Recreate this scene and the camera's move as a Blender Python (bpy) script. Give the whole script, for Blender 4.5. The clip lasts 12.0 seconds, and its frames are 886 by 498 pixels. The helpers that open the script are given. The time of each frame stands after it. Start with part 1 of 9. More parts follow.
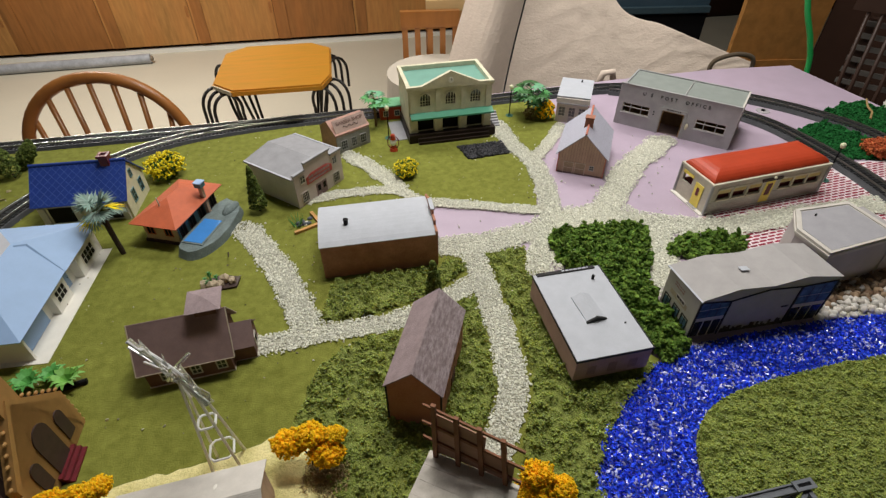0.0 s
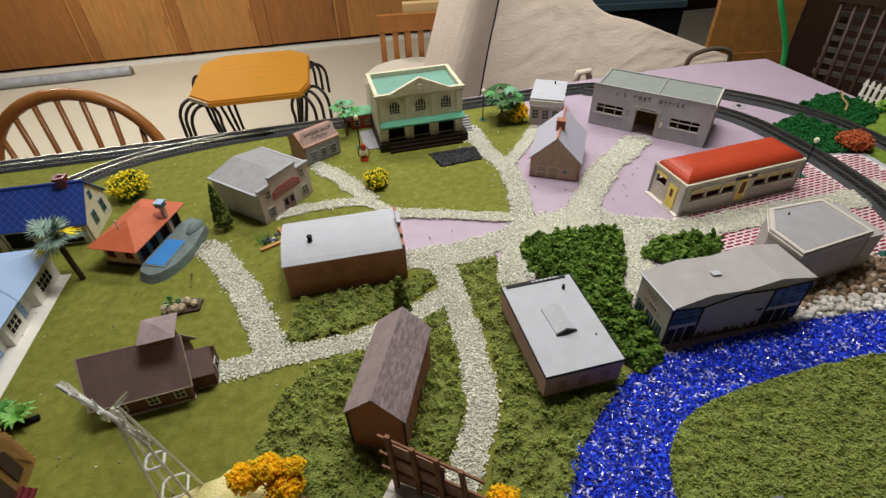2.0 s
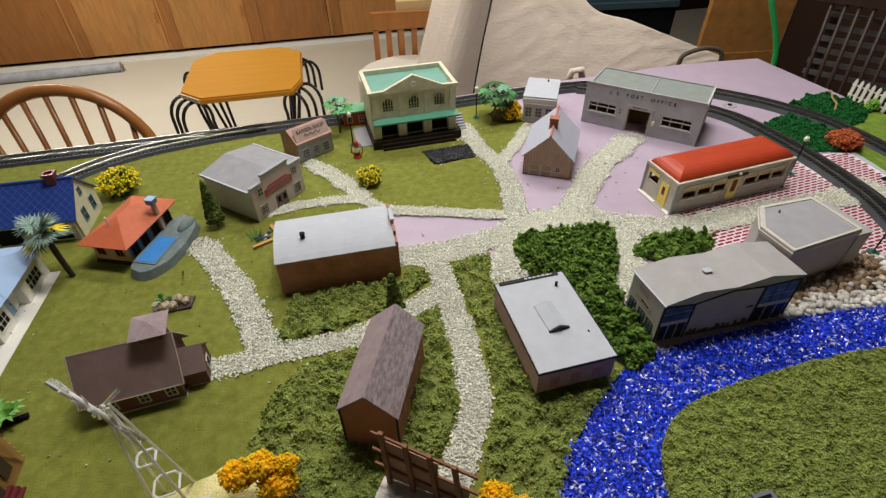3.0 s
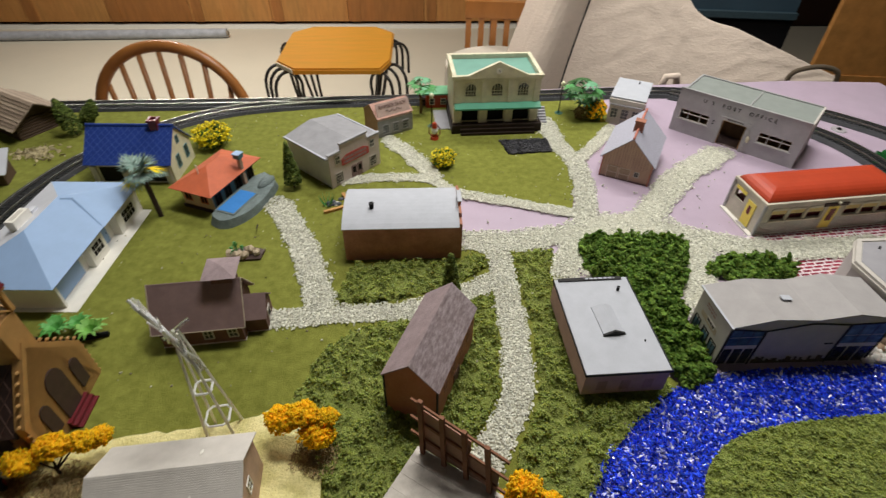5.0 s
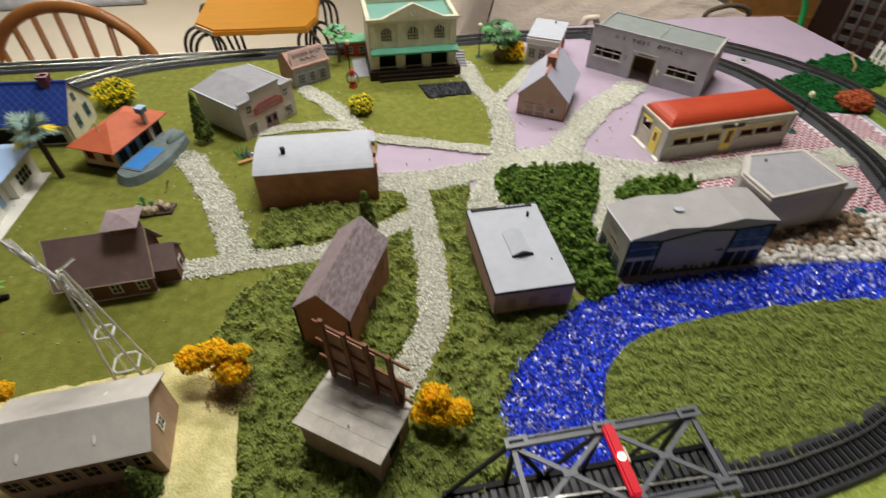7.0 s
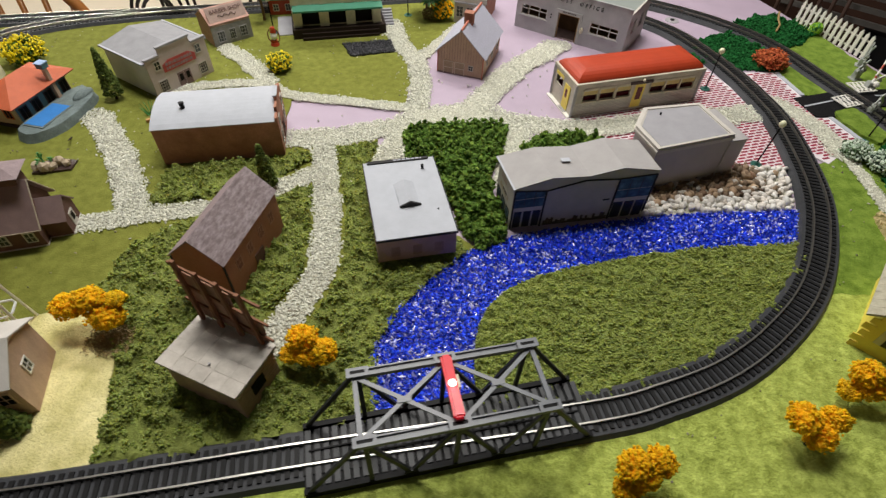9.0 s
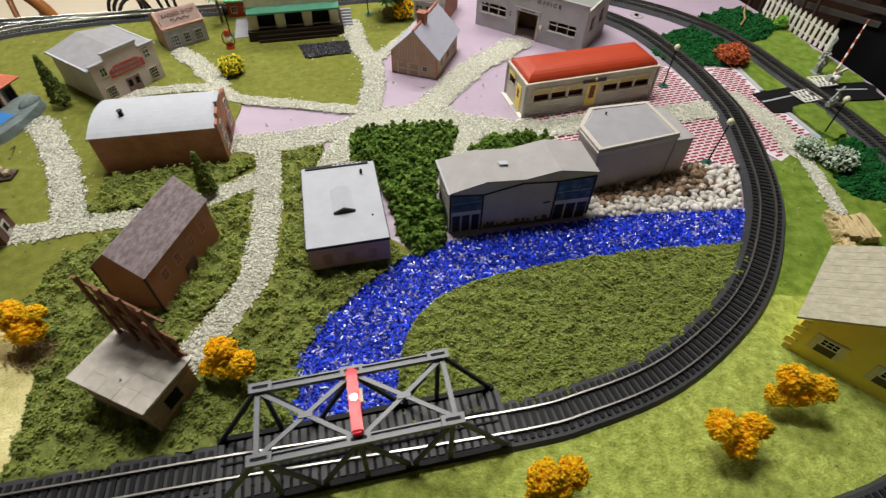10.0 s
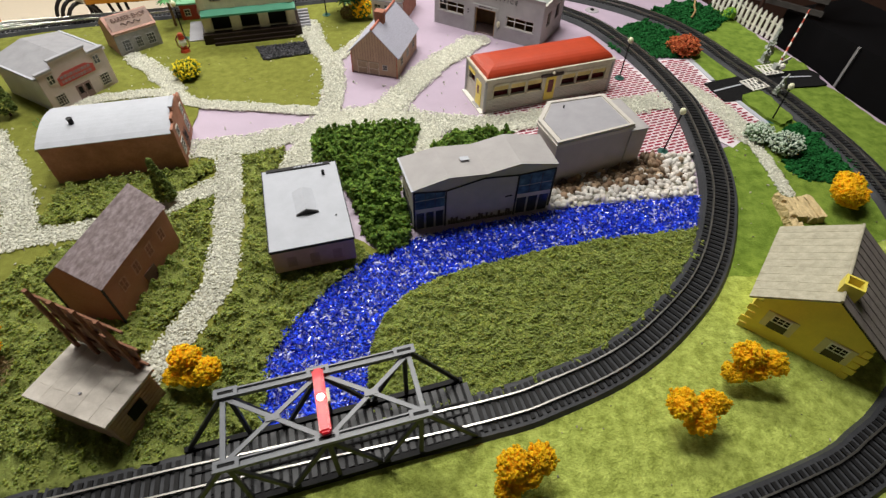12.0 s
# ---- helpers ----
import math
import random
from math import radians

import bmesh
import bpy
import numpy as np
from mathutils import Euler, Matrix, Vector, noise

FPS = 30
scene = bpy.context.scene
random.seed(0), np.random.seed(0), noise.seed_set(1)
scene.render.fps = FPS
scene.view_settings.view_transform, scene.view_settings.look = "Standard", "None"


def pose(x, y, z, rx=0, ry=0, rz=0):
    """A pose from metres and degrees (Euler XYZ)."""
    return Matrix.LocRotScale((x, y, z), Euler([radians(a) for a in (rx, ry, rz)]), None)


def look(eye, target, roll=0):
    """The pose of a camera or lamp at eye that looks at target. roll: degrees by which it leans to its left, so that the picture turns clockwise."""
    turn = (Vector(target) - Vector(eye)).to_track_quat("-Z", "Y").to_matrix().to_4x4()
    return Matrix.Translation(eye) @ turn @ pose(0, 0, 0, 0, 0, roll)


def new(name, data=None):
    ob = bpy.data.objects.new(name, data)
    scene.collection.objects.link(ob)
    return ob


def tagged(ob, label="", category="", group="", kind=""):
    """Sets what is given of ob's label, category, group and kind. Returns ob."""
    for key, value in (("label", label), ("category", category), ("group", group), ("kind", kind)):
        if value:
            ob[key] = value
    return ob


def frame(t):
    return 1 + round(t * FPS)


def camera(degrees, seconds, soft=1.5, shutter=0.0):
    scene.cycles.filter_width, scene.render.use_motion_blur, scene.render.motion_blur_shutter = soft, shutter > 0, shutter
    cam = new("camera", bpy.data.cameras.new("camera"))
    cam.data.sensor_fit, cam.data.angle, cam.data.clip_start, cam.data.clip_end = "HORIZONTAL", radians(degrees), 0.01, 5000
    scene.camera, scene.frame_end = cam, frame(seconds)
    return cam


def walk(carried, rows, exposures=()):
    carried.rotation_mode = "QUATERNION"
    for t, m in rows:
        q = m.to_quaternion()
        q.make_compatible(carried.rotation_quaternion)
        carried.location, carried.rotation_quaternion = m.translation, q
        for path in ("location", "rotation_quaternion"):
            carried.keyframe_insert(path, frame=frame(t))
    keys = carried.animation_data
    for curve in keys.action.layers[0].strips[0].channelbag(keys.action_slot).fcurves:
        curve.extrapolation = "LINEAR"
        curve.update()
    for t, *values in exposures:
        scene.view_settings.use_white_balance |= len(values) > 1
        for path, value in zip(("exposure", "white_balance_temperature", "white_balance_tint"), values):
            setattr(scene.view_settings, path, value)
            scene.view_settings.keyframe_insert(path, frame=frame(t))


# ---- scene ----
cam = camera(82.4, 12.0, 1.35, 0.5)
PATH = [
    (0, (1.472, 1.892, 4.303), (1.39, 3.42, 3.015), -0.3),
    (0.5, (1.475, 1.911, 4.322), (1.393, 3.439, 3.035), -0.4),
    (1, (1.529, 1.949, 4.305), (1.442, 3.479, 3.02), -0.7),
    (1.5, (1.664, 2.045, 4.308), (1.577, 3.574, 3.022), -1.4),
    (2, (1.777, 2.121, 4.31), (1.718, 3.651, 3.023), -1.9),
    (2.5, (1.839, 2.161, 4.275), (1.805, 3.689, 2.985), -1.6),
    (3, (1.776, 2.111, 4.298), (1.744, 3.638, 3.006), -1.2),
    (3.2, (1.749, 2.116, 4.295), (1.704, 3.641, 3.002), -0.9),
    (4.8, (1.753, 2.054, 4.222), (1.533, 3.552, 2.915), 1.1),
    (5, (1.775, 2.031, 4.219), (1.504, 3.517, 2.909), 0.9),
    (5.5, (1.855, 2.0, 4.19), (1.467, 3.45, 2.868), 0.4),
    (6, (2.122, 2.108, 4.17), (1.709, 3.537, 2.832), -0.4),
    (6.5, (2.219, 2.054, 4.131), (1.934, 3.487, 2.765), -0.4),
    (7, (2.274, 1.8, 3.999), (2.184, 3.227, 2.601), 1.4),
    (7.5, (2.383, 1.552, 3.904), (2.427, 2.954, 2.479), 2.9),
    (7.7, (2.426, 1.498, 3.903), (2.505, 2.896, 2.474), 3.6),
    (9.3, (3.503, 1.658, 3.962), (3.466, 3.007, 2.486), 2.5),
    (9.5, (3.639, 1.686, 3.984), (3.603, 3.032, 2.505), 2.4),
    (10, (3.946, 1.768, 3.978), (3.915, 3.112, 2.497), 1.6),
    (10.5, (4.179, 1.841, 4.002), (4.181, 3.184, 2.519), 0.8),
    (11, (4.277, 1.846, 4.011), (4.323, 3.188, 2.528), 0.9),
    (11.5, (4.225, 1.808, 4.001), (4.297, 3.148, 2.519), 1.5),
    (12, (4.038, 1.729, 3.991), (4.109, 3.07, 2.509), 2.3),
]
walk(cam, [(t, look(Vector(eye) / 10, Vector(target) / 10, roll)) for t, eye, target, roll in PATH], [(0.0, -0.10), (5.0, -0.06), (7.5, 0.03), (10.0, 0.10), (12.0, 0.18)])

# ---- world and lamps ----
world = bpy.data.worlds.new("room_air")
scene.world = world
world.use_nodes = True
world.node_tree.nodes["Background"].inputs[0].default_value = (1.0, 0.93, 0.84, 1)
world.node_tree.nodes["Background"].inputs[1].default_value = 0.002


def lamp(name, at, target, sx, sy, watts, colour):
    data = bpy.data.lights.new(name, "AREA")
    data.shape, data.size, data.size_y, data.energy, data.color = "RECTANGLE", sx, sy, watts, colour
    ob = new(name, data)
    ob.matrix_world = look(at, target)
    return ob


lamp("ceiling_lamp", (0.20, 0.92, 1.36), (0.20, 0.90, 0), 0.60, 0.20, 16.5, (1.0, 0.965, 0.90))
lamp("ceiling_lamp", (0.20, 1.70, 1.36), (0.20, 1.66, 0), 1.20, 0.14, 19, (1.0, 0.965, 0.90))
lamp("ceiling_lamp", (-1.9, 2.9, 1.36), (-1.9, 2.9, 0), 1.2, 0.3, 66, (1.0, 0.96, 0.89))
lamp("ceiling_lamp", (-0.3, -0.9, 1.36), (-0.2, -0.6, 0), 1.2, 0.3, 1.0, (1.0, 0.965, 0.90))

# ---- helpers ----


def part(name, bm, material, parent=None, label="", m=None, smooth=False):
    """Link a bmesh as one mesh object under a thing or a part."""
    if m is not None:
        bm.transform(m)
    bmesh.ops.recalc_face_normals(bm, faces=bm.faces)
    me = bpy.data.meshes.new(name)
    bm.to_mesh(me)
    bm.free()
    me.materials.append(material)
    if smooth:
        me.shade_smooth()
    ob = new(name, me)
    if parent is not None:
        ob.parent = parent
    if label:
        ob["label"] = label
    return ob


def thing(name, label, category, x=0, y=0, rot=0, z=0, group="", kind=""):
    ob = new(name)
    ob.empty_display_size = 0.01
    ob.matrix_basis = pose(x, y, z, 0, 0, rot)
    return tagged(ob, label, category, group, kind)


def box(bm, x0, y0, z0, x1, y1, z1):
    v = [bm.verts.new((x, y, z)) for z in (z0, z1) for x, y in ((x0, y0), (x1, y0), (x1, y1), (x0, y1))]
    for f in ((3, 2, 1, 0), (4, 5, 6, 7), (0, 1, 5, 4), (1, 2, 6, 5), (2, 3, 7, 6), (3, 0, 4, 7)):
        bm.faces.new([v[i] for i in f])
    return bm


def solid(bm, low, high):
    """A closed solid between two rings of the same number of points."""
    a = [bm.verts.new(p) for p in low]
    b = [bm.verts.new(p) for p in high]
    n = len(a)
    bm.faces.new(a[::-1])
    bm.faces.new(b)
    for i in range(n):
        bm.faces.new((a[i], a[(i + 1) % n], b[(i + 1) % n], b[i]))
    return bm


def up(bm, poly, z0, z1):
    return solid(bm, [(x, y, z0) for x, y in poly], [(x, y, z1) for x, y in poly])


def along_y(bm, prof, y0, y1):
    return solid(bm, [(x, y0, z) for x, z in prof], [(x, y1, z) for x, z in prof])


def along_x(bm, prof, x0, x1):
    return solid(bm, [(x0, y, z) for y, z in prof], [(x1, y, z) for y, z in prof])


def plate(bm, pts, t):
    """A flat plate under the given corners, t thick."""
    p = [Vector(q) for q in pts]
    n = (p[1] - p[0]).cross(p[2] - p[0]).normalized()
    if n.z < 0:
        n = -n
    return solid(bm, [q - n * t for q in p], p)


def rod(bm, a, b, r, n=8, r2=None):
    a, b = Vector(a), Vector(b)
    q = (b - a).to_track_quat("Z", "Y").to_matrix()
    ring = lambda c, s: [c + q @ Vector((s * math.cos(k * math.tau / n), s * math.sin(k * math.tau / n), 0)) for k in range(n)]
    return solid(bm, ring(a, r), ring(b, r if r2 is None else r2))


def ball(bm, c, r, n=10, sx=1, sy=1, sz=1):
    bmesh.ops.create_uvsphere(bm, u_segments=n, v_segments=max(5, n // 2 + 1), radius=r,
                              matrix=Matrix.Translation(c) @ Matrix.Diagonal((sx, sy, sz, 1)))
    return bm


def tube(bm, pts, r, n=8):
    """A round tube through the points."""
    pts = [Vector(p) for p in pts]
    rings = []
    for i, p in enumerate(pts):
        d = (pts[min(i + 1, len(pts) - 1)] - pts[max(i - 1, 0)]).normalized()
        q = d.to_track_quat("Z", "Y").to_matrix()
        rings.append([bm.verts.new(p + q @ Vector((r * math.cos(k * math.tau / n), r * math.sin(k * math.tau / n), 0))) for k in range(n)])
    for a, b in zip(rings, rings[1:]):
        best = min(range(n), key=lambda s: sum((a[k].co - b[(k + s) % n].co).length for k in range(n)))
        for k in range(n):
            bm.faces.new((a[k], a[(k + 1) % n], b[(k + 1 + best) % n], b[(k + best) % n]))
    bm.faces.new(rings[0][::-1])
    bm.faces.new(rings[-1])
    return bm


def curve(pts, step=0.008, closed=False):
    """Catmull-Rom through the points, at even steps."""
    p = [np.array(q, float) for q in pts]
    n = len(p)
    out = []
    for i in range(n if closed else n - 1):
        a, b = p[i], p[(i + 1) % n]
        z = p[i - 1] if closed or i else 2 * a - b
        c = p[(i + 2) % n] if closed or i + 2 < n else 2 * b - a
        k = max(1, int(np.linalg.norm(b - a) / step))
        for t in np.arange(k) / k:
            out.append(0.5 * (2 * a + (b - z) * t + (2 * z - 5 * a + 4 * b - c) * t * t + (3 * a - z - 3 * b + c) * t ** 3))
    if not closed:
        out.append(p[-1])
    return np.array(out)


def sides(line):
    d = np.gradient(line, axis=0)
    d /= np.linalg.norm(d, axis=1)[:, None] + 1e-12
    return d, np.c_[-d[:, 1], d[:, 0]]


def sweep(bm, line, prof, caps=True):
    """Sweep a profile of (sideways, z) along a line in the plan."""
    d, n = sides(line)
    rings = [[bm.verts.new((p[0] + s * q[0], p[1] + s * q[1], z)) for s, z in prof] for p, q in zip(line, n)]
    m = len(prof)
    for a, b in zip(rings, rings[1:]):
        for k in range(m):
            bm.faces.new((a[k], a[(k + 1) % m], b[(k + 1) % m], b[k]))
    if caps:
        bm.faces.new(rings[0][::-1])
        bm.faces.new(rings[-1])
    return bm


def inside(P, poly):
    """Which of the points P lie in the polygon."""
    poly = np.asarray(poly, float)
    x, y = P[:, 0], P[:, 1]
    hit = np.zeros(len(P), bool)
    a = poly[-1]
    for b in poly:
        cut = (a[1] > y) != (b[1] > y)
        with np.errstate(divide="ignore", invalid="ignore"):
            hit ^= cut & (x < (b[0] - a[0]) * (y - a[1]) / (b[1] - a[1]) + a[0])
        a = b
    return hit


def near(P, line, width):
    """Which of the points lie within width/2 of a line, with an uneven edge."""
    line = np.asarray(line)
    hit = np.zeros(len(P), bool)
    w = width / 2 * (1 + RNG.normal(0, 0.07, len(P)) + 0.26 * np.array([noise.noise((x * 62, y * 62, 3.3)) for x, y in P]))
    for s in range(0, len(P), 4000):
        q = P[s:s + 4000]
        dist = np.sqrt(((q[:, None] - line[None]) ** 2).sum(2)).min(1)
        hit[s:s + 4000] = dist < w[s:s + 4000]
    return hit


def field(x0, y0, x1, y1, step):
    """An uneven lattice of points."""
    gx, gy = np.meshgrid(np.arange(x0, x1, step), np.arange(y0, y1, step * 0.87))
    gx[::2] += step / 2
    P = np.c_[gx.ravel(), gy.ravel()]
    return P + RNG.normal(0, step * 0.24, P.shape)


RNG = np.random.default_rng(7)
_b = bmesh.new()
bmesh.ops.create_icosphere(_b, subdivisions=1, radius=1)
ICO_V = np.array([v.co[:] for v in _b.verts])
ICO_F = np.array([[v.index for v in f.verts] for f in _b.faces])
_b.free()
OCT_V = np.array([(1, 0, 0), (0, 1, 0), (-1, 0, 0), (0, -1, 0), (0, 0, 1), (0, 0, -1)], float)
OCT_F = np.array([(0, 1, 4), (1, 2, 4), (2, 3, 4), (3, 0, 4), (1, 0, 5), (2, 1, 5), (3, 2, 5), (0, 3, 5)])


def crumbs(name, P, size, material, squash=(1, 1, 0.7), jitter=0.25, shape="ico", parent=None, turn=True, smooth=False):
    """Many small uneven lumps in one mesh: centres P, radii size."""
    V, F = (ICO_V, ICO_F) if shape == "ico" else (OCT_V, OCT_F)
    n = len(P)
    v = V[None] * (1 + RNG.uniform(-jitter, jitter, (n, len(V), 1))) * np.array(squash)[None, None] * (1 + RNG.uniform(-0.25, 0.25, (n, 1, 3)))
    if turn:
        q = RNG.normal(size=(n, 4))
        if turn == "flat":
            q[:, 1:3] *= 0.22
        q /= np.linalg.norm(q, axis=1)[:, None]
        w, x, y, z = q.T
        R = np.stack([1 - 2 * (y * y + z * z), 2 * (x * y - w * z), 2 * (x * z + w * y), 2 * (x * y + w * z), 1 - 2 * (x * x + z * z),
                      2 * (y * z - w * x), 2 * (x * z - w * y), 2 * (y * z + w * x), 1 - 2 * (x * x + y * y)], 1).reshape(n, 3, 3)
        v = np.einsum("nij,nkj->nki", R, v)
    v = v * np.asarray(size).reshape(-1, 1, 1) + P[:, None]
    f = F[None] + (np.arange(n) * len(V))[:, None, None]
    me = bpy.data.meshes.new(name)
    me.from_pydata(v.reshape(-1, 3).tolist(), [], f.reshape(-1, 3).tolist())
    me.materials.append(material)
    if smooth:
        me.shade_smooth()
    ob = new(name, me)
    if parent is not None:
        ob.parent = parent
    return ob


def wobble(poly, step=0.006, amp=0.002, closed=True):
    """The outline of a cut mat: smoothed and slightly ragged."""
    line = curve(poly, step, closed)
    d, n = sides(line)
    return line + n * RNG.normal(0, amp, (len(line), 1))


# ---- materials ----


def mat(name, colour, rough=0.7, metal=0.0, var=0.15, scale=120.0, bump=0.0, bscale=900.0, island=0.0, tint=None, stretch=(1, 1, 1), spec=0.4, coat=0.0, contrast=1.0, height=0.002):
    """A surface with stains at one scale and grain at another. island: how far loose pieces differ; tint: a second colour they tend to."""
    m = bpy.data.materials.new(name)
    m.use_nodes = True
    nt = m.node_tree
    p = nt.nodes["Principled BSDF"]
    link = nt.links.new

    def node(kind, **kw):
        x = nt.nodes.new(kind)
        for k, v in kw.items():
            x.inputs[k].default_value = v
        return x

    tc = nt.nodes.new("ShaderNodeTexCoord")
    mp = node("ShaderNodeMapping", Scale=stretch)
    link(tc.outputs["Object"], mp.inputs[0])
    big = node("ShaderNodeTexNoise", Scale=scale, Detail=4.0, Roughness=0.6)
    fine = node("ShaderNodeTexNoise", Scale=bscale, Detail=3.0, Roughness=0.6)
    link(mp.outputs[0], big.inputs["Vector"])
    link(mp.outputs[0], fine.inputs["Vector"])
    add = nt.nodes.new("ShaderNodeMath")
    add.operation = "MULTIPLY_ADD"
    add.inputs[1].default_value = 0.5
    link(fine.outputs[0], add.inputs[0])
    link(big.outputs[0], add.inputs[2])
    rng = node("ShaderNodeMapRange")
    rng.inputs["From Min"].default_value, rng.inputs["From Max"].default_value = 0.45, 1.05
    rng.inputs["To Min"].default_value, rng.inputs["To Max"].default_value = 1 - var, 1 + var
    link(add.outputs[0], rng.inputs[0])
    mul = nt.nodes.new("ShaderNodeMix")
    mul.data_type, mul.blend_type = "RGBA", "MULTIPLY"
    mul.inputs[0].default_value = 1.0
    base = (*colour, 1)
    if tint is not None:
        two = nt.nodes.new("ShaderNodeMix")
        two.data_type = "RGBA"
        two.inputs[6].default_value, two.inputs[7].default_value = base, (*tint, 1)
        if island:
            geo = nt.nodes.new("ShaderNodeNewGeometry")
            link(geo.outputs["Random Per Island"], two.inputs[0])
        else:
            sharp = node("ShaderNodeMapRange")
            sharp.inputs["From Min"].default_value, sharp.inputs["From Max"].default_value = 0.5 - 0.2 / contrast, 0.5 + 0.2 / contrast
            link(big.outputs[0], sharp.inputs[0])
            link(sharp.outputs[0], two.inputs[0])
        link(two.outputs[2], mul.inputs[6])
    else:
        mul.inputs[6].default_value = base
    val = rng.outputs[0]
    if island:
        geo2 = nt.nodes.new("ShaderNodeNewGeometry")
        r2 = node("ShaderNodeMapRange")
        r2.inputs["To Min"].default_value, r2.inputs["To Max"].default_value = 1 - island, 1 + island
        frac = nt.nodes.new("ShaderNodeMath")
        frac.operation = "MULTIPLY"
        frac.inputs[1].default_value = 7.31
        fr2 = nt.nodes.new("ShaderNodeMath")
        fr2.operation = "FRACT"
        link(geo2.outputs["Random Per Island"], frac.inputs[0])
        link(frac.outputs[0], fr2.inputs[0])
        link(fr2.outputs[0], r2.inputs[0])
        both = nt.nodes.new("ShaderNodeMath")
        both.operation = "MULTIPLY"
        link(val, both.inputs[0])
        link(r2.outputs[0], both.inputs[1])
        val = both.outputs[0]
    link(val, mul.inputs[7])
    link(mul.outputs[2], p.inputs["Base Color"])
    p.inputs["Roughness"].default_value = rough
    p.inputs["Metallic"].default_value = metal
    p.inputs["Specular IOR Level"].default_value = spec
    p.inputs["Coat Weight"].default_value = coat
    if bump:
        b = node("ShaderNodeBump", Strength=bump, Distance=height)
        link(fine.outputs[0], b.inputs["Height"])
        link(b.outputs[0], p.inputs["Normal"])
    return m


def glow(name, colour, strength, base=(0.8, 0.8, 0.8)):
    m = mat(name, base, 0.3)
    p = m.node_tree.nodes["Principled BSDF"]
    p.inputs["Emission Color"].default_value = (*colour, 1)
    p.inputs["Emission Strength"].default_value = strength
    return m


# ground covers
M_BOARD = mat("painted_board", (0.43, 0.345, 0.44), 0.42, var=0.08, scale=25, bump=0.05, spec=0.5)
M_GRASS = mat("flocked_grass", (0.165, 0.175, 0.032), 0.95, var=0.17, scale=90, bump=0.8, bscale=620, tint=(0.20, 0.215, 0.045), spec=0.1, height=0.0012)
M_LAWN = mat("light_flock", (0.315, 0.385, 0.070), 0.95, var=0.40, scale=130, bump=0.9, bscale=420, tint=(0.41, 0.48, 0.115), spec=0.1)
M_MID = mat("green_flock", (0.15, 0.24, 0.03), 0.95, var=0.36, scale=75, bump=0.9, bscale=520, tint=(0.19, 0.27, 0.045), spec=0.1)
M_SAND = mat("straw_mat", (0.68, 0.62, 0.25), 0.95, var=0.26, scale=45, bump=0.8, bscale=520, tint=(0.76, 0.69, 0.36), spec=0.1)
M_TURFBASE = mat("turf_base", (0.165, 0.195, 0.040), 0.95, var=0.35, scale=160, bump=0.9, bscale=900, tint=(0.23, 0.27, 0.065))
M_TURF = mat("turf_foam", (0.180, 0.228, 0.048), 0.95, var=0.36, scale=70, island=0.2, tint=(0.275, 0.335, 0.092), spec=0.1, bump=0.5, bscale=1800)
M_SHRUB = mat("shrub_foam", (0.062, 0.130, 0.020), 0.95, var=0.2, island=0.45, tint=(0.14, 0.225, 0.042), spec=0.1, bump=0.5, bscale=1800)
M_DARKCRUMB = mat("dark_turf_crumb", (0.012, 0.09, 0.022), 0.95, var=0.2, island=0.4, spec=0.1)
M_GRAVELBED = mat("gravel_bed", (0.46, 0.45, 0.36), 0.95, var=0.35, scale=400, bump=0.6)
M_GRAVEL = mat("cream_gravel", (0.60, 0.60, 0.51), 0.85, var=0.12, island=0.2, tint=(0.68, 0.68, 0.59), spec=0.3)
M_PEBBLE = mat("white_pebble", (0.74, 0.73, 0.70), 0.6, var=0.1, island=0.18, tint=(0.68, 0.62, 0.56))
# brown stones whose dark tone also holds the building's shadow
M_SHADEPEB = mat("shaded_brown_pebble", (0.13, 0.075, 0.045), 0.7, var=0.2, island=0.5, tint=(0.36, 0.26, 0.17))
M_COAL = mat("black_coal", (0.02, 0.02, 0.025), 0.45, var=0.2, island=0.5, tint=(0.06, 0.06, 0.07))
M_RIVERBED = mat("river_bed", (0.01, 0.02, 0.28), 0.4, var=0.4, scale=500)
M_CHIP = mat("blue_glass_chip", (0.012, 0.020, 0.52), 0.14, var=0.1, island=0.65, tint=(0.045, 0.13, 1.0), spec=0.6, coat=0.2)
M_CHIPW = mat("pale_glass_chip", (0.30, 0.36, 0.86), 0.15, var=0.1, island=0.3, tint=(0.80, 0.80, 0.92), spec=0.6, coat=0.1)
M_PAPER = mat("printed_paper", (0.74, 0.69, 0.72), 0.7, var=0.05, scale=40)
M_PRINTRED = mat("printed_red", (0.25, 0.014, 0.040), 0.7, var=0.2, scale=150, island=0.25)
M_ASPHALT = mat("black_road", (0.008, 0.008, 0.009), 0.85, var=0.3, scale=300, bump=0.3, spec=0.15)
# track
M_ROADBED = mat("grey_plastic_roadbed", (0.048, 0.050, 0.056), 0.5, var=0.25, scale=90, bump=0.15, spec=0.25)
M_TIE = mat("black_plastic_tie", (0.015, 0.015, 0.016), 0.5, var=0.2, scale=400, spec=0.16)
M_RAIL = mat("nickel_rail", (0.56, 0.55, 0.51), 0.36, metal=1.0, var=0.12, scale=60)
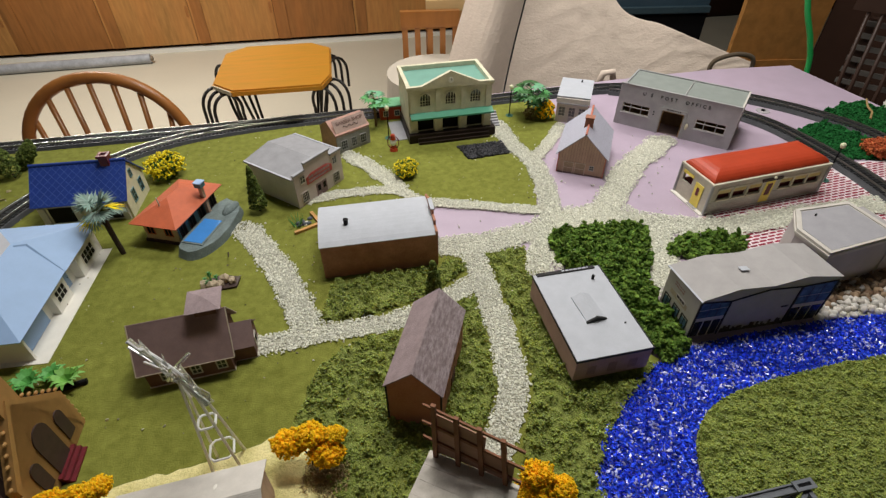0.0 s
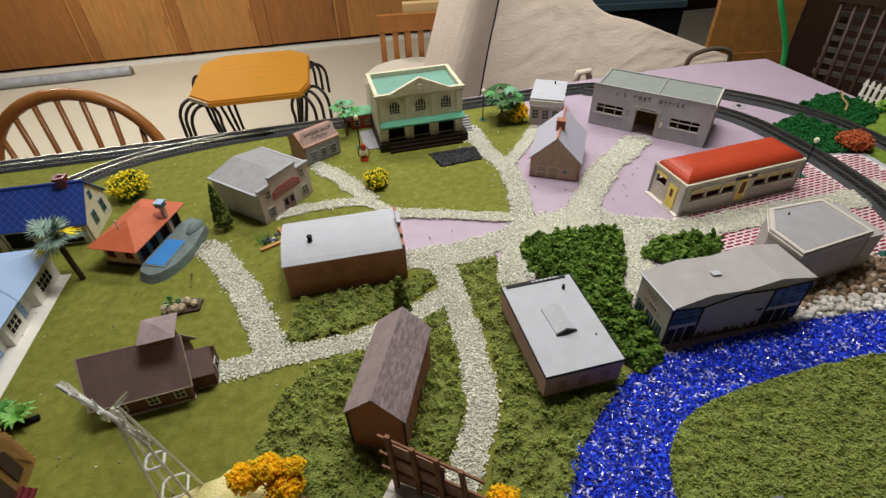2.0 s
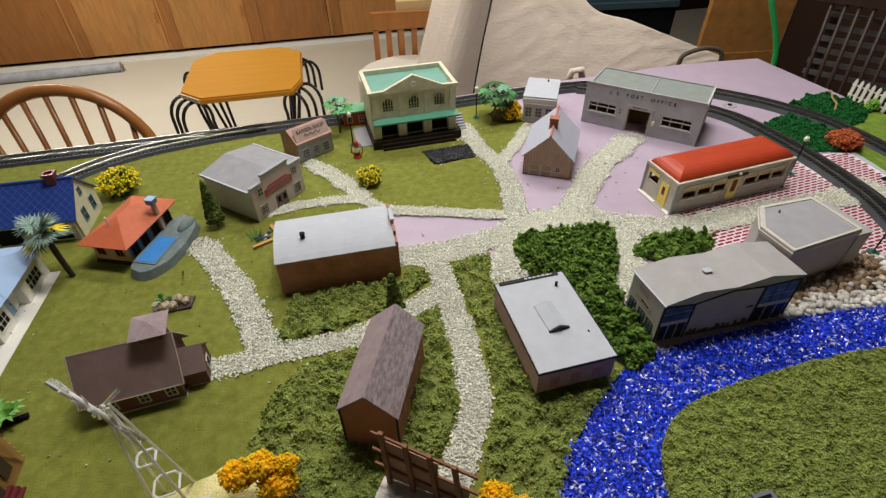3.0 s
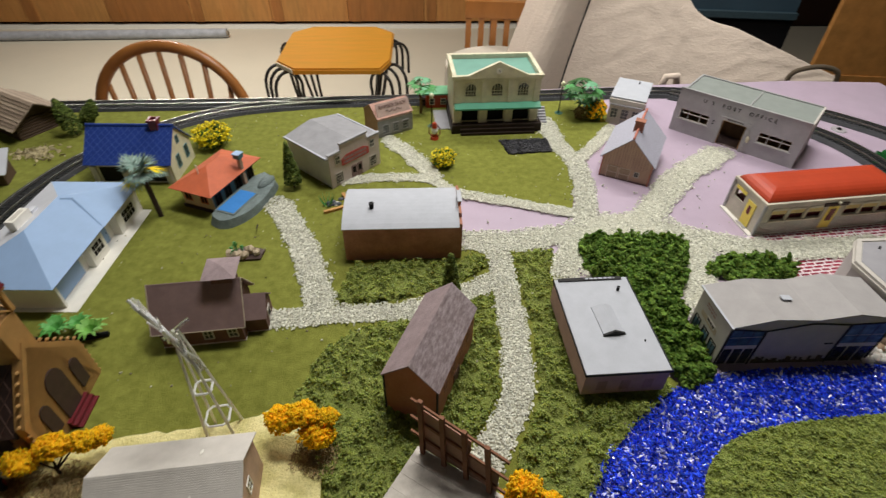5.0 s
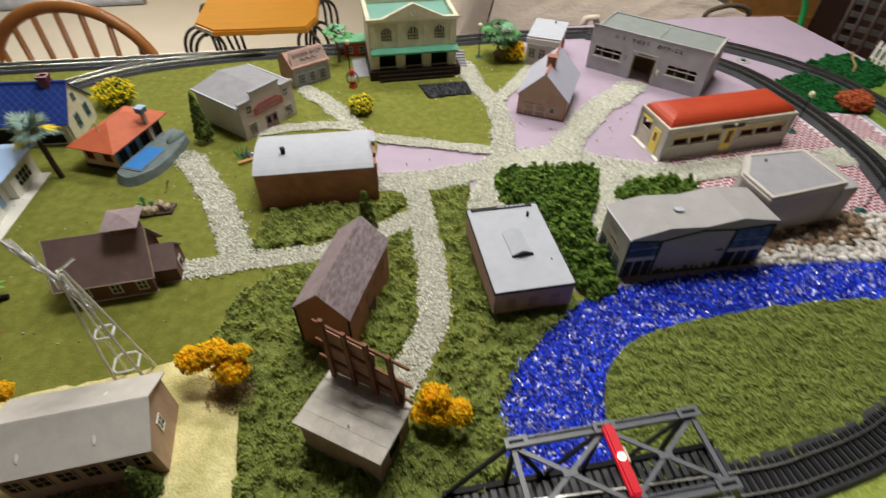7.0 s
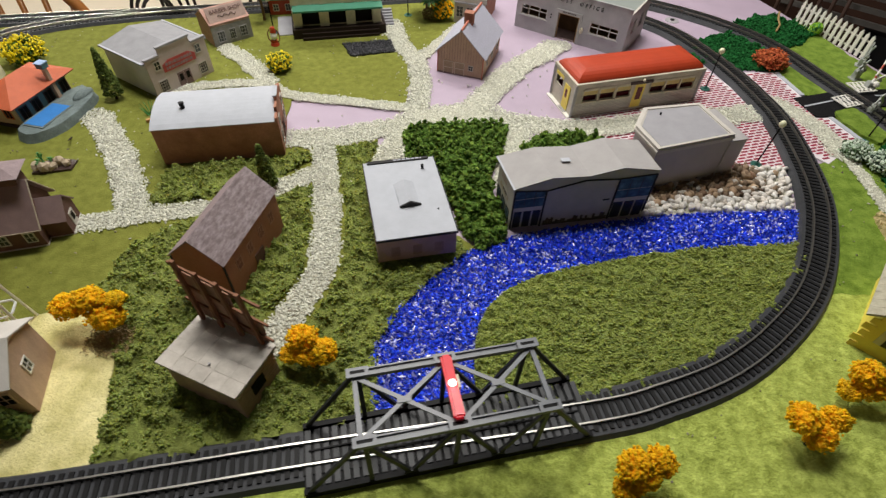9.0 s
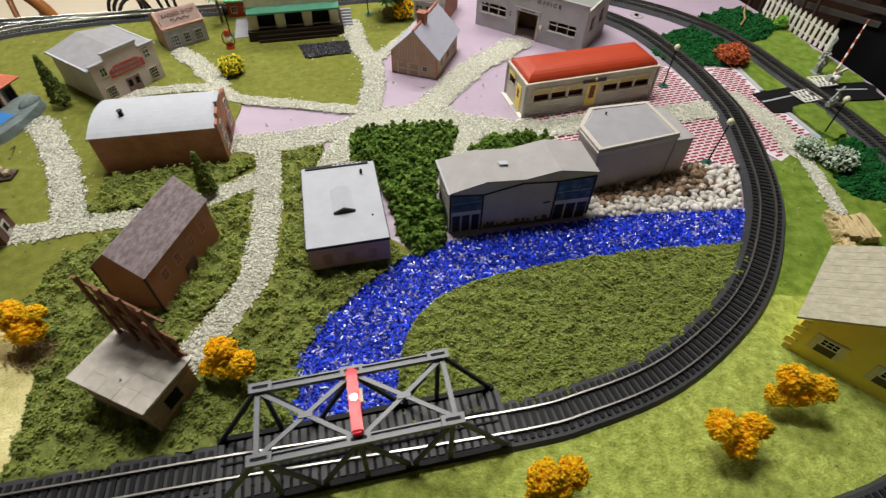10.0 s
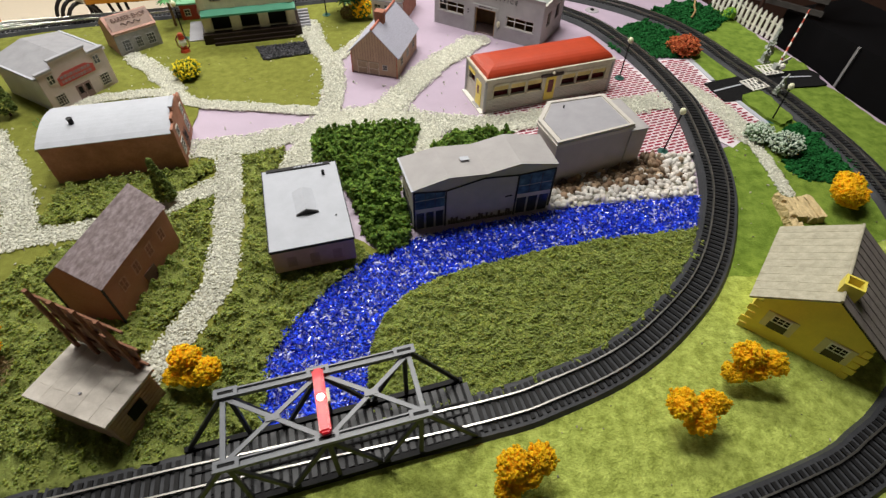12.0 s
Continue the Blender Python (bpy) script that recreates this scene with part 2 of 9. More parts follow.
# buildings
M_CREAM = mat("cream_plastic", (0.63, 0.59, 0.44), 0.5, var=0.22, scale=60)
M_WHITE = mat("white_plastic", (0.78, 0.76, 0.70), 0.5, var=0.06, scale=80)
M_WHITECARD = mat("white_card", (0.44, 0.46, 0.51), 0.75, var=0.08, scale=60, bump=0.1)
M_GREYCARD = mat("grey_card", (0.34, 0.34, 0.37), 0.8, var=0.10, scale=70, bump=0.1)
M_BRICKCARD = mat("brick_card", (0.35, 0.15, 0.09), 0.8, var=0.2, scale=60, bump=0.3, bscale=500, tint=(0.41, 0.19, 0.12))
M_DARK = mat("dark_opening", (0.007, 0.006, 0.005), 0.7, var=0.2, spec=0.15)
M_GLASS = mat("dark_pane", (0.035, 0.04, 0.045), 0.15, var=0.3, scale=150, spec=0.6)
M_SILVER = mat("silver_plastic", (0.37, 0.37, 0.375), 0.42, var=0.16, scale=50, metal=0.15)
M_RED = mat("red_plastic", (0.42, 0.048, 0.016), 0.45, var=0.12, scale=50)
M_YELLOW = mat("yellow_plastic", (0.86, 0.69, 0.12), 0.42, var=0.10, scale=60)
M_GREENP = mat("green_plastic", (0.06, 0.27, 0.17), 0.45, var=0.12, scale=70)
M_BARK = mat("dark_bark", (0.035, 0.022, 0.014), 0.9, var=0.3, scale=300, bump=0.6)
M_ORANGE = mat("orange_foam", (1.0, 0.43, 0.007), 0.9, var=0.08, island=0.1, tint=(1.0, 0.48, 0.012), spec=0.15, bump=0.5, bscale=1500)
for m, w in ((M_ORANGE, 0.7), (M_TURF, 0.35), (M_SHRUB, 0.15)):
    p = m.node_tree.nodes["Principled BSDF"]
    p.inputs["Subsurface Weight"].default_value = w
    p.inputs["Subsurface Radius"].default_value = (0.004, 0.003, 0.001)
    p.inputs["Subsurface Scale"].default_value = 1.0
# room
M_FLOOR = mat("cream_floor", (0.60, 0.55, 0.44), 0.6, var=0.06, scale=1.6, bump=0.03, bscale=60)
M_PLY = mat("varnished_panel", (0.37, 0.155, 0.042), 0.45, var=0.45, scale=3.0, bump=0.05, bscale=30, stretch=(1.6, 1.6, 0.22), tint=(0.27, 0.10, 0.025))
M_PLYLIGHT = mat("honey_panel", (0.53, 0.26, 0.075), 0.45, var=0.45, scale=3.0, bump=0.05, bscale=30, stretch=(1.6, 1.6, 0.22), tint=(0.35, 0.145, 0.04))
# for unseen walls and ceiling, kept dark to limit light bounced onto the board
M_PLAIN = mat("unseen_room_dark", (0.13, 0.12, 0.11), 0.8, var=0.06, scale=1.2)
M_DARKROOM = mat("dark_brown_wood", (0.030, 0.014, 0.009), 0.7, var=0.3, scale=4, spec=0.15)

# ---- the room ----
ROOM = 13.5  # degrees by which the room and the layout are turned
FLOOR = -1.0
WALL_AT = (-0.5, 4.74)


def room_wall(name, x0, x1, y0, y1, z0, z1, material, label):
    ob = part(name, box(bmesh.new(), x0, y0, z0, x1, y1, z1), material, m=pose(WALL_AT[0], WALL_AT[1], 0, 0, 0, ROOM))
    return tagged(ob, label, "wall", kind="structure")


tagged(part("floor", box(bmesh.new(), -5.2, -7.2, FLOOR - 0.1, 4.6, 0.0, FLOOR), M_FLOOR, m=pose(WALL_AT[0], WALL_AT[1], 0, 0, 0, ROOM)),
       "cream painted concrete floor", "floor", kind="structure")
room_wall("wall_north", -5.2, 4.6, 0.03, 0.15, FLOOR, 1.5, M_DARKROOM, "back wall behind wooden panels")
room_wall("wall_south", -5.2, 4.6, -7.3, -7.2, FLOOR, 1.5, M_PLAIN, "plain painted wall behind the viewer")
room_wall("wall_west", -5.3, -5.2, -7.2, 0.03, FLOOR, 1.5, M_PLAIN, "plain painted wall")
room_wall("wall_east", 4.6, 4.7, -7.2, 0.03, FLOOR, 1.5, M_DARKROOM, "dark wooden wall")
tagged(part("ceiling", box(bmesh.new(), -5.3, -7.3, 1.5, 4.7, 0.15, 1.6), M_PLAIN, m=pose(WALL_AT[0], WALL_AT[1], 0, 0, 0, ROOM)),
       "plain painted ceiling", "ceiling", kind="structure")
panels = thing("wall_panelling", "varnished plywood cupboard fronts along the wall", "panelling", WALL_AT[0], WALL_AT[1], ROOM, kind="structure")
edges = [-5.2, -4.3, -3.62, -2.95, -2.28, -1.62, -0.98, -0.34, 0.30, 0.95, 1.6]
for i, (a, b) in enumerate(zip(edges, edges[1:])):
    bm = box(bmesh.new(), a + 0.002, -0.014, FLOOR + 0.055, b - 0.002, 0.012, 1.2)
    p = part("panel", bm, (M_PLY, M_PLYLIGHT, M_PLYLIGHT)[i % 3], panels)
    part("hinge", box(bmesh.new(), b - 0.03, -0.02, FLOOR + 0.26, b - 0.014, -0.0145, FLOOR + 0.34), M_PLY, p, "small brown hinge")
    part("batten", box(bmesh.new(), a + 0.02, -0.022, FLOOR + 0.055, a + 0.10, -0.0145, 1.2), M_PLY, p)
tagged(part("baseboard", box(bmesh.new(), -5.2, -0.03, FLOOR, 1.6, 0.028, FLOOR + 0.028), M_WHITE, m=pose(WALL_AT[0], WALL_AT[1], 0, 0, 0, ROOM)),
       "pale painted baseboard", "baseboard", kind="structure")

# ---- the layout board ----
RIM = [(-1.15, -0.05), (0.3, 0.06), (1.24, 0.34), (1.125, 0.60), (1.066, 0.76), (1.041, 0.86), (1.038, 0.92), (1.018, 1.0), (0.887, 1.392), (0.70, 1.36), (0.45, 1.285), (0.2, 1.205), (0.0, 1.137), (-0.6, 0.976), (-1.35, 0.79)]
layout = thing("layout_table", "lavender painted board on a plain trestle, carrying a model town", "table", kind="structure")
part("board", up(bmesh.new(), RIM, -0.035, 0.0), M_BOARD, layout)
for x, y in ((-1.0, 0.15), (1.08, 0.48), (0.83, 1.25), (-1.1, 0.75), (0.1, 0.2), (0.1, 1.05)):
    part("leg", box(bmesh.new(), x - 0.03, y - 0.03, FLOOR, x + 0.03, y + 0.03, -0.035), M_DARKROOM, layout)


def mat_piece(name, poly, z, material, label, amp=0.0012, step=0.008, z0=0.0):
    ob = part(name, up(bmesh.new(), [tuple(q) for q in wobble(poly, step, amp)], z0, z), material)
    return tagged(ob, label, "ground cover", kind="structure")


def sharp(poly, step=0.01, amp=0.001):
    """Like wobble, but with straight runs between the corners."""
    out = []
    for a, b in zip(poly, poly[1:] + poly[:1]):
        a, b = np.array(a), np.array(b)
        k = max(1, int(np.linalg.norm(b - a) / step))
        out += [a + (b - a) * t / k + RNG.normal(0, amp, 2) for t in range(k)]
    return [tuple(q) for q in out]


GRASS = [(-1.12, -0.03), (0.05, 0.05), (0.27, 0.2), (0.275, 0.33), (0.262, 0.40), (0.30, 0.475), (0.355, 0.53), (0.25, 0.60), (0.243, 0.70), (0.17, 0.70),
         (0.105, 0.69), (0.09, 0.795), (0.252, 0.797), (0.256, 0.93), (0.268, 0.945), (0.318, 1.06), (0.31, 1.195), (0.0, 1.10), (-0.6, 0.935), (-1.33, 0.75)]
tagged(part("grass_mat", up(bmesh.new(), sharp(GRASS), 0.0, 0.0016), M_GRASS), "olive green flocked grass mat on the board", "grass", kind="structure")
SAND = [(-0.36, 0.30), (-0.27, 0.335), (-0.19, 0.352), (-0.127, 0.378), (-0.054, 0.404), (-0.01, 0.425), (0.03, 0.408), (0.052, 0.36), (0.072, 0.285), (0.06, 0.225), (-0.12, 0.17), (-0.34, 0.2)]
mat_piece("straw_mat", SAND, 0.0028, M_SAND, "pale yellow straw-coloured ground mat")
LAWN = [(0.10, 0.09), (0.40, 0.11), (0.9, 0.26), (1.2, 0.36), (1.115, 0.6), (0.95, 0.56), (0.80, 0.50), (0.70, 0.49), (0.62, 0.42), (0.5, 0.35), (0.3, 0.30), (0.12, 0.26)]
mat_piece("light_grass_mat", LAWN, 0.0022, M_LAWN, "light yellow-green flocked grass mat")
MID = [(0.70, 0.49), (0.80, 0.50), (0.95, 0.56), (1.115, 0.6), (1.056, 0.77), (1.034, 0.866), (1.012, 0.872), (0.962, 0.867), (0.925, 0.853), (0.885, 0.775), (0.812, 0.718), (0.78, 0.71), (0.765, 0.62)]
mat_piece("green_mat", MID, 0.0016, M_MID, "mid green flocked grass mat beside the curve")
mat_piece("grass_tile", [(0.856, 0.888), (0.843, 0.957), (0.872, 0.985), (0.884, 0.940), (0.899, 0.905)], 0.0030, M_MID, "mid green grass piece between kerb and track")
MID2 = [(0.853, 0.888), (0.86, 0.955), (0.83, 1.0), (0.87, 1.075), (0.955, 1.165), (1.0, 1.02), (1.020, 0.965), (1.026, 0.924), (0.972, 0.915), (0.920, 0.908)]
mat_piece("green_mat", MID2, 0.0016, M_MID, "mid green flocked grass mat behind the outer track")

mat_piece("grass_tile", [(0.874, 0.829), (0.896, 0.849), (0.914, 0.850), (0.922, 0.808), (0.926, 0.782), (0.899, 0.763), (0.890, 0.776)], 0.0062, M_MID, "raised mid green grass tile beside the black road")

def lump(P, f, seed):
    return np.array([noise.noise((x * f, y * f, seed)) for x, y in P])


# river of glass chips
RIVER_OUT = [(0.283, 0.297), (0.272, 0.346), (0.264, 0.40), (0.279, 0.44), (0.307, 0.48), (0.344, 0.521), (0.38, 0.534), (0.40, 0.552), (0.55, 0.592), (0.64, 0.608), (0.738, 0.62)]
RIVER_IN = [(0.715, 0.564), (0.593, 0.545), (0.499, 0.521), (0.409, 0.488), (0.372, 0.456), (0.357, 0.418), (0.357, 0.362), (0.372, 0.312)]
RIVER = [tuple(q) for q in np.r_[curve(RIVER_OUT, 0.01), curve(RIVER_IN, 0.01)]]
ISLAND = [tuple(q) for q in np.r_[curve(RIVER_IN, 0.01)[:-3], curve([(0.40, 0.337), (0.449, 0.348), (0.512, 0.368), (0.576, 0.397), (0.634, 0.439), (0.690, 0.496), (0.726, 0.553)], 0.01)]]
tagged(part("river", up(bmesh.new(), RIVER, 0.0, 0.0010), M_RIVERBED), "deep blue painted river bed", "river", kind="structure")
P = field(0.25, 0.25, 0.76, 0.64, 0.0020)
P = P[inside(P, RIVER)]
pale = RNG.random(len(P)) < np.clip(0.09 + 0.75 * np.clip(lump(P, 85, 21) - 0.12, 0, 1), 0, 0.6)
edge = RNG.uniform(0.0012, 0.0028, len(P))
for name, pick, m, label in (("river_glass", ~pale, M_CHIP, "glittering deep blue glass chips of the river"), ("pale_river_glass", pale, M_CHIPW, "scattered pale chips among the blue river glass")):
    ob = crumbs(name, np.c_[P[pick], edge[pick]], RNG.uniform(0.0009, 0.0018, pick.sum()) * (1.1 if name.startswith("pale") else 1), m, (1.7, 0.8, 0.55), 0.35, "oct")
    tagged(ob, label, "river", kind="stuff")
tagged(part("island_base", up(bmesh.new(), ISLAND, 0.0, 0.002), M_TURFBASE), "dark base under the island turf", "ground", kind="structure")

# gravel paths
PATHS = []


def gravel_path(width, *pts):
    PATHS.append((list(pts), width))


gravel_path(0.036, (-0.155, 0.727), (-0.12, 0.69), (-0.085, 0.65), (-0.057, 0.61), (-0.035, 0.575), (-0.018, 0.545))
gravel_path(0.028, (-0.07, 0.527), (-0.012, 0.546), (0.073, 0.570), (0.135, 0.613), (0.17, 0.645))
gravel_path(0.033, (0.168, 0.39), (0.185, 0.43), (0.2, 0.485), (0.194, 0.543), (0.181, 0.604), (0.16, 0.687), (0.145, 0.71))
gravel_path(0.042, (0.115, 0.702), (0.18, 0.714), (0.25, 0.745), (0.35, 0.778), (0.41, 0.768), (0.47, 0.763), (0.53, 0.770), (0.6, 0.79), (0.7, 0.813), (0.752, 0.828))
gravel_path(0.034, (0.203, 1.06), (0.228, 0.98), (0.258, 0.925), (0.270, 0.846), (0.268, 0.76), (0.250, 0.70), (0.240, 0.662))
gravel_path(0.036, (0.262, 0.712), (0.285, 0.706), (0.31, 0.70))
gravel_path(0.046, (0.262, 0.76), (0.255, 0.71), (0.256, 0.68))
gravel_path(0.022, (-0.08, 0.802), (-0.02, 0.825), (0.04, 0.832), (0.09, 0.806), (0.17, 0.798), (0.26, 0.79))
gravel_path(0.030, (-0.05, 0.935), (0.005, 0.886), (0.044, 0.84))
gravel_path(0.022, (0.261, 0.935), (0.298, 1.013), (0.318, 1.062))
gravel_path(0.045, (0.489, 1.008), (0.44, 0.95), (0.40, 0.895), (0.366, 0.83), (0.345, 0.785))
gravel_path(0.040, (0.41, 0.755), (0.405, 0.70), (0.393, 0.64))
gravel_path(0.036, (0.80, 0.862), (0.835, 0.80), (0.842, 0.74))
gravel_path(0.018, (0.842, 0.74), (0.845, 0.70), (0.842, 0.625))
gravel_path(0.070, (0.275, 0.752), (0.31, 0.768), (0.36, 0.785))
P = field(-0.18, 0.37, 0.90, 1.08, 0.0023)
on = np.zeros(len(P), bool)
for i, (pts, w) in enumerate(PATHS):
    line = curve(pts, 0.006)
    s = w / 2 * 0.80
    z = 0.0020 + 0.00008 * i
    tagged(part("path_bed", sweep(bmesh.new(), line, [(-s, 0), (s, 0), (s, z), (-s, z)]), M_GRAVELBED), "cream gravel path bed", "path", kind="structure")
    on |= near(P, line, w)
P = P[on]
tagged(crumbs("path_gravel", np.c_[P, RNG.uniform(0.0024, 0.0034, len(P))], RNG.uniform(0.0009, 0.0016, len(P)), M_GRAVEL, (1.25, 0.9, 0.6), 0.25, turn="flat"),
       "cream crushed stone gravel of the paths", "gravel", kind="stuff")
stray = field(-0.18, 0.37, 0.90, 1.08, 0.006)
keep = np.zeros(len(stray), bool)
for pts, w in PATHS:
    keep |= near(stray, curve(pts, 0.006), w * 2.2)
stray = stray[keep & (RNG.random(len(stray)) < 0.055)]
tagged(crumbs("stray_gravel", np.c_[stray, np.full(len(stray), 0.0022)], RNG.uniform(0.0008, 0.0016, len(stray)), M_GRAVEL, (1.2, 0.9, 0.7), 0.2), "stray gravel crumbs beside the paths", "gravel", kind="stuff")

# coal bed and pebble bank
COAL = [(0.130, 0.972), (0.207, 0.995), (0.221, 0.955), (0.152, 0.930)]
tagged(part("coal_bed", up(bmesh.new(), sharp(COAL, 0.006, 0.001), 0.0, 0.0026), M_ASPHALT), "black coal bed on the lawn", "coal", kind="structure")
P = field(0.12, 0.92, 0.23, 1.0, 0.0028)
P = P[inside(P, COAL)]
tagged(crumbs("coal", np.c_[P, np.full(len(P), 0.0035)], RNG.uniform(0.0012, 0.0022, len(P)), M_COAL, (1, 1, 0.8), 0.3), "loose black coal lumps", "coal", kind="stuff")
BANK = [(0.545, 0.592), (0.60, 0.602), (0.70, 0.617), (0.728, 0.620), (0.739, 0.66), (0.749, 0.700), (0.70, 0.700), (0.56, 0.655)]
tagged(part("pebble_bed", up(bmesh.new(), BANK, 0.0, 0.0016), M_GRAVELBED), "pale bed under the river pebbles", "ground", kind="structure")
P = field(0.53, 0.58, 0.78, 0.71, 0.0066)
P = P[inside(P, BANK)]
# dark pebbles gather by the grey building, where its shadow is coloured in
brown = RNG.random(len(P)) < np.clip((0.735 - P[:, 0]) / 0.05, 0.06, 0.92) * np.clip((P[:, 1] - (0.612 + 0.16 * (P[:, 0] - 0.55))) / 0.012, 0, 1)
for name, pick, m, label in (("white_pebbles", ~brown, M_PEBBLE, "rounded white pebbles on the river bank"), ("shaded_brown_pebbles", brown, M_SHADEPEB, "brown pebbles, darkened for the shadow of the grey building")):
    q = P[pick]
    tagged(crumbs(name, np.c_[q, RNG.uniform(0.003, 0.005, len(q))], RNG.uniform(0.0030, 0.0054, len(q)), m, (1.3, 0.95, 0.75), 0.12, smooth=True), label, "pebbles", kind="stuff")


# printed brick sheets
def brick_sheet(poly, rot, label, z):
    ob = thing("brick_paving_sheet", label, "paving", kind="structure")
    part("paper", up(bmesh.new(), poly, 0.0, z), M_PAPER, ob)
    c, s = math.cos(radians(rot)), math.sin(radians(rot))
    L, Hh, gap = 0.0128, 0.0056, 0.0022
    bm = bmesh.new()
    for r in range(-80, 80):
        for k in range(-60, 60):
            u, v = (k + (r % 2) * 0.5) * L, r * Hh
            cs = [(u + a, v + b) for a, b in ((gap / 2, gap / 2), (L - gap / 2, gap / 2), (L - gap / 2, Hh - gap / 2), (gap / 2, Hh - gap / 2))]
            pts = np.array([(ORG[0] + x * c - y * s, ORG[1] + x * s + y * c) for x, y in cs])
            if inside(pts, poly).all():
                bm.faces.new([bm.verts.new((x, y, z + 0.0003)) for x, y in pts])
    tagged(part("printed_brick", bm, M_PRINTRED, ob, "crimson bricks printed on white paper"), kind="stuff")


ORG = (0.70, 0.82)
brick_sheet([(0.466, 0.775), (0.470, 0.748), (0.500, 0.712), (0.56, 0.690), (0.66, 0.672), (0.766, 0.699), (0.772, 0.78), (0.757, 0.88), (0.728, 0.955), (0.60, 0.90)], 19, "white paper sheet printed with crimson brick paving", 0.0008)
brick_sheet([(0.782, 0.950), (0.836, 0.955), (0.849, 0.884), (0.864, 0.829), (0.880, 0.772), (0.812, 0.714), (0.79, 0.74), (0.80, 0.83), (0.79, 0.90)], 19, "white paper sheet printed with crimson bricks between the tracks", 0.0022)
for a, b in (((0.8385, 0.956), (0.8515, 0.886)), ((0.8665, 0.828), (0.884, 0.770))):
    line = curve([a, b], 0.01)
    tagged(part("kerb_strip", sweep(bmesh.new(), line, [(-0.0035, 0), (0.0035, 0), (0.0035, 0.0034), (-0.0035, 0.0034)]), M_WHITECARD), "white card kerb strip", "kerb", kind="structure")

# the level crossing road
ROAD = [(0.833, 0.875), (0.845, 0.825), (0.880, 0.829), (0.925, 0.852), (0.962, 0.866), (1.012, 0.872), (1.030, 0.878), (1.026, 0.896), (1.034, 0.908), (1.022, 0.923), (0.972, 0.914), (0.920, 0.907)]
road = thing("road", "black road strip with a white centre line", "road", kind="structure")
part("surface", up(bmesh.new(), ROAD, 0.0, 0.0040), M_ASPHALT, road)
part("centre_line", sweep(bmesh.new(), curve([(0.839, 0.852), (0.904, 0.879)], 0.01), [(-0.0014, 0.004), (0.0014, 0.004), (0.0014, 0.0043), (-0.0014, 0.0043)]), M_WHITECARD, road)
part("centre_line", sweep(bmesh.new(), curve([(0.966, 0.896), (1.015, 0.9008)], 0.01), [(-0.0014, 0.004), (0.0014, 0.004), (0.0014, 0.0043), (-0.0014, 0.0043)]), M_WHITECARD, road)

# centre lines of the two tracks
INNER = [(0.44, 1.228), (0.58, 1.19), (0.66, 1.125), (0.712, 1.065), (0.757, 0.955), (0.778, 0.86), (0.783, 0.79), (0.767, 0.66), (0.735, 0.572), (0.690, 0.496), (0.634, 0.439), (0.576, 0.397), (0.512, 0.368), (0.449, 0.348),
         (0.237, 0.302), (0.13, 0.277), (0.0, 0.248), (-0.13, 0.232), (-0.27, 0.27), (-0.39, 0.37), (-0.463, 0.49), (-0.498, 0.61), (-0.506, 0.70), (-0.492, 0.79), (-0.436, 0.90), (-0.36, 0.975), (-0.26, 1.025), (-0.16, 1.062)]
OUTER = [(-1.25, 0.775), (-0.9, 0.866), (-0.6, 0.945), (-0.30, 1.022), (0.0, 1.106), (0.2, 1.168), (0.36, 1.218), (0.46, 1.238), (0.535, 1.238), (0.608, 1.2276), (0.688, 1.206), (0.765, 1.161), (0.811, 1.121), (0.854, 1.070), (0.8825, 1.008), (0.8995, 0.953), (0.914, 0.908), (0.938, 0.836), (0.9475, 0.797),
         (0.957, 0.752), (0.964, 0.705), (0.966, 0.645), (0.959, 0.58), (0.933, 0.497), (0.870, 0.402), (0.797, 0.338), (0.757, 0.3135), (0.727, 0.2975), (0.65, 0.2715), (0.55, 0.243), (0.40, 0.206), (0.1, 0.135)]


def off_track(P, wide=0.0225):
    return ~(near(P, curve(INNER, 0.008), wide) | near(P, curve(OUTER, 0.008), wide))


# turf of foam crumbs
TURF = [
    [(-0.012, 0.562), (-0.008, 0.628), (0.115, 0.66), (0.14, 0.688), (0.152, 0.66), (0.118, 0.618), (0.05, 0.578)],
    [(0.168, 0.70), (0.226, 0.706), (0.236, 0.66), (0.24, 0.60), (0.262, 0.52), (0.30, 0.495), (0.28, 0.45), (0.268, 0.40), (0.276, 0.33), (0.11, 0.285), (0.073, 0.28), (0.055, 0.36), (0.02, 0.415), (-0.008, 0.436), (0.0, 0.49), (0.02, 0.53), (0.075, 0.556), (0.115, 0.585), (0.16, 0.62), (0.165, 0.60), (0.178, 0.54), (0.184, 0.48), (0.165, 0.43), (0.145, 0.375), (0.20, 0.375), (0.206, 0.43), (0.221, 0.49), (0.212, 0.56), (0.193, 0.63)],
    [(0.250, 0.53), (0.262, 0.49), (0.272, 0.445), (0.300, 0.482), (0.345, 0.524), (0.33, 0.545), (0.30, 0.52)],
    [(0.25, 0.33), (0.245, 0.40), (0.26, 0.45), (0.29, 0.50), (0.33, 0.535), (0.350, 0.523), (0.312, 0.480), (0.284, 0.440), (0.269, 0.40), (0.277, 0.346)],
]
P = field(-0.05, 0.27, 0.35, 0.72, 0.0017)
on = inside(P, TURF[0]) | inside(P, TURF[1]) | inside(P, TURF[2]) | inside(P, TURF[3])
for pts, w in PATHS:
    on &= ~near(P, curve(pts, 0.006), w * 1.05)
on &= ~near(P, curve([(0.50, 0.364), (0.449, 0.348), (0.237, 0.302), (0.13, 0.277), (0.0, 0.248)], 0.008), 0.050)
P = P[on]


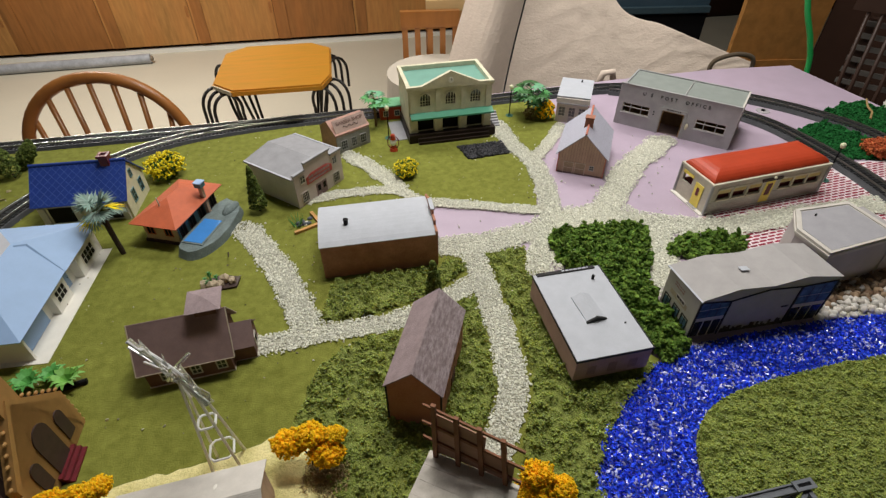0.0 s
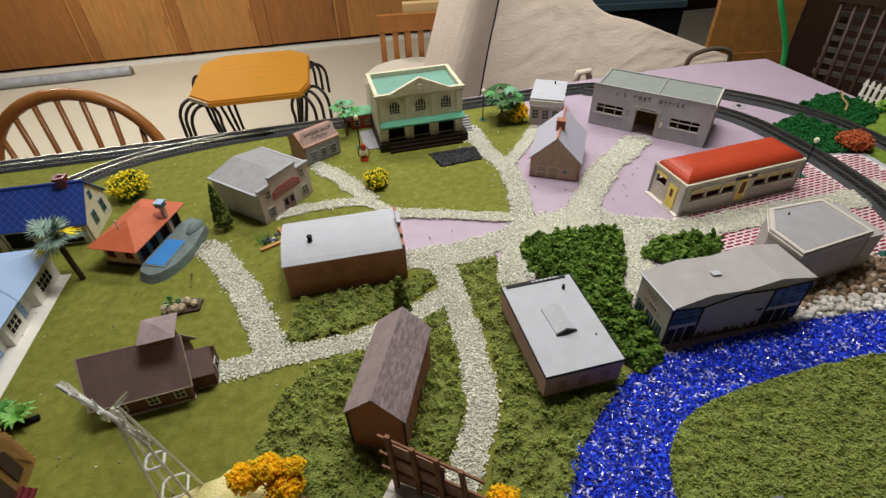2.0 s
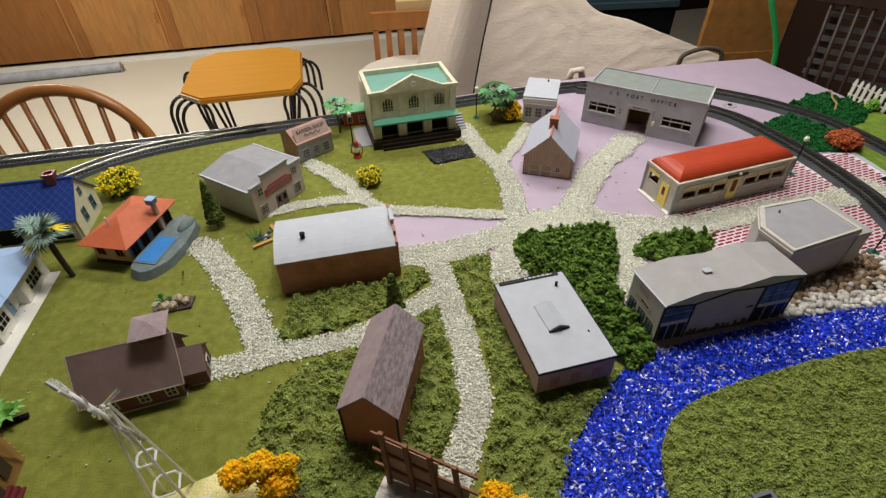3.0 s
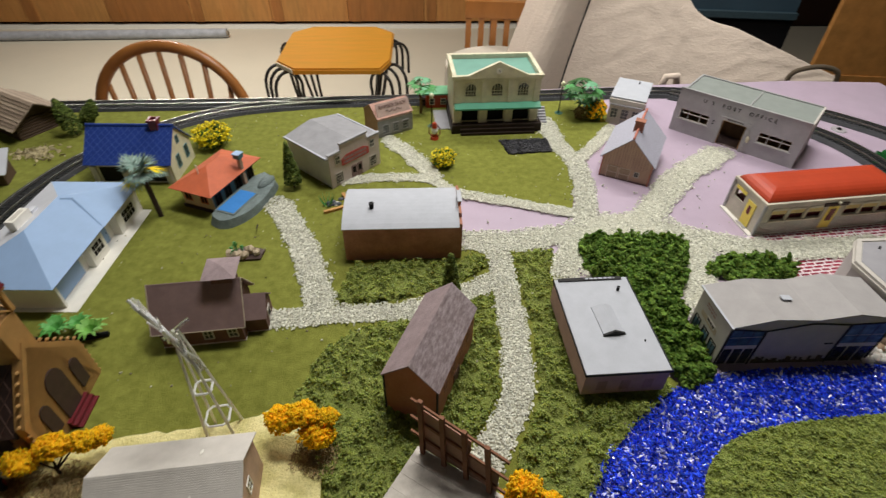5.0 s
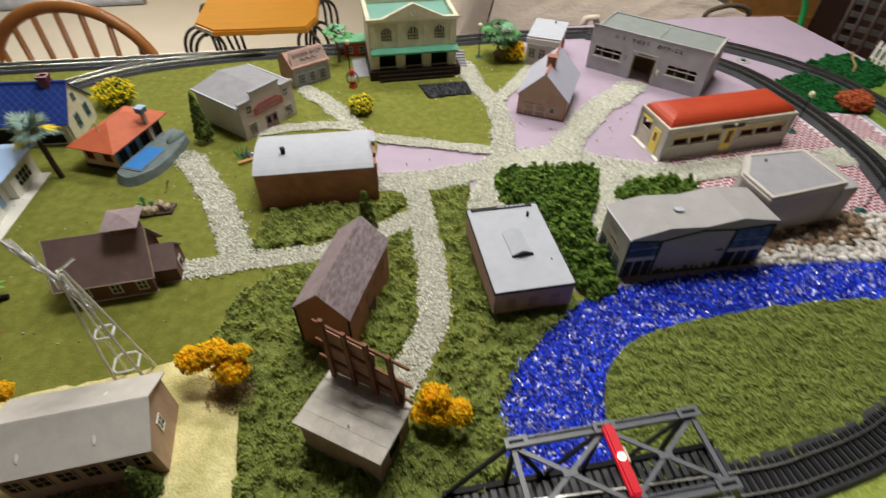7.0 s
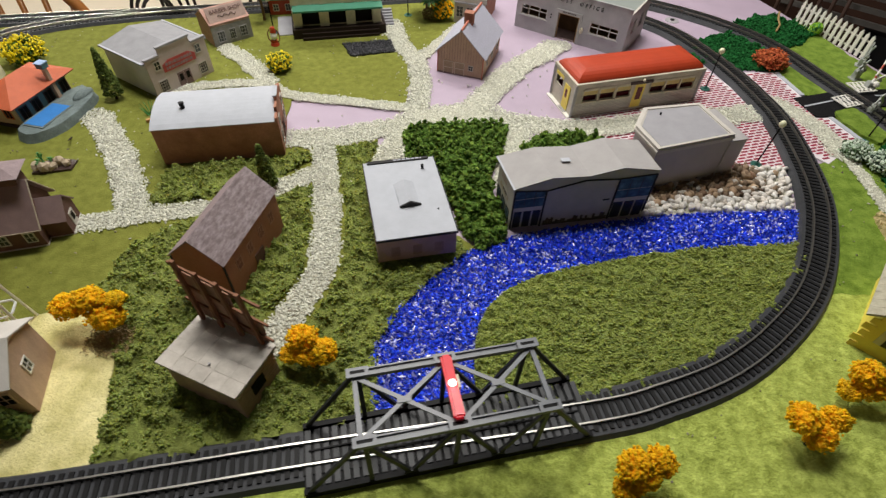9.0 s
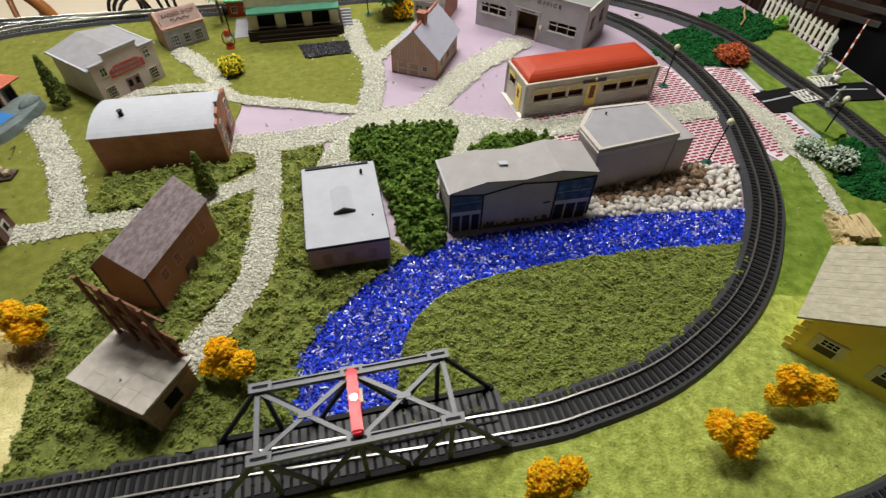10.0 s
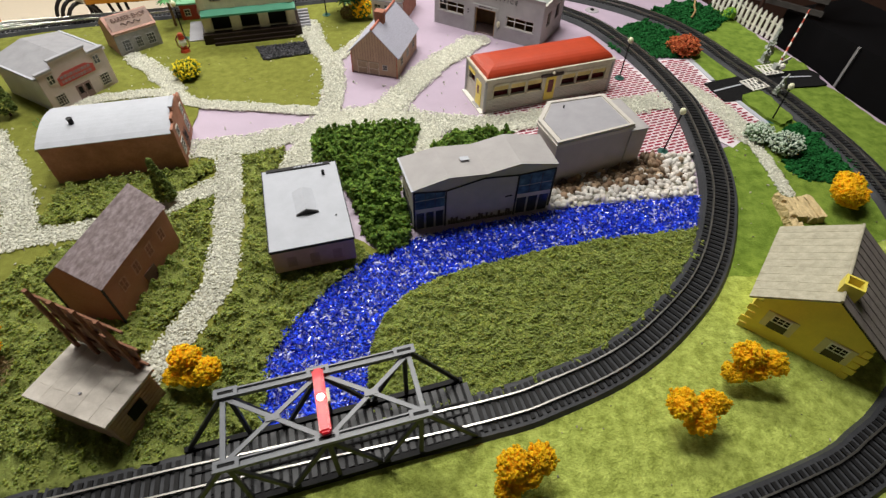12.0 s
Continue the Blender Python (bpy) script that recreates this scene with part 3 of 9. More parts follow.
def turf_height(P):
    return np.clip(0.0042 + 0.0078 * lump(P, 60, 1) + 0.0078 * lump(P, 125, 3) + 0.0042 * lump(P, 300, 4), 0.0008, 0.0165)


def island_height(P):
    return np.clip(0.0042 + 0.0034 * lump(P, 75, 5) + 0.0036 * lump(P, 150, 6) + 0.0026 * lump(P, 300, 8), 0.0014, 0.0105)


def underlay(name, keep, height, x0, y0, x1, y1, label, step=0.0032):
    """The felt under loose turf, following its hummocks."""
    gx, gy = np.arange(x0, x1, step), np.arange(y0, y1, step)
    Q = np.array([(x, y) for y in gy for x in gx])
    ok = keep(Q)
    z = height(Q) - 0.0001
    n = len(gx)
    F = [(i, i + 1, i + 1 + n, i + n) for i in range(len(Q) - n) if (i + 1) % n and ok[i] and ok[i + 1] and ok[i + n] and ok[i + 1 + n]]
    used = sorted({k for f in F for k in f})
    at = {k: j for j, k in enumerate(used)}
    me = bpy.data.meshes.new(name)
    me.from_pydata([(Q[k][0], Q[k][1], max(0.0017, z[k])) for k in used], [], [tuple(at[k] for k in f) for f in F])
    me.materials.append(M_TURFBASE)
    me.shade_smooth()
    return tagged(new(name, me), label, "turf", kind="structure")


def turf_ground(Q):
    ok = inside(Q, TURF[0]) | inside(Q, TURF[1]) | inside(Q, TURF[2]) | inside(Q, TURF[3])
    for pts, w in PATHS:
        ok &= ~near(Q, curve(pts, 0.006), w * 1.05)
    return ok


underlay("turf_felt", turf_ground, turf_height, -0.05, 0.27, 0.35, 0.72, "olive green felt under the loose turf")
underlay("turf_felt", lambda Q: inside(Q, ISLAND) & off_track(Q, 0.021), island_height, 0.34, 0.30, 0.74, 0.58, "olive green felt under the island turf")
h = turf_height(P)
thin = RNG.random(len(P)) < np.clip(0.85 + 0.8 * lump(P, 28, 9), 0.6, 1)
P, h = P[thin], h[thin]
tagged(crumbs("turf", np.c_[P, h], RNG.uniform(0.0007, 0.0015, len(P)), M_TURF, (1.1, 1, 0.8), 0.6, smooth=True), "olive green coarse foam turf", "turf", kind="stuff")
P = field(0.34, 0.30, 0.74, 0.58, 0.0017)
P = P[inside(P, ISLAND) & off_track(P, 0.0215)]
h = island_height(P)
tagged(crumbs("island_turf", np.c_[P, h], RNG.uniform(0.0007, 0.0014, len(P)), M_TURF, (1.1, 1, 0.75), 0.6, smooth=True), "olive green foam turf on the island", "turf", kind="stuff")


def shrubbery(name, poly, label, high=0.014, m=None, step=0.0025):
    a = np.array(poly)
    P = field(*(a.min(0) - 0.005), *(a.max(0) + 0.005), step)
    P = P[inside(P, [tuple(q) for q in wobble(poly, 0.006, 0.002)])]
    P = P[off_track(P)]
    base = np.clip(high * (0.50 + 1.05 * lump(P, 75, 11) + 0.60 * lump(P, 170, 12)), 0.002, high * 1.35)
    Q = np.r_[np.c_[P, base], np.c_[P + RNG.normal(0, 0.001, P.shape), base * 0.5]]
    ob = crumbs(name, Q, RNG.uniform(0.0014, 0.0031, len(Q)), m or M_SHRUB, (1.1, 1, 0.8), 0.55)
    return tagged(ob, label, "shrubbery", kind="stuff")


shrubbery("shrubbery", [(0.268, 0.735), (0.33, 0.755), (0.388, 0.757), (0.393, 0.72), (0.372, 0.63), (0.388, 0.57), (0.385, 0.54), (0.350, 0.532), (0.318, 0.612), (0.286, 0.650), (0.264, 0.690)], "dense dark green foam shrubbery beside the flat roof building", 0.016)
shrubbery("shrubbery", [(0.412, 0.702), (0.44, 0.735), (0.505, 0.742), (0.513, 0.715), (0.46, 0.69)], "dark green foam shrubs behind the hall", 0.014)
shrubbery("dark_turf", [(0.712, 1.030), (0.745, 1.060), (0.778, 1.080), (0.808, 1.090), (0.845, 1.065), (0.862, 1.005), (0.845, 0.965), (0.79, 0.958), (0.757, 0.944), (0.739, 0.955)], "dark green foam ground cover between the tracks", 0.006, M_DARKCRUMB, 0.0027)
shrubbery("dark_turf", [(0.828, 1.133), (0.858, 1.155), (0.886, 1.176), (0.928, 1.182), (0.944, 1.160), (0.958, 1.110), (0.905, 1.055), (0.870, 1.070)], "dark green foam ground cover before the picket fence", 0.008, M_DARKCRUMB, 0.0027)
shrubbery("dark_turf", [(0.90, 0.755), (0.935, 0.765), (0.955, 0.70), (0.958, 0.64), (0.91, 0.645), (0.865, 0.665)], "dark green foam ground cover beside the road", 0.006, M_DARKCRUMB, 0.0027)

# ---- railway track ----


def railway(pts, label, closed=False):
    ob = thing("railway_track", label, "track")
    line = curve(pts, 0.012, closed)
    part("roadbed", sweep(bmesh.new(), line, [(-0.0225, 0.0005), (0.0225, 0.0005), (0.0185, 0.0066), (-0.0185, 0.0066)]), M_ROADBED, ob, "grey plastic roadbed")
    for s in (-0.0084, 0.0084):
        part("rail", sweep(bmesh.new(), line, [(s - 0.0007, 0.0078), (s + 0.0007, 0.0078), (s + 0.0007, 0.0105), (s - 0.0007, 0.0105)]), M_RAIL, ob, "silver rail")
    bm = bmesh.new()
    one = bmesh.new()
    box(one, -0.0017, -0.0152, 0.0062, 0.0017, 0.0152, 0.0080)
    shared = bpy.data.meshes.new("sleeper")
    one.to_mesh(shared)
    one.free()
    shared.materials.append(M_TIE)
    seg = np.r_[0, np.cumsum(np.linalg.norm(np.diff(line, axis=0), axis=1))]
    d, n = sides(line)
    count = 0
    for u in np.arange(0.003, seg[-1], 0.0066):
        i = min(np.searchsorted(seg, u), len(line) - 1)
        p = np.array([np.interp(u, seg, line[:, 0]), np.interp(u, seg, line[:, 1])])
        q, e = n[i], d[i]
        box_at = Matrix(((e[0], q[0], 0, p[0]), (e[1], q[1], 0, p[1]), (0, 0, 1, 0), (0, 0, 0, 1)))
        if p[0] > 0.12 and p[1] < 1.06 and count < 300:
            tie = new("sleeper", shared)
            tie.parent = ob
            tie.matrix_basis = box_at
            count += 1
            continue
        before = len(bm.verts)
        box(bm, -0.0017, -0.0152, 0.0062, 0.0017, 0.0152, 0.0080)
        bm.verts.ensure_lookup_table()
        for v in bm.verts[before:]:
            v.co = box_at @ v.co
    tagged(part("sleeper_strip", bm, M_TIE, ob, "black plastic sleepers"), kind="stuff")
    return ob


railway(INNER, "inner oval of model railway track on grey plastic roadbed")
railway(OUTER, "outer model railway track with silver rails on grey roadbed")

# loose specks on the lawns
P = np.c_[RNG.uniform(-0.55, 0.30, 520), RNG.uniform(0.42, 1.08, 520)]
P = P[inside(P, GRASS)]
tagged(crumbs("lawn_debris", np.c_[P, np.full(len(P), 0.0022)], RNG.uniform(0.0005, 0.0012, len(P)), mat("pale_speck", (0.50, 0.48, 0.38), 0.9, var=0.2, island=0.5, tint=(0.12, 0.10, 0.05)), (1.3, 0.9, 0.6), 0.4), "loose pale and brown specks on the lawn", "debris", kind="stuff")
P = np.c_[RNG.uniform(0.42, 1.05, 260), RNG.uniform(0.18, 0.72, 260)]
P = P[inside(P, LAWN) | inside(P, MID)]
tagged(crumbs("lawn_debris", np.c_[P, np.full(len(P), 0.0026)], RNG.uniform(0.0005, 0.0011, len(P)), bpy.data.materials["pale_speck"], (1.3, 0.9, 0.6), 0.4), "loose specks on the light grass", "debris", kind="stuff")

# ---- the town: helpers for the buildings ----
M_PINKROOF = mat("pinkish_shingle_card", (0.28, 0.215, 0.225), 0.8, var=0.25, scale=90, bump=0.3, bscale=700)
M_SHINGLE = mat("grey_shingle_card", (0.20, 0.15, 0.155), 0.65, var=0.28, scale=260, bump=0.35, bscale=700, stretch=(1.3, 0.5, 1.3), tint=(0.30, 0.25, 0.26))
M_BROWNROOF = mat("brown_roof_card", (0.215, 0.145, 0.140), 0.8, var=0.18, scale=70, bump=0.15)
M_BROWNWALL = mat("brown_wall_card", (0.13, 0.065, 0.052), 0.8, var=0.2, scale=120, bump=0.2)
M_ORROOF = mat("orange_red_roof", (0.52, 0.115, 0.045), 0.6, var=0.14, scale=90, bump=0.25, bscale=900)
M_BLUEROOF = mat("blue_tile_roof", (0.022, 0.055, 0.28), 0.4, var=0.15, scale=90, coat=0.2)
M_BLUELINE = mat("pale_blue_joint", (0.060, 0.115, 0.40), 0.45, var=0.1)
M_SKYROOF = mat("pale_blue_roof", (0.27, 0.40, 0.62), 0.55, var=0.06, scale=50)
M_PALEROOF = mat("pale_grey_roof", (0.58, 0.60, 0.66), 0.6, var=0.08, scale=50)
M_TAN = mat("tan_plastic", (0.40, 0.225, 0.078), 0.5, var=0.15, scale=80)
M_MAROON = mat("maroon_plastic", (0.13, 0.012, 0.018), 0.4, var=0.15, scale=60)
M_PORCH = mat("blackish_brown_plastic", (0.022, 0.014, 0.011), 0.5, var=0.3, scale=90, spec=0.2)
M_SLATE = mat("dark_slate", (0.050, 0.028, 0.024), 0.55, var=0.3, scale=120)
M_LOG = mat("log_brown", (0.085, 0.05, 0.032), 0.7, var=0.3, scale=200, stretch=(0.2, 2, 2))
M_CABROOF = mat("cabin_roof", (0.31, 0.235, 0.165), 0.7, var=0.2, scale=120, stretch=(1, 0.3, 1))
M_STONEWHITE = mat("pale_wall_card", (0.52, 0.49, 0.45), 0.8, var=0.1, scale=70)
M_TIMBER = mat("brown_timber_card", (0.53, 0.37, 0.27), 0.8, var=0.2, scale=90, stretch=(1, 1, 0.4), bump=0.2)
M_RIDGE = mat("terracotta", (0.50, 0.17, 0.115), 0.7, var=0.2, scale=200)
M_FADEDROOF = mat("faded_pink_roof", (0.46, 0.27, 0.22), 0.8, var=0.2, scale=120)
M_FAINT = mat("faint_print", (0.34, 0.21, 0.185), 0.8, var=0.2, scale=90)
M_CHIMNEY = mat("chimney_brick", (0.33, 0.14, 0.09), 0.8, var=0.25, scale=300)
M_SPECKLE = mat("speckled_slate_card", (0.40, 0.40, 0.48), 0.8, var=0.25, scale=500, bump=0.1, bscale=1500)
M_TEAL = mat("teal_shutter", (0.10, 0.22, 0.26), 0.5, var=0.1)
M_WATER = mat("pool_blue", (0.06, 0.24, 0.62), 0.12, var=0.1, scale=60, spec=0.6)
M_ROCK = mat("blue_grey_rock", (0.15, 0.19, 0.19), 0.75, var=0.3, scale=110, bump=0.8, bscale=400)
M_HALLWALL = mat("hall_wall_card", (0.45, 0.425, 0.38), 0.8, var=0.1, scale=80)
M_HALLROOF = mat("hall_roof_card", (0.35, 0.335, 0.335), 0.8, var=0.1, scale=60)
M_GREYWALL = mat("grey_wall_card", (0.42, 0.385, 0.38), 0.8, var=0.07, scale=60)
M_BLUEPANE = mat("printed_blue_pane", (0.028, 0.065, 0.09), 0.3, var=0.5, scale=90, tint=(0.08, 0.15, 0.20), spec=0.2)
M_BLACKCARD = mat("black_card_edge", (0.022, 0.021, 0.022), 0.8, var=0.2)
M_REDSIGN = mat("red_sign", (0.45, 0.08, 0.07), 0.7, var=0.2, scale=200)
M_INK = mat("sign_ink", (0.07, 0.05, 0.05), 0.8, var=0.1)
M_TILEW = mat("pale_tile_card", (0.50, 0.46, 0.41), 0.75, var=0.12, scale=110, tint=(0.57, 0.53, 0.48))
M_PLANK = mat("brown_stick", (0.24, 0.105, 0.058), 0.8, var=0.25, scale=200, stretch=(1, 1, 0.3))
M_RIBROOF = mat("ribbed_roof_card", (0.56, 0.53, 0.49), 0.7, var=0.1, scale=90)
M_BARNFAINT = mat("faint_barn_print", (0.40, 0.20, 0.13), 0.8, var=0.35, scale=300)
M_BARNPANE = mat("faint_barn_pane", (0.25, 0.10, 0.065), 0.8, var=0.3, scale=300)
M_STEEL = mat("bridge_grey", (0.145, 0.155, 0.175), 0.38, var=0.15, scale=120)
# same grey plastic as the chords, darkened for the shade on the truss sides
M_STRUTSHADE = mat("bridge_shaded_grey", (0.030, 0.031, 0.034), 0.45, var=0.2, scale=120, spec=0.3)
# black plastic, taken deeper for the shadow under the bridge
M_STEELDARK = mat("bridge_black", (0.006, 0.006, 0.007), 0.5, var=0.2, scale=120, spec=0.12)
M_CLEAR = mat("clear_plastic", (0.86, 0.88, 0.84), 0.12, var=0.1, spec=0.7)
M_CLEAR.node_tree.nodes["Principled BSDF"].inputs["Transmission Weight"].default_value = 0.9
M_CLEAR.node_tree.nodes["Principled BSDF"].inputs["IOR"].default_value = 1.25
M_BLIND = mat("yellowed_blind", (0.62, 0.50, 0.20), 0.6, var=0.2, scale=70)
M_DINER = mat("grimy_cream_plastic", (0.52, 0.48, 0.39), 0.45, var=0.28, scale=45)
M_CHROMERIB = mat("polished_rib", (0.60, 0.58, 0.53), 0.22, metal=0.3, var=0.15, scale=60)
M_CHROME = mat("bright_tin", (0.84, 0.85, 0.86), 0.30, metal=0.3, var=0.1)


def face(kind, w, d, z=0.0):
    """Wall frame: u along the wall, n outward, v up."""
    U, N, O = {"front": ((1, 0), (0, -1), (0, -d / 2)), "back": ((-1, 0), (0, 1), (0, d / 2)),
               "right": ((0, 1), (1, 0), (w / 2, 0)), "left": ((0, -1), (-1, 0), (-w / 2, 0))}[kind]
    return Matrix(((U[0], N[0], 0, O[0]), (U[1], N[1], 0, O[1]), (0, 0, 1, z), (0, 0, 0, 1)))


def window(ob, M, u, v, w, h, nx=2, nz=2, frame_m=None, pane=None, fw=0.0011, name="window", proud=0.0009):
    """A frame with bars over a pane, its middle at u, its sill at v."""
    frame_m = frame_m or M_WHITE
    bm = bmesh.new()
    a, b = u - w / 2, u + w / 2
    for q in ((a, v, a + fw, v + h), (b - fw, v, b, v + h), (a + fw, v, b - fw, v + fw), (a + fw, v + h - fw, b - fw, v + h)):
        box(bm, q[0], 0, q[1], q[2], proud, q[3])
    t = fw * 0.55
    win = part(name, bm, frame_m, ob, m=M)
    for i in range(1, nx):
        x = a + w * i / nx
        part("glazing_bar", box(bmesh.new(), x - t / 2, 0, v + fw, x + t / 2, proud * 0.8, v + h - fw), frame_m, win, m=M)
    for i in range(1, nz):
        z = v + h * i / nz
        part("glazing_bar", box(bmesh.new(), a + fw, 0, z - t / 2, b - fw, proud * 0.7, z + t / 2), frame_m, win, m=M)
    part("pane", box(bmesh.new(), a + fw * 0.5, 0, v + fw * 0.5, b - fw * 0.5, proud * 0.35, v + h - fw * 0.5), pane or M_GLASS, win, m=M)
    return win


def door(ob, M, u, v, w, h, m, label="", pane=False):
    d = part("door", box(bmesh.new(), u - w / 2, 0, v, u + w / 2, 0.0008, v + h), m, ob, label, M)
    if pane:
        part("pane", box(bmesh.new(), u - w * 0.28, 0.0008, v + h * 0.45, u + w * 0.28, 0.0011, v + h * 0.88), M_DARK, d, m=M)
    part("handle", box(bmesh.new(), u + w * 0.3, 0.0008, v + h * 0.4, u + w * 0.3 + 0.0006, 0.0016, v + h * 0.45), M_DARK, d, m=M)
    return d


def facade(bm, w, h, t, holes, u0=None):
    """A wall of thickness t with openings (u0, v0, u1, v1) through it; u from -w/2 to w/2."""
    us = sorted({-w / 2, w / 2, *[q for a in holes for q in (a[0], a[2])]})
    vs = sorted({0.0, h, *[q for a in holes for q in (a[1], a[3])]})
    for a, b in zip(us, us[1:]):
        run = None
        for c, d in zip(vs, vs[1:]):
            open_ = any(q[0] - 1e-6 <= a and b <= q[2] + 1e-6 and q[1] - 1e-6 <= c and d <= q[3] + 1e-6 for q in holes)
            if not open_:
                box(bm, a, -t, c, b, 0, d)
    bmesh.ops.remove_doubles(bm, verts=bm.verts, dist=1e-6)
    return bm


def gable_body(w, d, h, top, axis="x"):
    """A house body with gable ends; the ridge runs along the axis."""
    bm = bmesh.new()
    if axis == "x":
        along_x(bm, [(-d / 2, 0), (d / 2, 0), (d / 2, h), (0, top), (-d / 2, h)], -w / 2, w / 2)
    else:
        along_y(bm, [(-w / 2, 0), (w / 2, 0), (w / 2, h), (0, top), (-w / 2, h)], -d / 2, d / 2)
    return bm


def gable_roof(ob, w, d, h, top, over, t, m1, m2=None, axis="x", ends=0.002, name="roof_slope"):
    """Two roof plates; m1 lies on the front or left slope."""
    out = []
    s = (w if axis == "y" else d) / 2
    L = (d if axis == "y" else w) / 2 + ends
    drop = (top - h) / s * over
    for sign, m in ((-1, m1), (1, m2 or m1)):
        a, b = sign * (s + over), 0.0
        if axis == "x":
            pts = [(-L, a, h - drop + t), (L, a, h - drop + t), (L, b, top + t), (-L, b, top + t)]
        else:
            pts = [(a, -L, h - drop + t), (a, L, h - drop + t), (b, L, top + t), (b, -L, top + t)]
        out.append(part(name, plate(bmesh.new(), pts, t * 0.95), m, ob))
    return out


def hip_roof(ob, w, d, z, top, over, run, m, name="roof", m_back_lit=None):
    """A hipped roof over w x d; run: how far the ridge ends lie in from the ends."""
    a, b = w / 2 + over, d / 2 + over
    r = w / 2 - run
    quads = [([(-a, -b, z), (a, -b, z), (r, 0, top), (-r, 0, top)], m), ([(a, b, z), (-a, b, z), (-r, 0, top), (r, 0, top)], m_back_lit or m),
             ([(a, -b, z), (a, b, z), (r, 0, top)], m), ([(-a, b, z), (-a, -b, z), (-r, 0, top)], m)]
    for pts, mm in quads:
        part(name, plate(bmesh.new(), pts, 0.0012), mm, ob)
    part("soffit", box(bmesh.new(), -a + 0.001, -b + 0.001, z - 0.0018, a - 0.001, b - 0.001, z - 0.0012), m, ob)


def bars(bm, rng, u0, u1, v0, v1, rows, t=0.0003, n0=0.0):
    """Unreadable writing as short bars."""
    hgt = (v1 - v0) / rows
    for r in range(rows):
        u = u0
        while u < u1 - 0.0012:
            w = min(rng.uniform(0.0014, 0.0045), u1 - u)
            box(bm, u, n0, v0 + r * hgt + hgt * 0.2, u + w, n0 + t, v0 + r * hgt + hgt * 0.8)
            u += w + 0.0012
    return bm


def lettering(name, text, size, material, parent, M, label, depth=0.0006, spacing=1.0):
    """Words as a mesh, standing in the wall frame M at its origin."""
    cu = bpy.data.curves.new(name, "FONT")
    cu.body, cu.size, cu.extrude, cu.align_x, cu.space_character, cu.resolution_u = text, size, depth / 2, "CENTER", spacing, 3
    tmp = new("lettering_source", cu)
    bpy.context.view_layer.update()
    me = bpy.data.meshes.new_from_object(tmp.evaluated_get(bpy.context.evaluated_depsgraph_get()))
    bpy.data.objects.remove(tmp)
    me.name = name
    me.transform(M @ Matrix(((1, 0, 0, 0), (0, 0, 1, 0), (0, 1, 0, 0), (0, 0, 0, 1))))
    me.flip_normals()
    me.materials.clear()
    me.materials.append(material)
    ob = new(name, me)
    ob.parent = parent
    ob["label"] = label
    return ob


SIGN = random.Random(5)


# ---- the town: buildings ----
def brick_bank():
    w, d, h = 0.138, 0.082, 0.0505
    ob = thing("brick_warehouse", "brick-red card building with a white curved roof", "building", 0.036, 0.691, 13.6)
    part("wall", box(bmesh.new(), -w / 2, -d / 2, 0, w / 2, d / 2, h), M_BRICKCARD, ob, "brick printed card walls")
    prof = [(-d / 2 - 0.001 + (d + 0.002) * k / 12, h + 0.008 * math.sin(math.pi * k / 12) ** 0.8) for k in range(13)]
    part("roof", along_x(bmesh.new(), prof + [(d / 2 + 0.001, h - 0.001), (-d / 2 - 0.001, h - 0.001)], -w / 2 - 0.001, w / 2), M_WHITECARD, ob, "white curved card roof")
    bm = bmesh.new()
    for y0, y1, z in ((-d / 2, -d / 2 + 0.014, h + 0.004), (-d / 2 + 0.014, -0.012, h + 0.010), (-0.012, 0.012, h + 0.015), (0.012, d / 2 - 0.014, h + 0.010), (d / 2 - 0.014, d / 2, h + 0.004)):
        box(bm, w / 2, y0, 0, w / 2 + 0.003, y1, z)
    fr = part("front_wall", bm, M_BRICKCARD, ob, "stepped false front of printed brick")
    part("coping", box(bmesh.new(), w / 2 - 0.001, -0.012, h + 0.015, w / 2 + 0.004, 0.012, h + 0.0165), M_WHITECARD, fr)
    M = face("right", w + 0.006, d)
    for u in (-0.024, 0.024):
        window(ob, M, u, 0.012, 0.014, 0.018, 2, 3, M_STONEWHITE)
        window(ob, M, u, 0.036, 0.011, 0.012, 2, 2, M_STONEWHITE)
    door(ob, M, 0, 0.002, 0.014, 0.026, M_BROWNWALL, "brown front door", True)
    vent = part("roof_vent", rod(bmesh.new(), (-0.036, -0.010, h + 0.004), (-0.036, -0.010, h + 0.0135), 0.0028, 10), M_STEELDARK, ob, "dark round roof vent")
    part("cap", rod(bmesh.new(), (-0.036, -0.010, h + 0.0135), (-0.036, -0.010, h + 0.0145), 0.0033, 10), M_STEELDARK, vent)


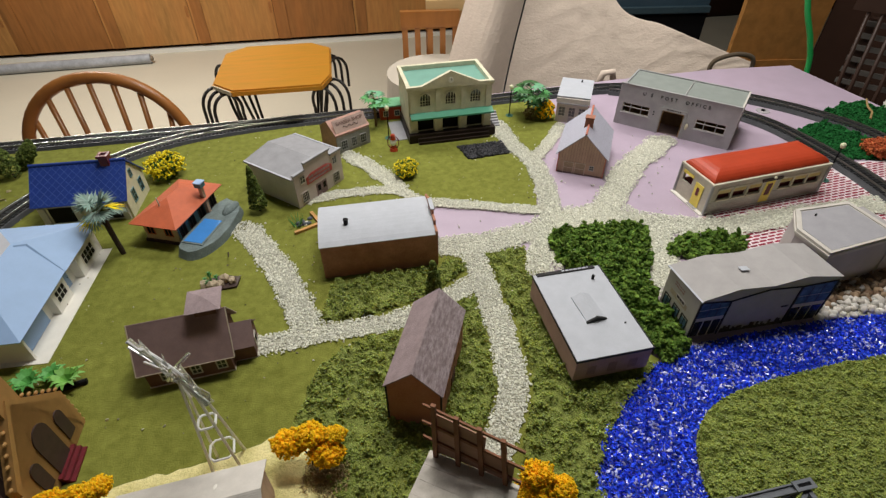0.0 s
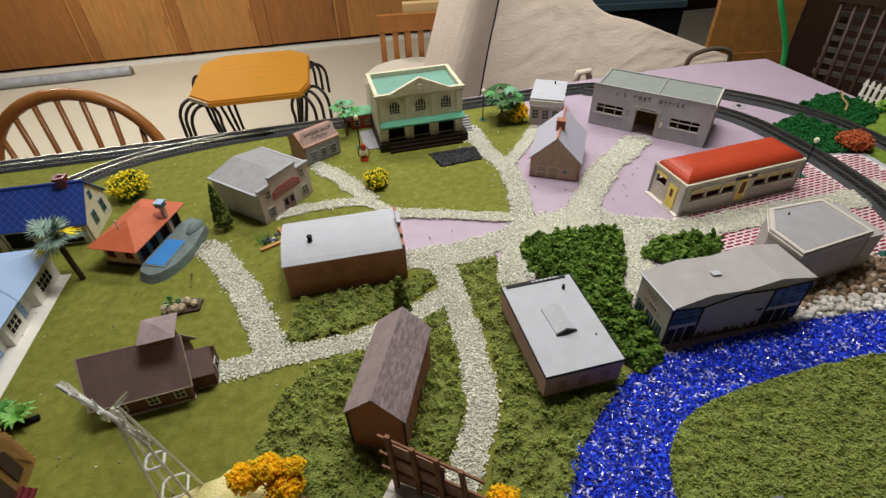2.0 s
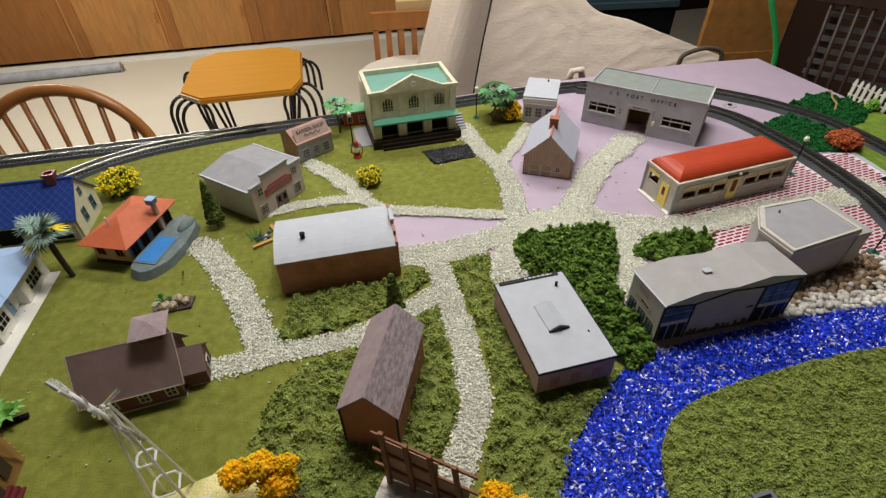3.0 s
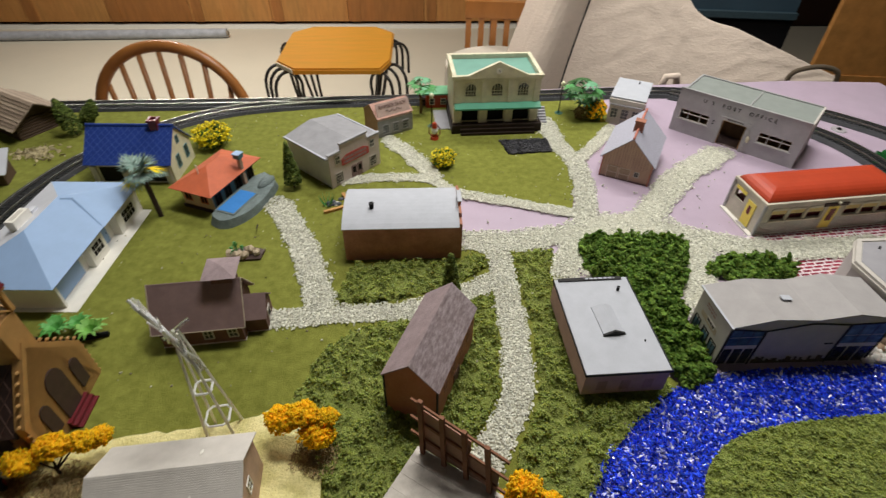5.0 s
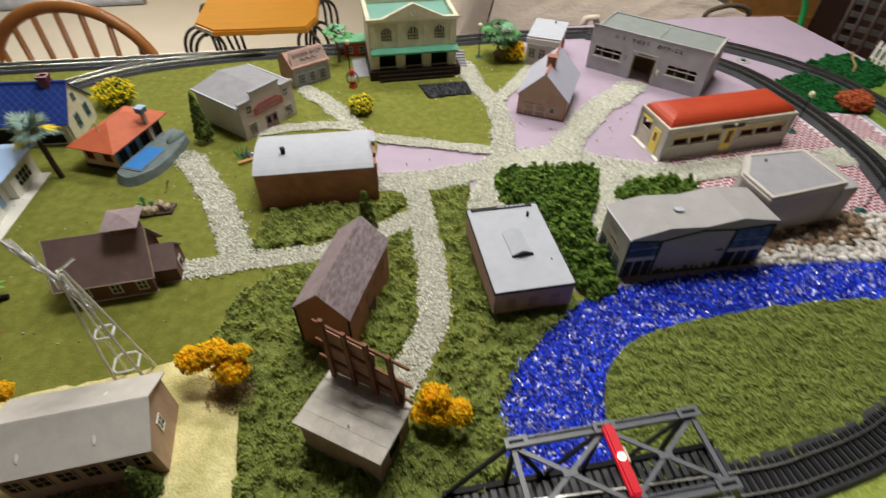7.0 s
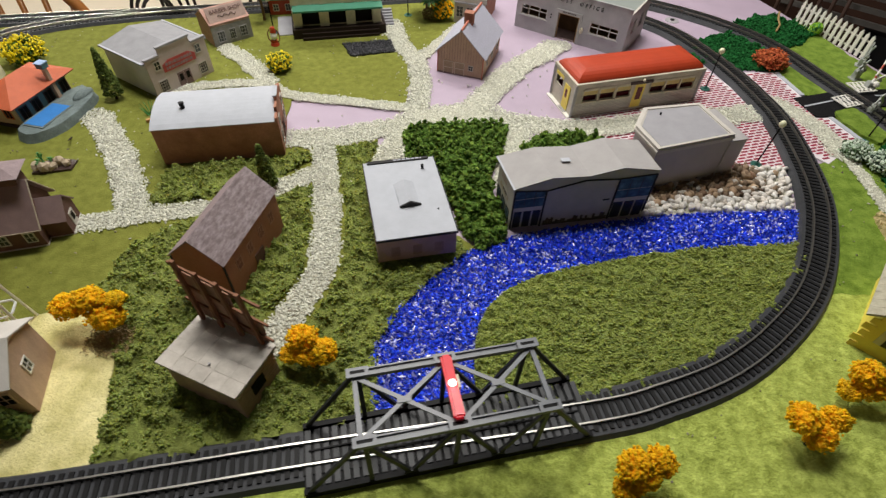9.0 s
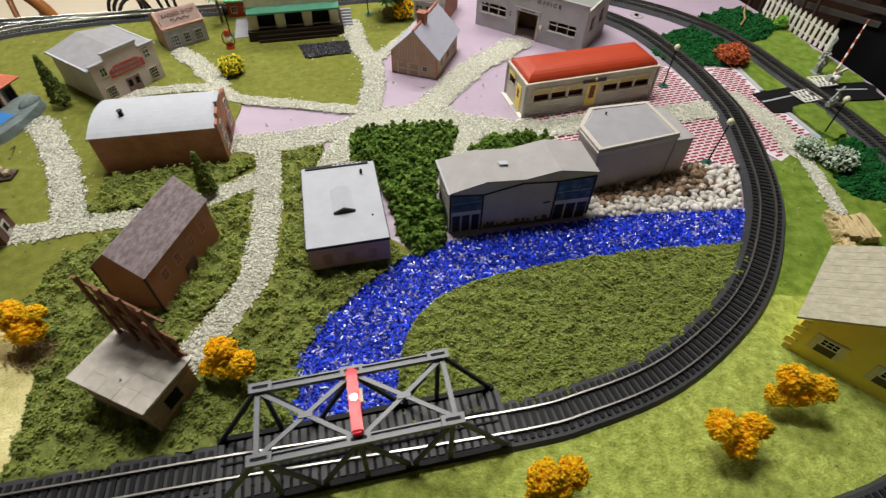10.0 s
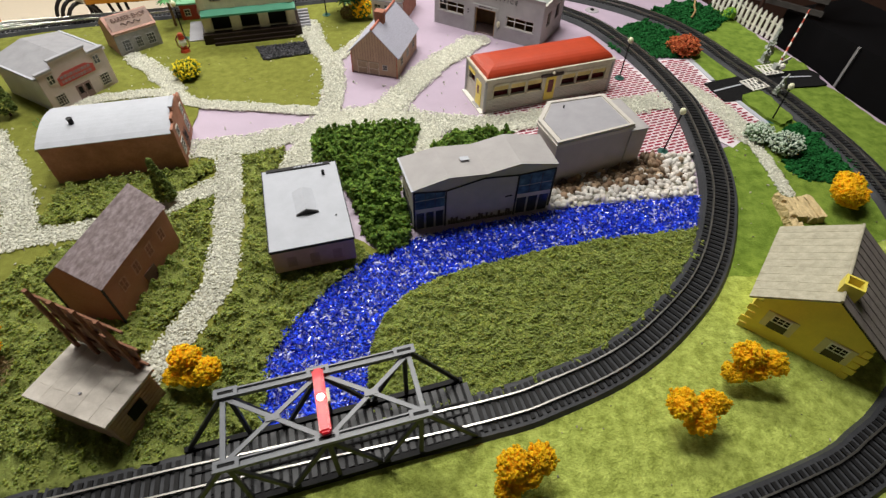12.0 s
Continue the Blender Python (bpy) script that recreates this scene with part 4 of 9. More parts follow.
def flat_roof_shop():
    w, d, h = 0.079, 0.1215, 0.0375
    ob = thing("flat_roof_shop", "pinkish brick card shop with a white flat roof", "building", 0.2800, 0.5620, 15.3)
    # walls end high over a black inset that stands for the shadow below them
    part("shade_base", box(bmesh.new(), -w / 2 + 0.006, -d / 2 + 0.006, 0.0, w / 2 - 0.006, d / 2 - 0.004, 0.009), M_BLACKCARD, ob, "recessed base, black for the shadow under the wall")
    part("wall", box(bmesh.new(), -w / 2, -d / 2, 0.009, w / 2, d / 2, h), mat("faded_brick_card", (0.44, 0.285, 0.25), 0.8, var=0.14, scale=70, bump=0.2), ob, "faded brick printed walls")
    part("roof", box(bmesh.new(), -w / 2 - 0.0004, -d / 2 - 0.0004, h, w / 2 + 0.0004, d / 2 + 0.0004, h + 0.0022), M_WHITECARD, ob, "white card roof with black edges")
    bm = bmesh.new()
    for q in ((-w / 2 - 0.0012, -d / 2 - 0.0012, w / 2 + 0.0012, -d / 2 - 0.0005), (-w / 2 - 0.0012, -d / 2 - 0.0005, -w / 2 - 0.0005, d / 2 + 0.0012), (w / 2 + 0.0005, -d / 2 - 0.0005, w / 2 + 0.0012, d / 2 + 0.0012)):
        box(bm, q[0], q[1], h + 0.0002, q[2], q[3], h + 0.0032)
    part("roof_edge", bm, M_BLACKCARD, ob, "black card edge")
    bm = box(bmesh.new(), -w / 2 + 0.004, d / 2 - 0.0034, h + 0.0022, w / 2 - 0.006, d / 2 + 0.001, h + 0.0036)
    s = part("sign_board", bm, M_BLACKCARD, ob, "black rear sign strip with unreadable white lettering")
    part("writing", bars(bmesh.new(), SIGN, -0.006, 0.028, d / 2 - 0.0028, d / 2 + 0.0004, 1), M_WHITECARD, s, m=Matrix(((1, 0, 0, 0), (0, 0, 1, 0), (0, 1, 0, 0), (0, 0, 0, 1))) @ Matrix.Translation((0, h + 0.0036, 0)))
    a = along_y(bmesh.new(), [(-0.0105, h + 0.0022), (0.0105, h + 0.0022), (0.0105, h + 0.0034), (0, h + 0.0080), (-0.0105, h + 0.0034)], -0.012, 0.0235)
    sky = part("skylight", a, M_WHITECARD, ob, "raised gabled skylight", pose(0.0, -0.004, 0, 0, 0, 3))
    part("gable", along_y(bmesh.new(), [(-0.0112, h + 0.0021), (0.0112, h + 0.0021), (0.0112, h + 0.0036), (0, h + 0.0086), (-0.0112, h + 0.0036)], -0.0140, -0.012), M_BLACKCARD, sky, "dark gable end", pose(0.0, -0.004, 0, 0, 0, 3))
    part("roof_vent", rod(bmesh.new(), (0.024, 0.042, h + 0.002), (0.024, 0.042, h + 0.0075), 0.0016, 8), M_STEELDARK, ob, "small dark vent")
    part("roof_vent", rod(bmesh.new(), (0.028, -0.026, h + 0.002), (0.028, -0.026, h + 0.0032), 0.0009, 8), M_STEELDARK, ob)
    M = face("front", w, d)
    for u in (-0.022, 0.0, 0.022):
        window(ob, M, u, 0.015, 0.009, 0.013, 2, 2, M_FAINT, M_FAINT, proud=0.0004)


def red_barn():
    w, d, h, top = 0.050, 0.101, 0.0555, 0.0790
    ob = thing("red_brick_barn", "tall brick-red card barn with a pinkish grey gable roof", "building", 0.1155, 0.4935, -9.8)
    part("wall", gable_body(w, d, h, top, "y"), mat("red_brown_card", (0.42, 0.165, 0.09), 0.8, var=0.25, scale=60, bump=0.25, bscale=600, tint=(0.33, 0.15, 0.09)), ob)
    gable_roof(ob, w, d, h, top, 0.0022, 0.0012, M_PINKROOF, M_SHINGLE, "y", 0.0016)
    for x in (-w / 2, w / 2):
        part("corner_strip", box(bmesh.new(), x - 0.0008, -d / 2 - 0.0008, 0, x + 0.0008, -d / 2 + 0.0008, h), M_BLACKCARD, ob)
    M = face("right", w, d)
    for u in (-0.03, -0.01, 0.012, 0.033):
        window(ob, M, u, 0.028, 0.009, 0.014, 2, 2, M_BARNFAINT, M_BARNPANE, proud=0.0004)
    door(ob, M, 0.0, 0.001, 0.016, 0.02, M_BROWNWALL)


def event_hall():
    d = 0.057
    xs = (-0.0815, -0.0430, -0.0025, 0.0340, 0.0775)
    front_z, back_z = (0.0570, 0.0677, 0.0655, 0.0725, 0.0650), (0.0547, 0.0628, 0.0603, 0.0678, 0.0608)
    w0, w1 = xs[0] + 0.001, xs[-1] - 0.001
    ob = thing("exhibition_hall", "grey card hall with a folded roof and blue corner windows", "building", 0.4648, 0.6022, 13.2)
    y0, y1 = -d / 2 + 0.006, d / 2 + 0.006
    part("wall", solid(bmesh.new(), [(w0, y0, 0), (w1, y0, 0)] + [(x, y0, z - 0.0015) for x, z in list(zip(xs, front_z))[::-1]],
                       [(w0, y1, 0), (w1, y1, 0)] + [(x, y1, z - 0.0015) for x, z in list(zip(xs, back_z))[::-1]]), M_HALLWALL, ob, "grey printed card walls")
    for k, m in enumerate((M_HALLROOF, M_HALLROOF, M_HALLROOF, M_HALLROOF)):
        part("roof_panel", plate(bmesh.new(), [(xs[k], y0 - 0.002, front_z[k] + 0.001), (xs[k + 1], y0 - 0.002, front_z[k + 1] + 0.001), (xs[k + 1] * 1.03, y1 + 0.001, back_z[k + 1] + 0.001), (xs[k] * 1.03, y1 + 0.001, back_z[k] + 0.001)], 0.0014), m, ob)
    part("roof_verge", plate(bmesh.new(), [(xs[0] - 0.0016, y0 - 0.003, front_z[0] + 0.0009), (xs[0] + 0.0004, y0 - 0.003, front_z[0] + 0.0014), (xs[0] * 1.03, y1 + 0.001, back_z[0] + 0.0014), (xs[0] * 1.03 - 0.002, y1 + 0.001, back_z[0] + 0.0009)], 0.0012), M_WHITECARD, ob, "pale bluish roof edge")
    M = Matrix.Translation((0, y0, 0)) @ Matrix(((1, 0, 0, 0), (0, -1, 0, 0), (0, 0, 1, 0), (0, 0, 0, 1)))

    def sheet(name, pts, m, n0, n1, label="", parent=None):
        return part(name, solid(bmesh.new(), [(u, n0, v) for u, v in pts], [(u, n1, v) for u, v in pts]), m, parent or ob, label, M)

    line = ((-0.0800, 0.0540), (-0.0455, 0.0505), (-0.0040, 0.0602), (0.0344, 0.0575), (0.0765, 0.0600))
    for (a, za), (b, zb) in zip(line, line[1:]):
        sheet("fascia_line", [(a, za - 0.0010), (b, zb - 0.0010), (b, zb + 0.0004), (a, za + 0.0004)], M_BLACKCARD, 0, 0.0010, "dark line under the fascia")
    for u0, u1, za, zb, mid in ((-0.0785, -0.0468, 0.0528, 0.0497, 0.0300), (0.0356, 0.0750, 0.0562, 0.0588, 0.0300)):
        win = sheet("window", [(u0, mid), (u1, mid), (u1, zb), (u0, za)], M_BLUEPANE, 0, 0.0006, "blue printed glazing")
        n = 3
        for k in range(1, n):
            x = u0 + (u1 - u0) * k / n
            sheet("mullion", [(x - 0.0003, mid), (x + 0.0003, mid), (x + 0.0003, za - 0.0004), (x - 0.0003, za - 0.0004)], M_INK, 0.0006, 0.0009, "", win)
        sheet("mullion", [(u0, mid + 0.0115), (u1, mid + 0.0125), (u1, mid + 0.0130), (u0, mid + 0.0120)], M_HALLWALL, 0.0006, 0.0009, "", win)
        sheet("band", [(u0, mid - 0.0050), (u1, mid - 0.0050), (u1, mid), (u0, mid)], M_STONEWHITE, 0, 0.0008, "pale sill band")
        for k in range(3):
            x = u0 + (u1 - u0) * k / 3
            sheet("entrance", [(x + 0.0012, 0.0015), (x + (u1 - u0) / 3 - 0.0012, 0.0015), (x + (u1 - u0) / 3 - 0.0012, mid - 0.0062), (x + 0.0012, mid - 0.0062)], M_GLASS, 0, 0.0007, "dark glazed entrance")
    for x, z in ((-0.0798, 0.053), (-0.0456, 0.0500), (0.0346, 0.0568), (0.0762, 0.0590)):
        sheet("post", [(x - 0.0008, 0), (x + 0.0008, 0), (x + 0.0008, z), (x - 0.0008, z)], M_BLACKCARD, 0, 0.0013)
    bm = bmesh.new()
    for k in range(26):
        u = -0.042 + k * 0.0029
        hh = 0.003 + 0.008 * SIGN.random()
        box(bm, u, 0, 0.0005, u + 0.0025, 0.0006, hh)
    part("printed_shrubs", bm, mat("printed_shrub", (0.10, 0.085, 0.06), 0.9, var=0.4, scale=300), ob, "printed shrubs along the wall", M)
    sheet("sign", [(0.022, 0.0285), (0.030, 0.0290), (0.030, 0.0305), (0.022, 0.0300)], M_BLACKCARD, 0, 0.0007)
    N = Matrix.Translation((w0, 0.006, 0)) @ Matrix(((0, -1, 0, 0), (-1, 0, 0, 0), (0, 0, 1, 0), (0, 0, 0, 1)))
    poster = part("poster", box(bmesh.new(), -0.018, 0, 0.026, 0.014, 0.0006, 0.050), mat("poster_card", (0.40, 0.33, 0.24), 0.8, var=0.2, scale=200), ob, "tan printed side panel", N)
    part("notice", box(bmesh.new(), -0.006, 0.0006, 0.029, 0.010, 0.0009, 0.035), M_STONEWHITE, poster, "white notice", N)
    part("writing", bars(bmesh.new(), SIGN, -0.005, 0.009, 0.0295, 0.0345, 1, n0=0.0009), M_INK, poster, m=N)
    part("writing", bars(bmesh.new(), SIGN, -0.014, 0.004, 0.040, 0.047, 2, n0=0.0006), M_FAINT, poster, m=N)
    for u in (-0.018, 0.0, 0.016):
        window(ob, N, u, 0.003, 0.012, 0.018, 2, 1, M_BLACKCARD, M_BLUEPANE)
    part("roof_mark", plate(bmesh.new(), [(-0.024, 0.0015, 0.0680), (-0.014, 0.0015, 0.0675), (-0.014, 0.0085, 0.0669), (-0.024, 0.0085, 0.0674)], 0.0004), M_WHITECARD, ob, "pale patch on the roof")


def grey_block():
    ob = thing("grey_card_building", "plain grey card building with a chamfered corner and parapet roof", "building", 0.6, 0.685, 18)
    poly = [(-0.061, -0.033), (0.041, -0.027), (0.040, 0.040), (-0.034, 0.044), (-0.062, 0.012)]
    part("wall", up(bmesh.new(), poly, 0, 0.0575), M_GREYWALL, ob)
    part("annex_wall", box(bmesh.new(), 0.0415, -0.0265, 0, 0.066, 0.037, 0.0545), M_GREYWALL, ob)
    part("annex_roof", box(bmesh.new(), 0.0412, -0.0275, 0.0546, 0.067, 0.038, 0.0558), M_HALLROOF, ob)
    grow = lambda k: [(x * k + (1 - k) * -0.01, y * k) for x, y in poly]
    for k, z0, z1, m in ((1.03, 0.0575, 0.0600, M_STONEWHITE), (1.055, 0.0603, 0.0628, M_STONEWHITE), (1.03, 0.0629, 0.0650, M_STONEWHITE), (0.90, 0.0651, 0.0655, mat("flat_roof_grey", (0.31, 0.305, 0.33), 0.8, var=0.1, scale=60))):
        part("cornice" if m is M_STONEWHITE else "roof", up(bmesh.new(), grow(k), z0, z1), m, ob)
    rim = [grow(1.03), grow(0.93)]
    bm = bmesh.new()
    for i in range(5):
        a, b = rim[0][i], rim[0][(i + 1) % 5]
        c, e = rim[1][(i + 1) % 5], rim[1][i]
        up(bm, [a, b, c, e], 0.0651, 0.0662)
    part("parapet", bm, M_STONEWHITE, ob, "pale parapet rim")
    part("roof_vent", rod(bmesh.new(), (-0.022, 0.028, 0.0655), (-0.022, 0.028, 0.0685), 0.001, 8), M_STEELDARK, ob)
    M = face("front", 0.12, 0.058)
    part("seam", box(bmesh.new(), 0.0405, -0.001, 0.0, 0.0412, 0.0004, 0.0545), M_HALLWALL, ob, m=M)


def diner():
    w, d, h = 0.201, 0.066, 0.0455
    ob = thing("diner", "silver and cream streamlined diner with a glossy red roof", "building", 0.5700, 0.8555, 19.3)
    part("base", box(bmesh.new(), -w / 2 - 0.006, -d / 2 - 0.001, 0, w / 2 + 0.002, d / 2 + 0.001, 0.0022), M_WHITE, ob, "white base plate")
    holes = []
    us = [-0.077, -0.051, -0.025, 0.029, 0.054, 0.079]
    for u in us:
        holes.append((u - 0.0112, 0.0215, u + 0.0112, 0.0370))
    holes.append((-0.0075, 0.004, 0.0085, 0.0375))
    for kind in ("front", "back"):
        bm = facade(bmesh.new(), w, h, 0.0022, holes)
        part("wall", bm, M_DINER, ob, "cream and silver ribbed wall", face(kind, w, d, 0.0022))
    M = face("front", w, d, 0.0022)
    bm = bmesh.new()
    for k in range(8):
        z = 0.0012 + k * 0.0023
        box(bm, -w / 2, 0, z, -0.0085, 0.0007, z + 0.0012)
        box(bm, 0.0095, 0, z, w / 2, 0.0007, z + 0.0012)
    part("ribs", bm, M_CHROMERIB, ob, "stacked chrome ribs", M)
    for u in us:
        bm = bmesh.new()
        for q in ((u - 0.0126, 0.0205, u - 0.0112, 0.0385), (u + 0.0112, 0.0205, u + 0.0126, 0.0385)):
            box(bm, q[0], 0, q[1], q[2], 0.0009, q[3])
        box(bm, u - 0.0112, 0, 0.0370, u + 0.0112, 0.0009, 0.0400)
        box(bm, u - 0.0112, 0, 0.0195, u + 0.0112, 0.0016, 0.0210)
        part("window_frame", bm, M_CREAM, ob, "cream window frame", M)
        part("window_blind", box(bmesh.new(), u - 0.0112, -0.0018, 0.0298, u + 0.0112, -0.0009, 0.0370), M_BLIND, ob, "pale yellow lowered blind", M)
    part("door", box(bmesh.new(), -0.0075, -0.0016, 0.002, 0.0085, 0.0004, 0.037), M_YELLOW, ob, "yellow door", M)
    part("door_pane", box(bmesh.new(), -0.0035, 0.0006, 0.014, 0.0045, 0.0012, 0.033), M_MAROON, ob, m=M)
    part("sign", box(bmesh.new(), -0.017, 0, 0.0385, 0.018, 0.002, 0.0425), M_SLATE, ob, "dark sign over the door", M)
    part("sign_light", ball(bmesh.new(), (0.001, 0.0035, 0.0445), 0.0022), M_CREAM, ob, m=M)
    part("letters", bars(bmesh.new(), SIGN, -0.07, -0.035, 0.0195, 0.0215, 1, n0=0.0007), M_INK, ob, "unreadable lettering", M)
    part("letters", bars(bmesh.new(), SIGN, 0.035, 0.07, 0.0195, 0.0215, 1, n0=0.0007), M_INK, ob, "unreadable lettering", M)
    for kind in ("left", "right"):
        M2 = face(kind, w, d, 0.0022)
        part("end_wall", facade(bmesh.new(), d - 0.0044, h, 0.0022, [(-0.025, 0.024, -0.005, 0.038)]), M_DINER, ob, m=M2)
        part("end_window", box(bmesh.new(), -0.026, 0, 0.0365, -0.004, 0.0008, 0.041), M_YELLOW, ob, m=M2)
        dr = part("end_door", box(bmesh.new(), 0.003, 0, 0.001, 0.019, 0.0010, 0.036), M_YELLOW, ob, "bright yellow end door", M2)
        part("pane", box(bmesh.new(), 0.008, 0.001, 0.018, 0.013, 0.0014, 0.030), M_MAROON, dr, m=M2)
        part("step", box(bmesh.new(), 0.002, 0, -0.0022, 0.02, 0.005, 0.001), M_SILVER, ob, m=M2)
    part("interior", box(bmesh.new(), -w / 2 + 0.006, -d / 2 + 0.006, 0.0022, w / 2 - 0.006, d / 2 - 0.006, 0.026), M_MAROON, ob, "dark red counter and booths inside")
    part("cornice", box(bmesh.new(), -w / 2 - 0.0015, -d / 2 - 0.0015, h + 0.0022, w / 2 + 0.0015, d / 2 + 0.0015, h + 0.0056), M_DINER, ob, "cream cornice")
    z = h + 0.0057
    bm = bmesh.new()
    rings = [(0.003, 0.003, z), (0.0034, 0.0036, z + 0.002), (0.0050, 0.0056, z + 0.0048), (0.0085, 0.009, z + 0.0078), (0.0135, 0.0135, z + 0.0100), (0.020, 0.019, z + 0.0114), (0.030, 0.026, z + 0.0120)]
    vs = []
    for e, s, zz in rings:
        a, b = w / 2 + 0.001 - e, d / 2 + 0.001 - s
        vs.append([bm.verts.new((x, y, zz)) for x, y in ((-a, -b), (a, -b), (a, b), (-a, b))])
    for p, q in zip(vs, vs[1:]):
        for k in range(4):
            bm.faces.new((p[k], p[(k + 1) % 4], q[(k + 1) % 4], q[k]))
    bm.faces.new(vs[-1])
    bm.faces.new(vs[0][::-1])
    part("roof", bm, M_RED, ob, "glossy red domed roof")
    for x in (-w / 2, w / 2):
        for y in (-d / 2, d / 2):
            part("corner_post", rod(bmesh.new(), (x, y, 0.002), (x, y, h + 0.003), 0.0022, 10), M_SILVER, ob)


def post_office():
    w, d, h = 0.199, 0.105, 0.0755
    ob = thing("post_office", "silver grey plastic post office with raised lettering", "building", 0.5325, 1.079, -30.3)
    holes = [(-0.090, 0.0245, -0.041, 0.0425), (-0.020, 0.0, 0.017, 0.0435), (0.037, 0.0235, 0.086, 0.0415)]
    part("front_wall", facade(bmesh.new(), w, h, 0.003, holes), M_SILVER, ob, "silver front wall", face("front", w, d))
    side = [(-0.028, 0.028, -0.012, 0.05), (0.012, 0.028, 0.03, 0.05)]
    for kind in ("left", "right"):
        part("side_wall", facade(bmesh.new(), d - 0.006, h - 0.008, 0.003, side), M_STONEWHITE if kind == "right" else M_SILVER, ob, m=face(kind, w, d))
    part("back_wall", facade(bmesh.new(), w, h - 0.008, 0.003, []), M_SILVER, ob, m=face("back", w, d))
    part("roof", box(bmesh.new(), -w / 2 + 0.003, -d / 2 + 0.003, h - 0.012, w / 2 - 0.003, d / 2 - 0.003, h - 0.010), mat("grey_green_roof", (0.22, 0.245, 0.23), 0.7, var=0.1, scale=60), ob, "grey green flat roof")
    part("roof_joint", box(bmesh.new(), 0.004, -d / 2 + 0.003, h - 0.010, 0.0058, d / 2 - 0.003, h - 0.0085), M_SILVER, ob)
    part("floor_plate", box(bmesh.new(), -w / 2 + 0.003, -d / 2 + 0.003, 0, w / 2 - 0.003, d / 2 - 0.003, 0.0012), M_BROWNROOF, ob, "brown inside floor")
    part("inner_wall", box(bmesh.new(), -w / 2 + 0.004, -0.012, 0.0012, w / 2 - 0.004, -0.010, 0.058), mat("inside_brown", (0.17, 0.10, 0.05), 0.8, var=0.3, scale=60), ob, "tan inside wall seen through the windows")
    M = face("front", w, d)
    part("coping", box(bmesh.new(), -w / 2, -0.003, h, w / 2, 0.001, h + 0.0012), M_SILVER, ob, m=M)
    for u, v in ((-0.0655, 0.0245), (0.0615, 0.0235)):
        bm = bmesh.new()
        for x in (-0.0245, -0.0105, 0.0090, 0.0233):
            box(bm, u + x, -0.0022, v, u + x + 0.0012, -0.0004, v + 0.018)
        for z in (0.0, 0.0105, 0.0169):
            box(bm, u - 0.0245, -0.0020, v + z, u + 0.0245, -0.0003, v + z + 0.0011)
        part("window", bm, M_STONEWHITE, ob, "pale grey window bars", M)
        part("sill", box(bmesh.new(), u - 0.0265, 0, v - 0.0018, u + 0.0265, 0.0016, v - 0.0002), M_SILVER, ob, m=M)
    bm = bmesh.new()
    for q in ((-0.0245, 0, -0.0205, 0.0440), (0.0175, 0, 0.0215, 0.0440)):
        box(bm, q[0], 0, q[1], q[2], 0.0016, q[3])
    box(bm, -0.0245, 0, 0.0440, 0.0215, 0.0022, 0.0495)
    en = part("entrance_surround", bm, M_SILVER, ob, m=M)
    part("writing", bars(bmesh.new(), SIGN, -0.013, 0.011, 0.0455, 0.0485, 1, n0=0.0022), M_INK, en, "unreadable small lettering", M)
    bm = bmesh.new()
    for x in (-0.019, 0.0156):
        box(bm, x - 0.0006, -0.0025, 0.0, x + 0.0006, -0.0018, 0.0425)
    box(bm, -0.0184, -0.0025, 0.0415, 0.015, -0.0018, 0.0425)
    part("door_bars", bm, M_TAN, ob, "brown door frame", M)
    lettering("letters", "U S  POST  OFFICE", 0.0086, mat("letter_grey", (0.07, 0.07, 0.072), 0.5, var=0.2), ob, M @ Matrix.Translation((-0.003, 0.0006, 0.0620)), "dark raised letters on the front", 0.0010, 1.62)
    lp = part("lamp", ball(bmesh.new(), (0.0255, 0.004, 0.0255), 0.0030, 10, 1, 1, 1.9), M_CREAM, ob, "cream wall lamp", M)
    part("bracket", box(bmesh.new(), 0.0248, 0, 0.0175, 0.0262, 0.004, 0.0205), M_SILVER, lp, m=M)
    part("notice", box(bmesh.new(), -0.0345, 0, 0.036, -0.0325, 0.0006, 0.038), M_STEELDARK, ob, m=M)
    part("notice", box(bmesh.new(), -0.0345, 0, 0.031, -0.0325, 0.0006, 0.033), M_STEELDARK, ob, m=M)


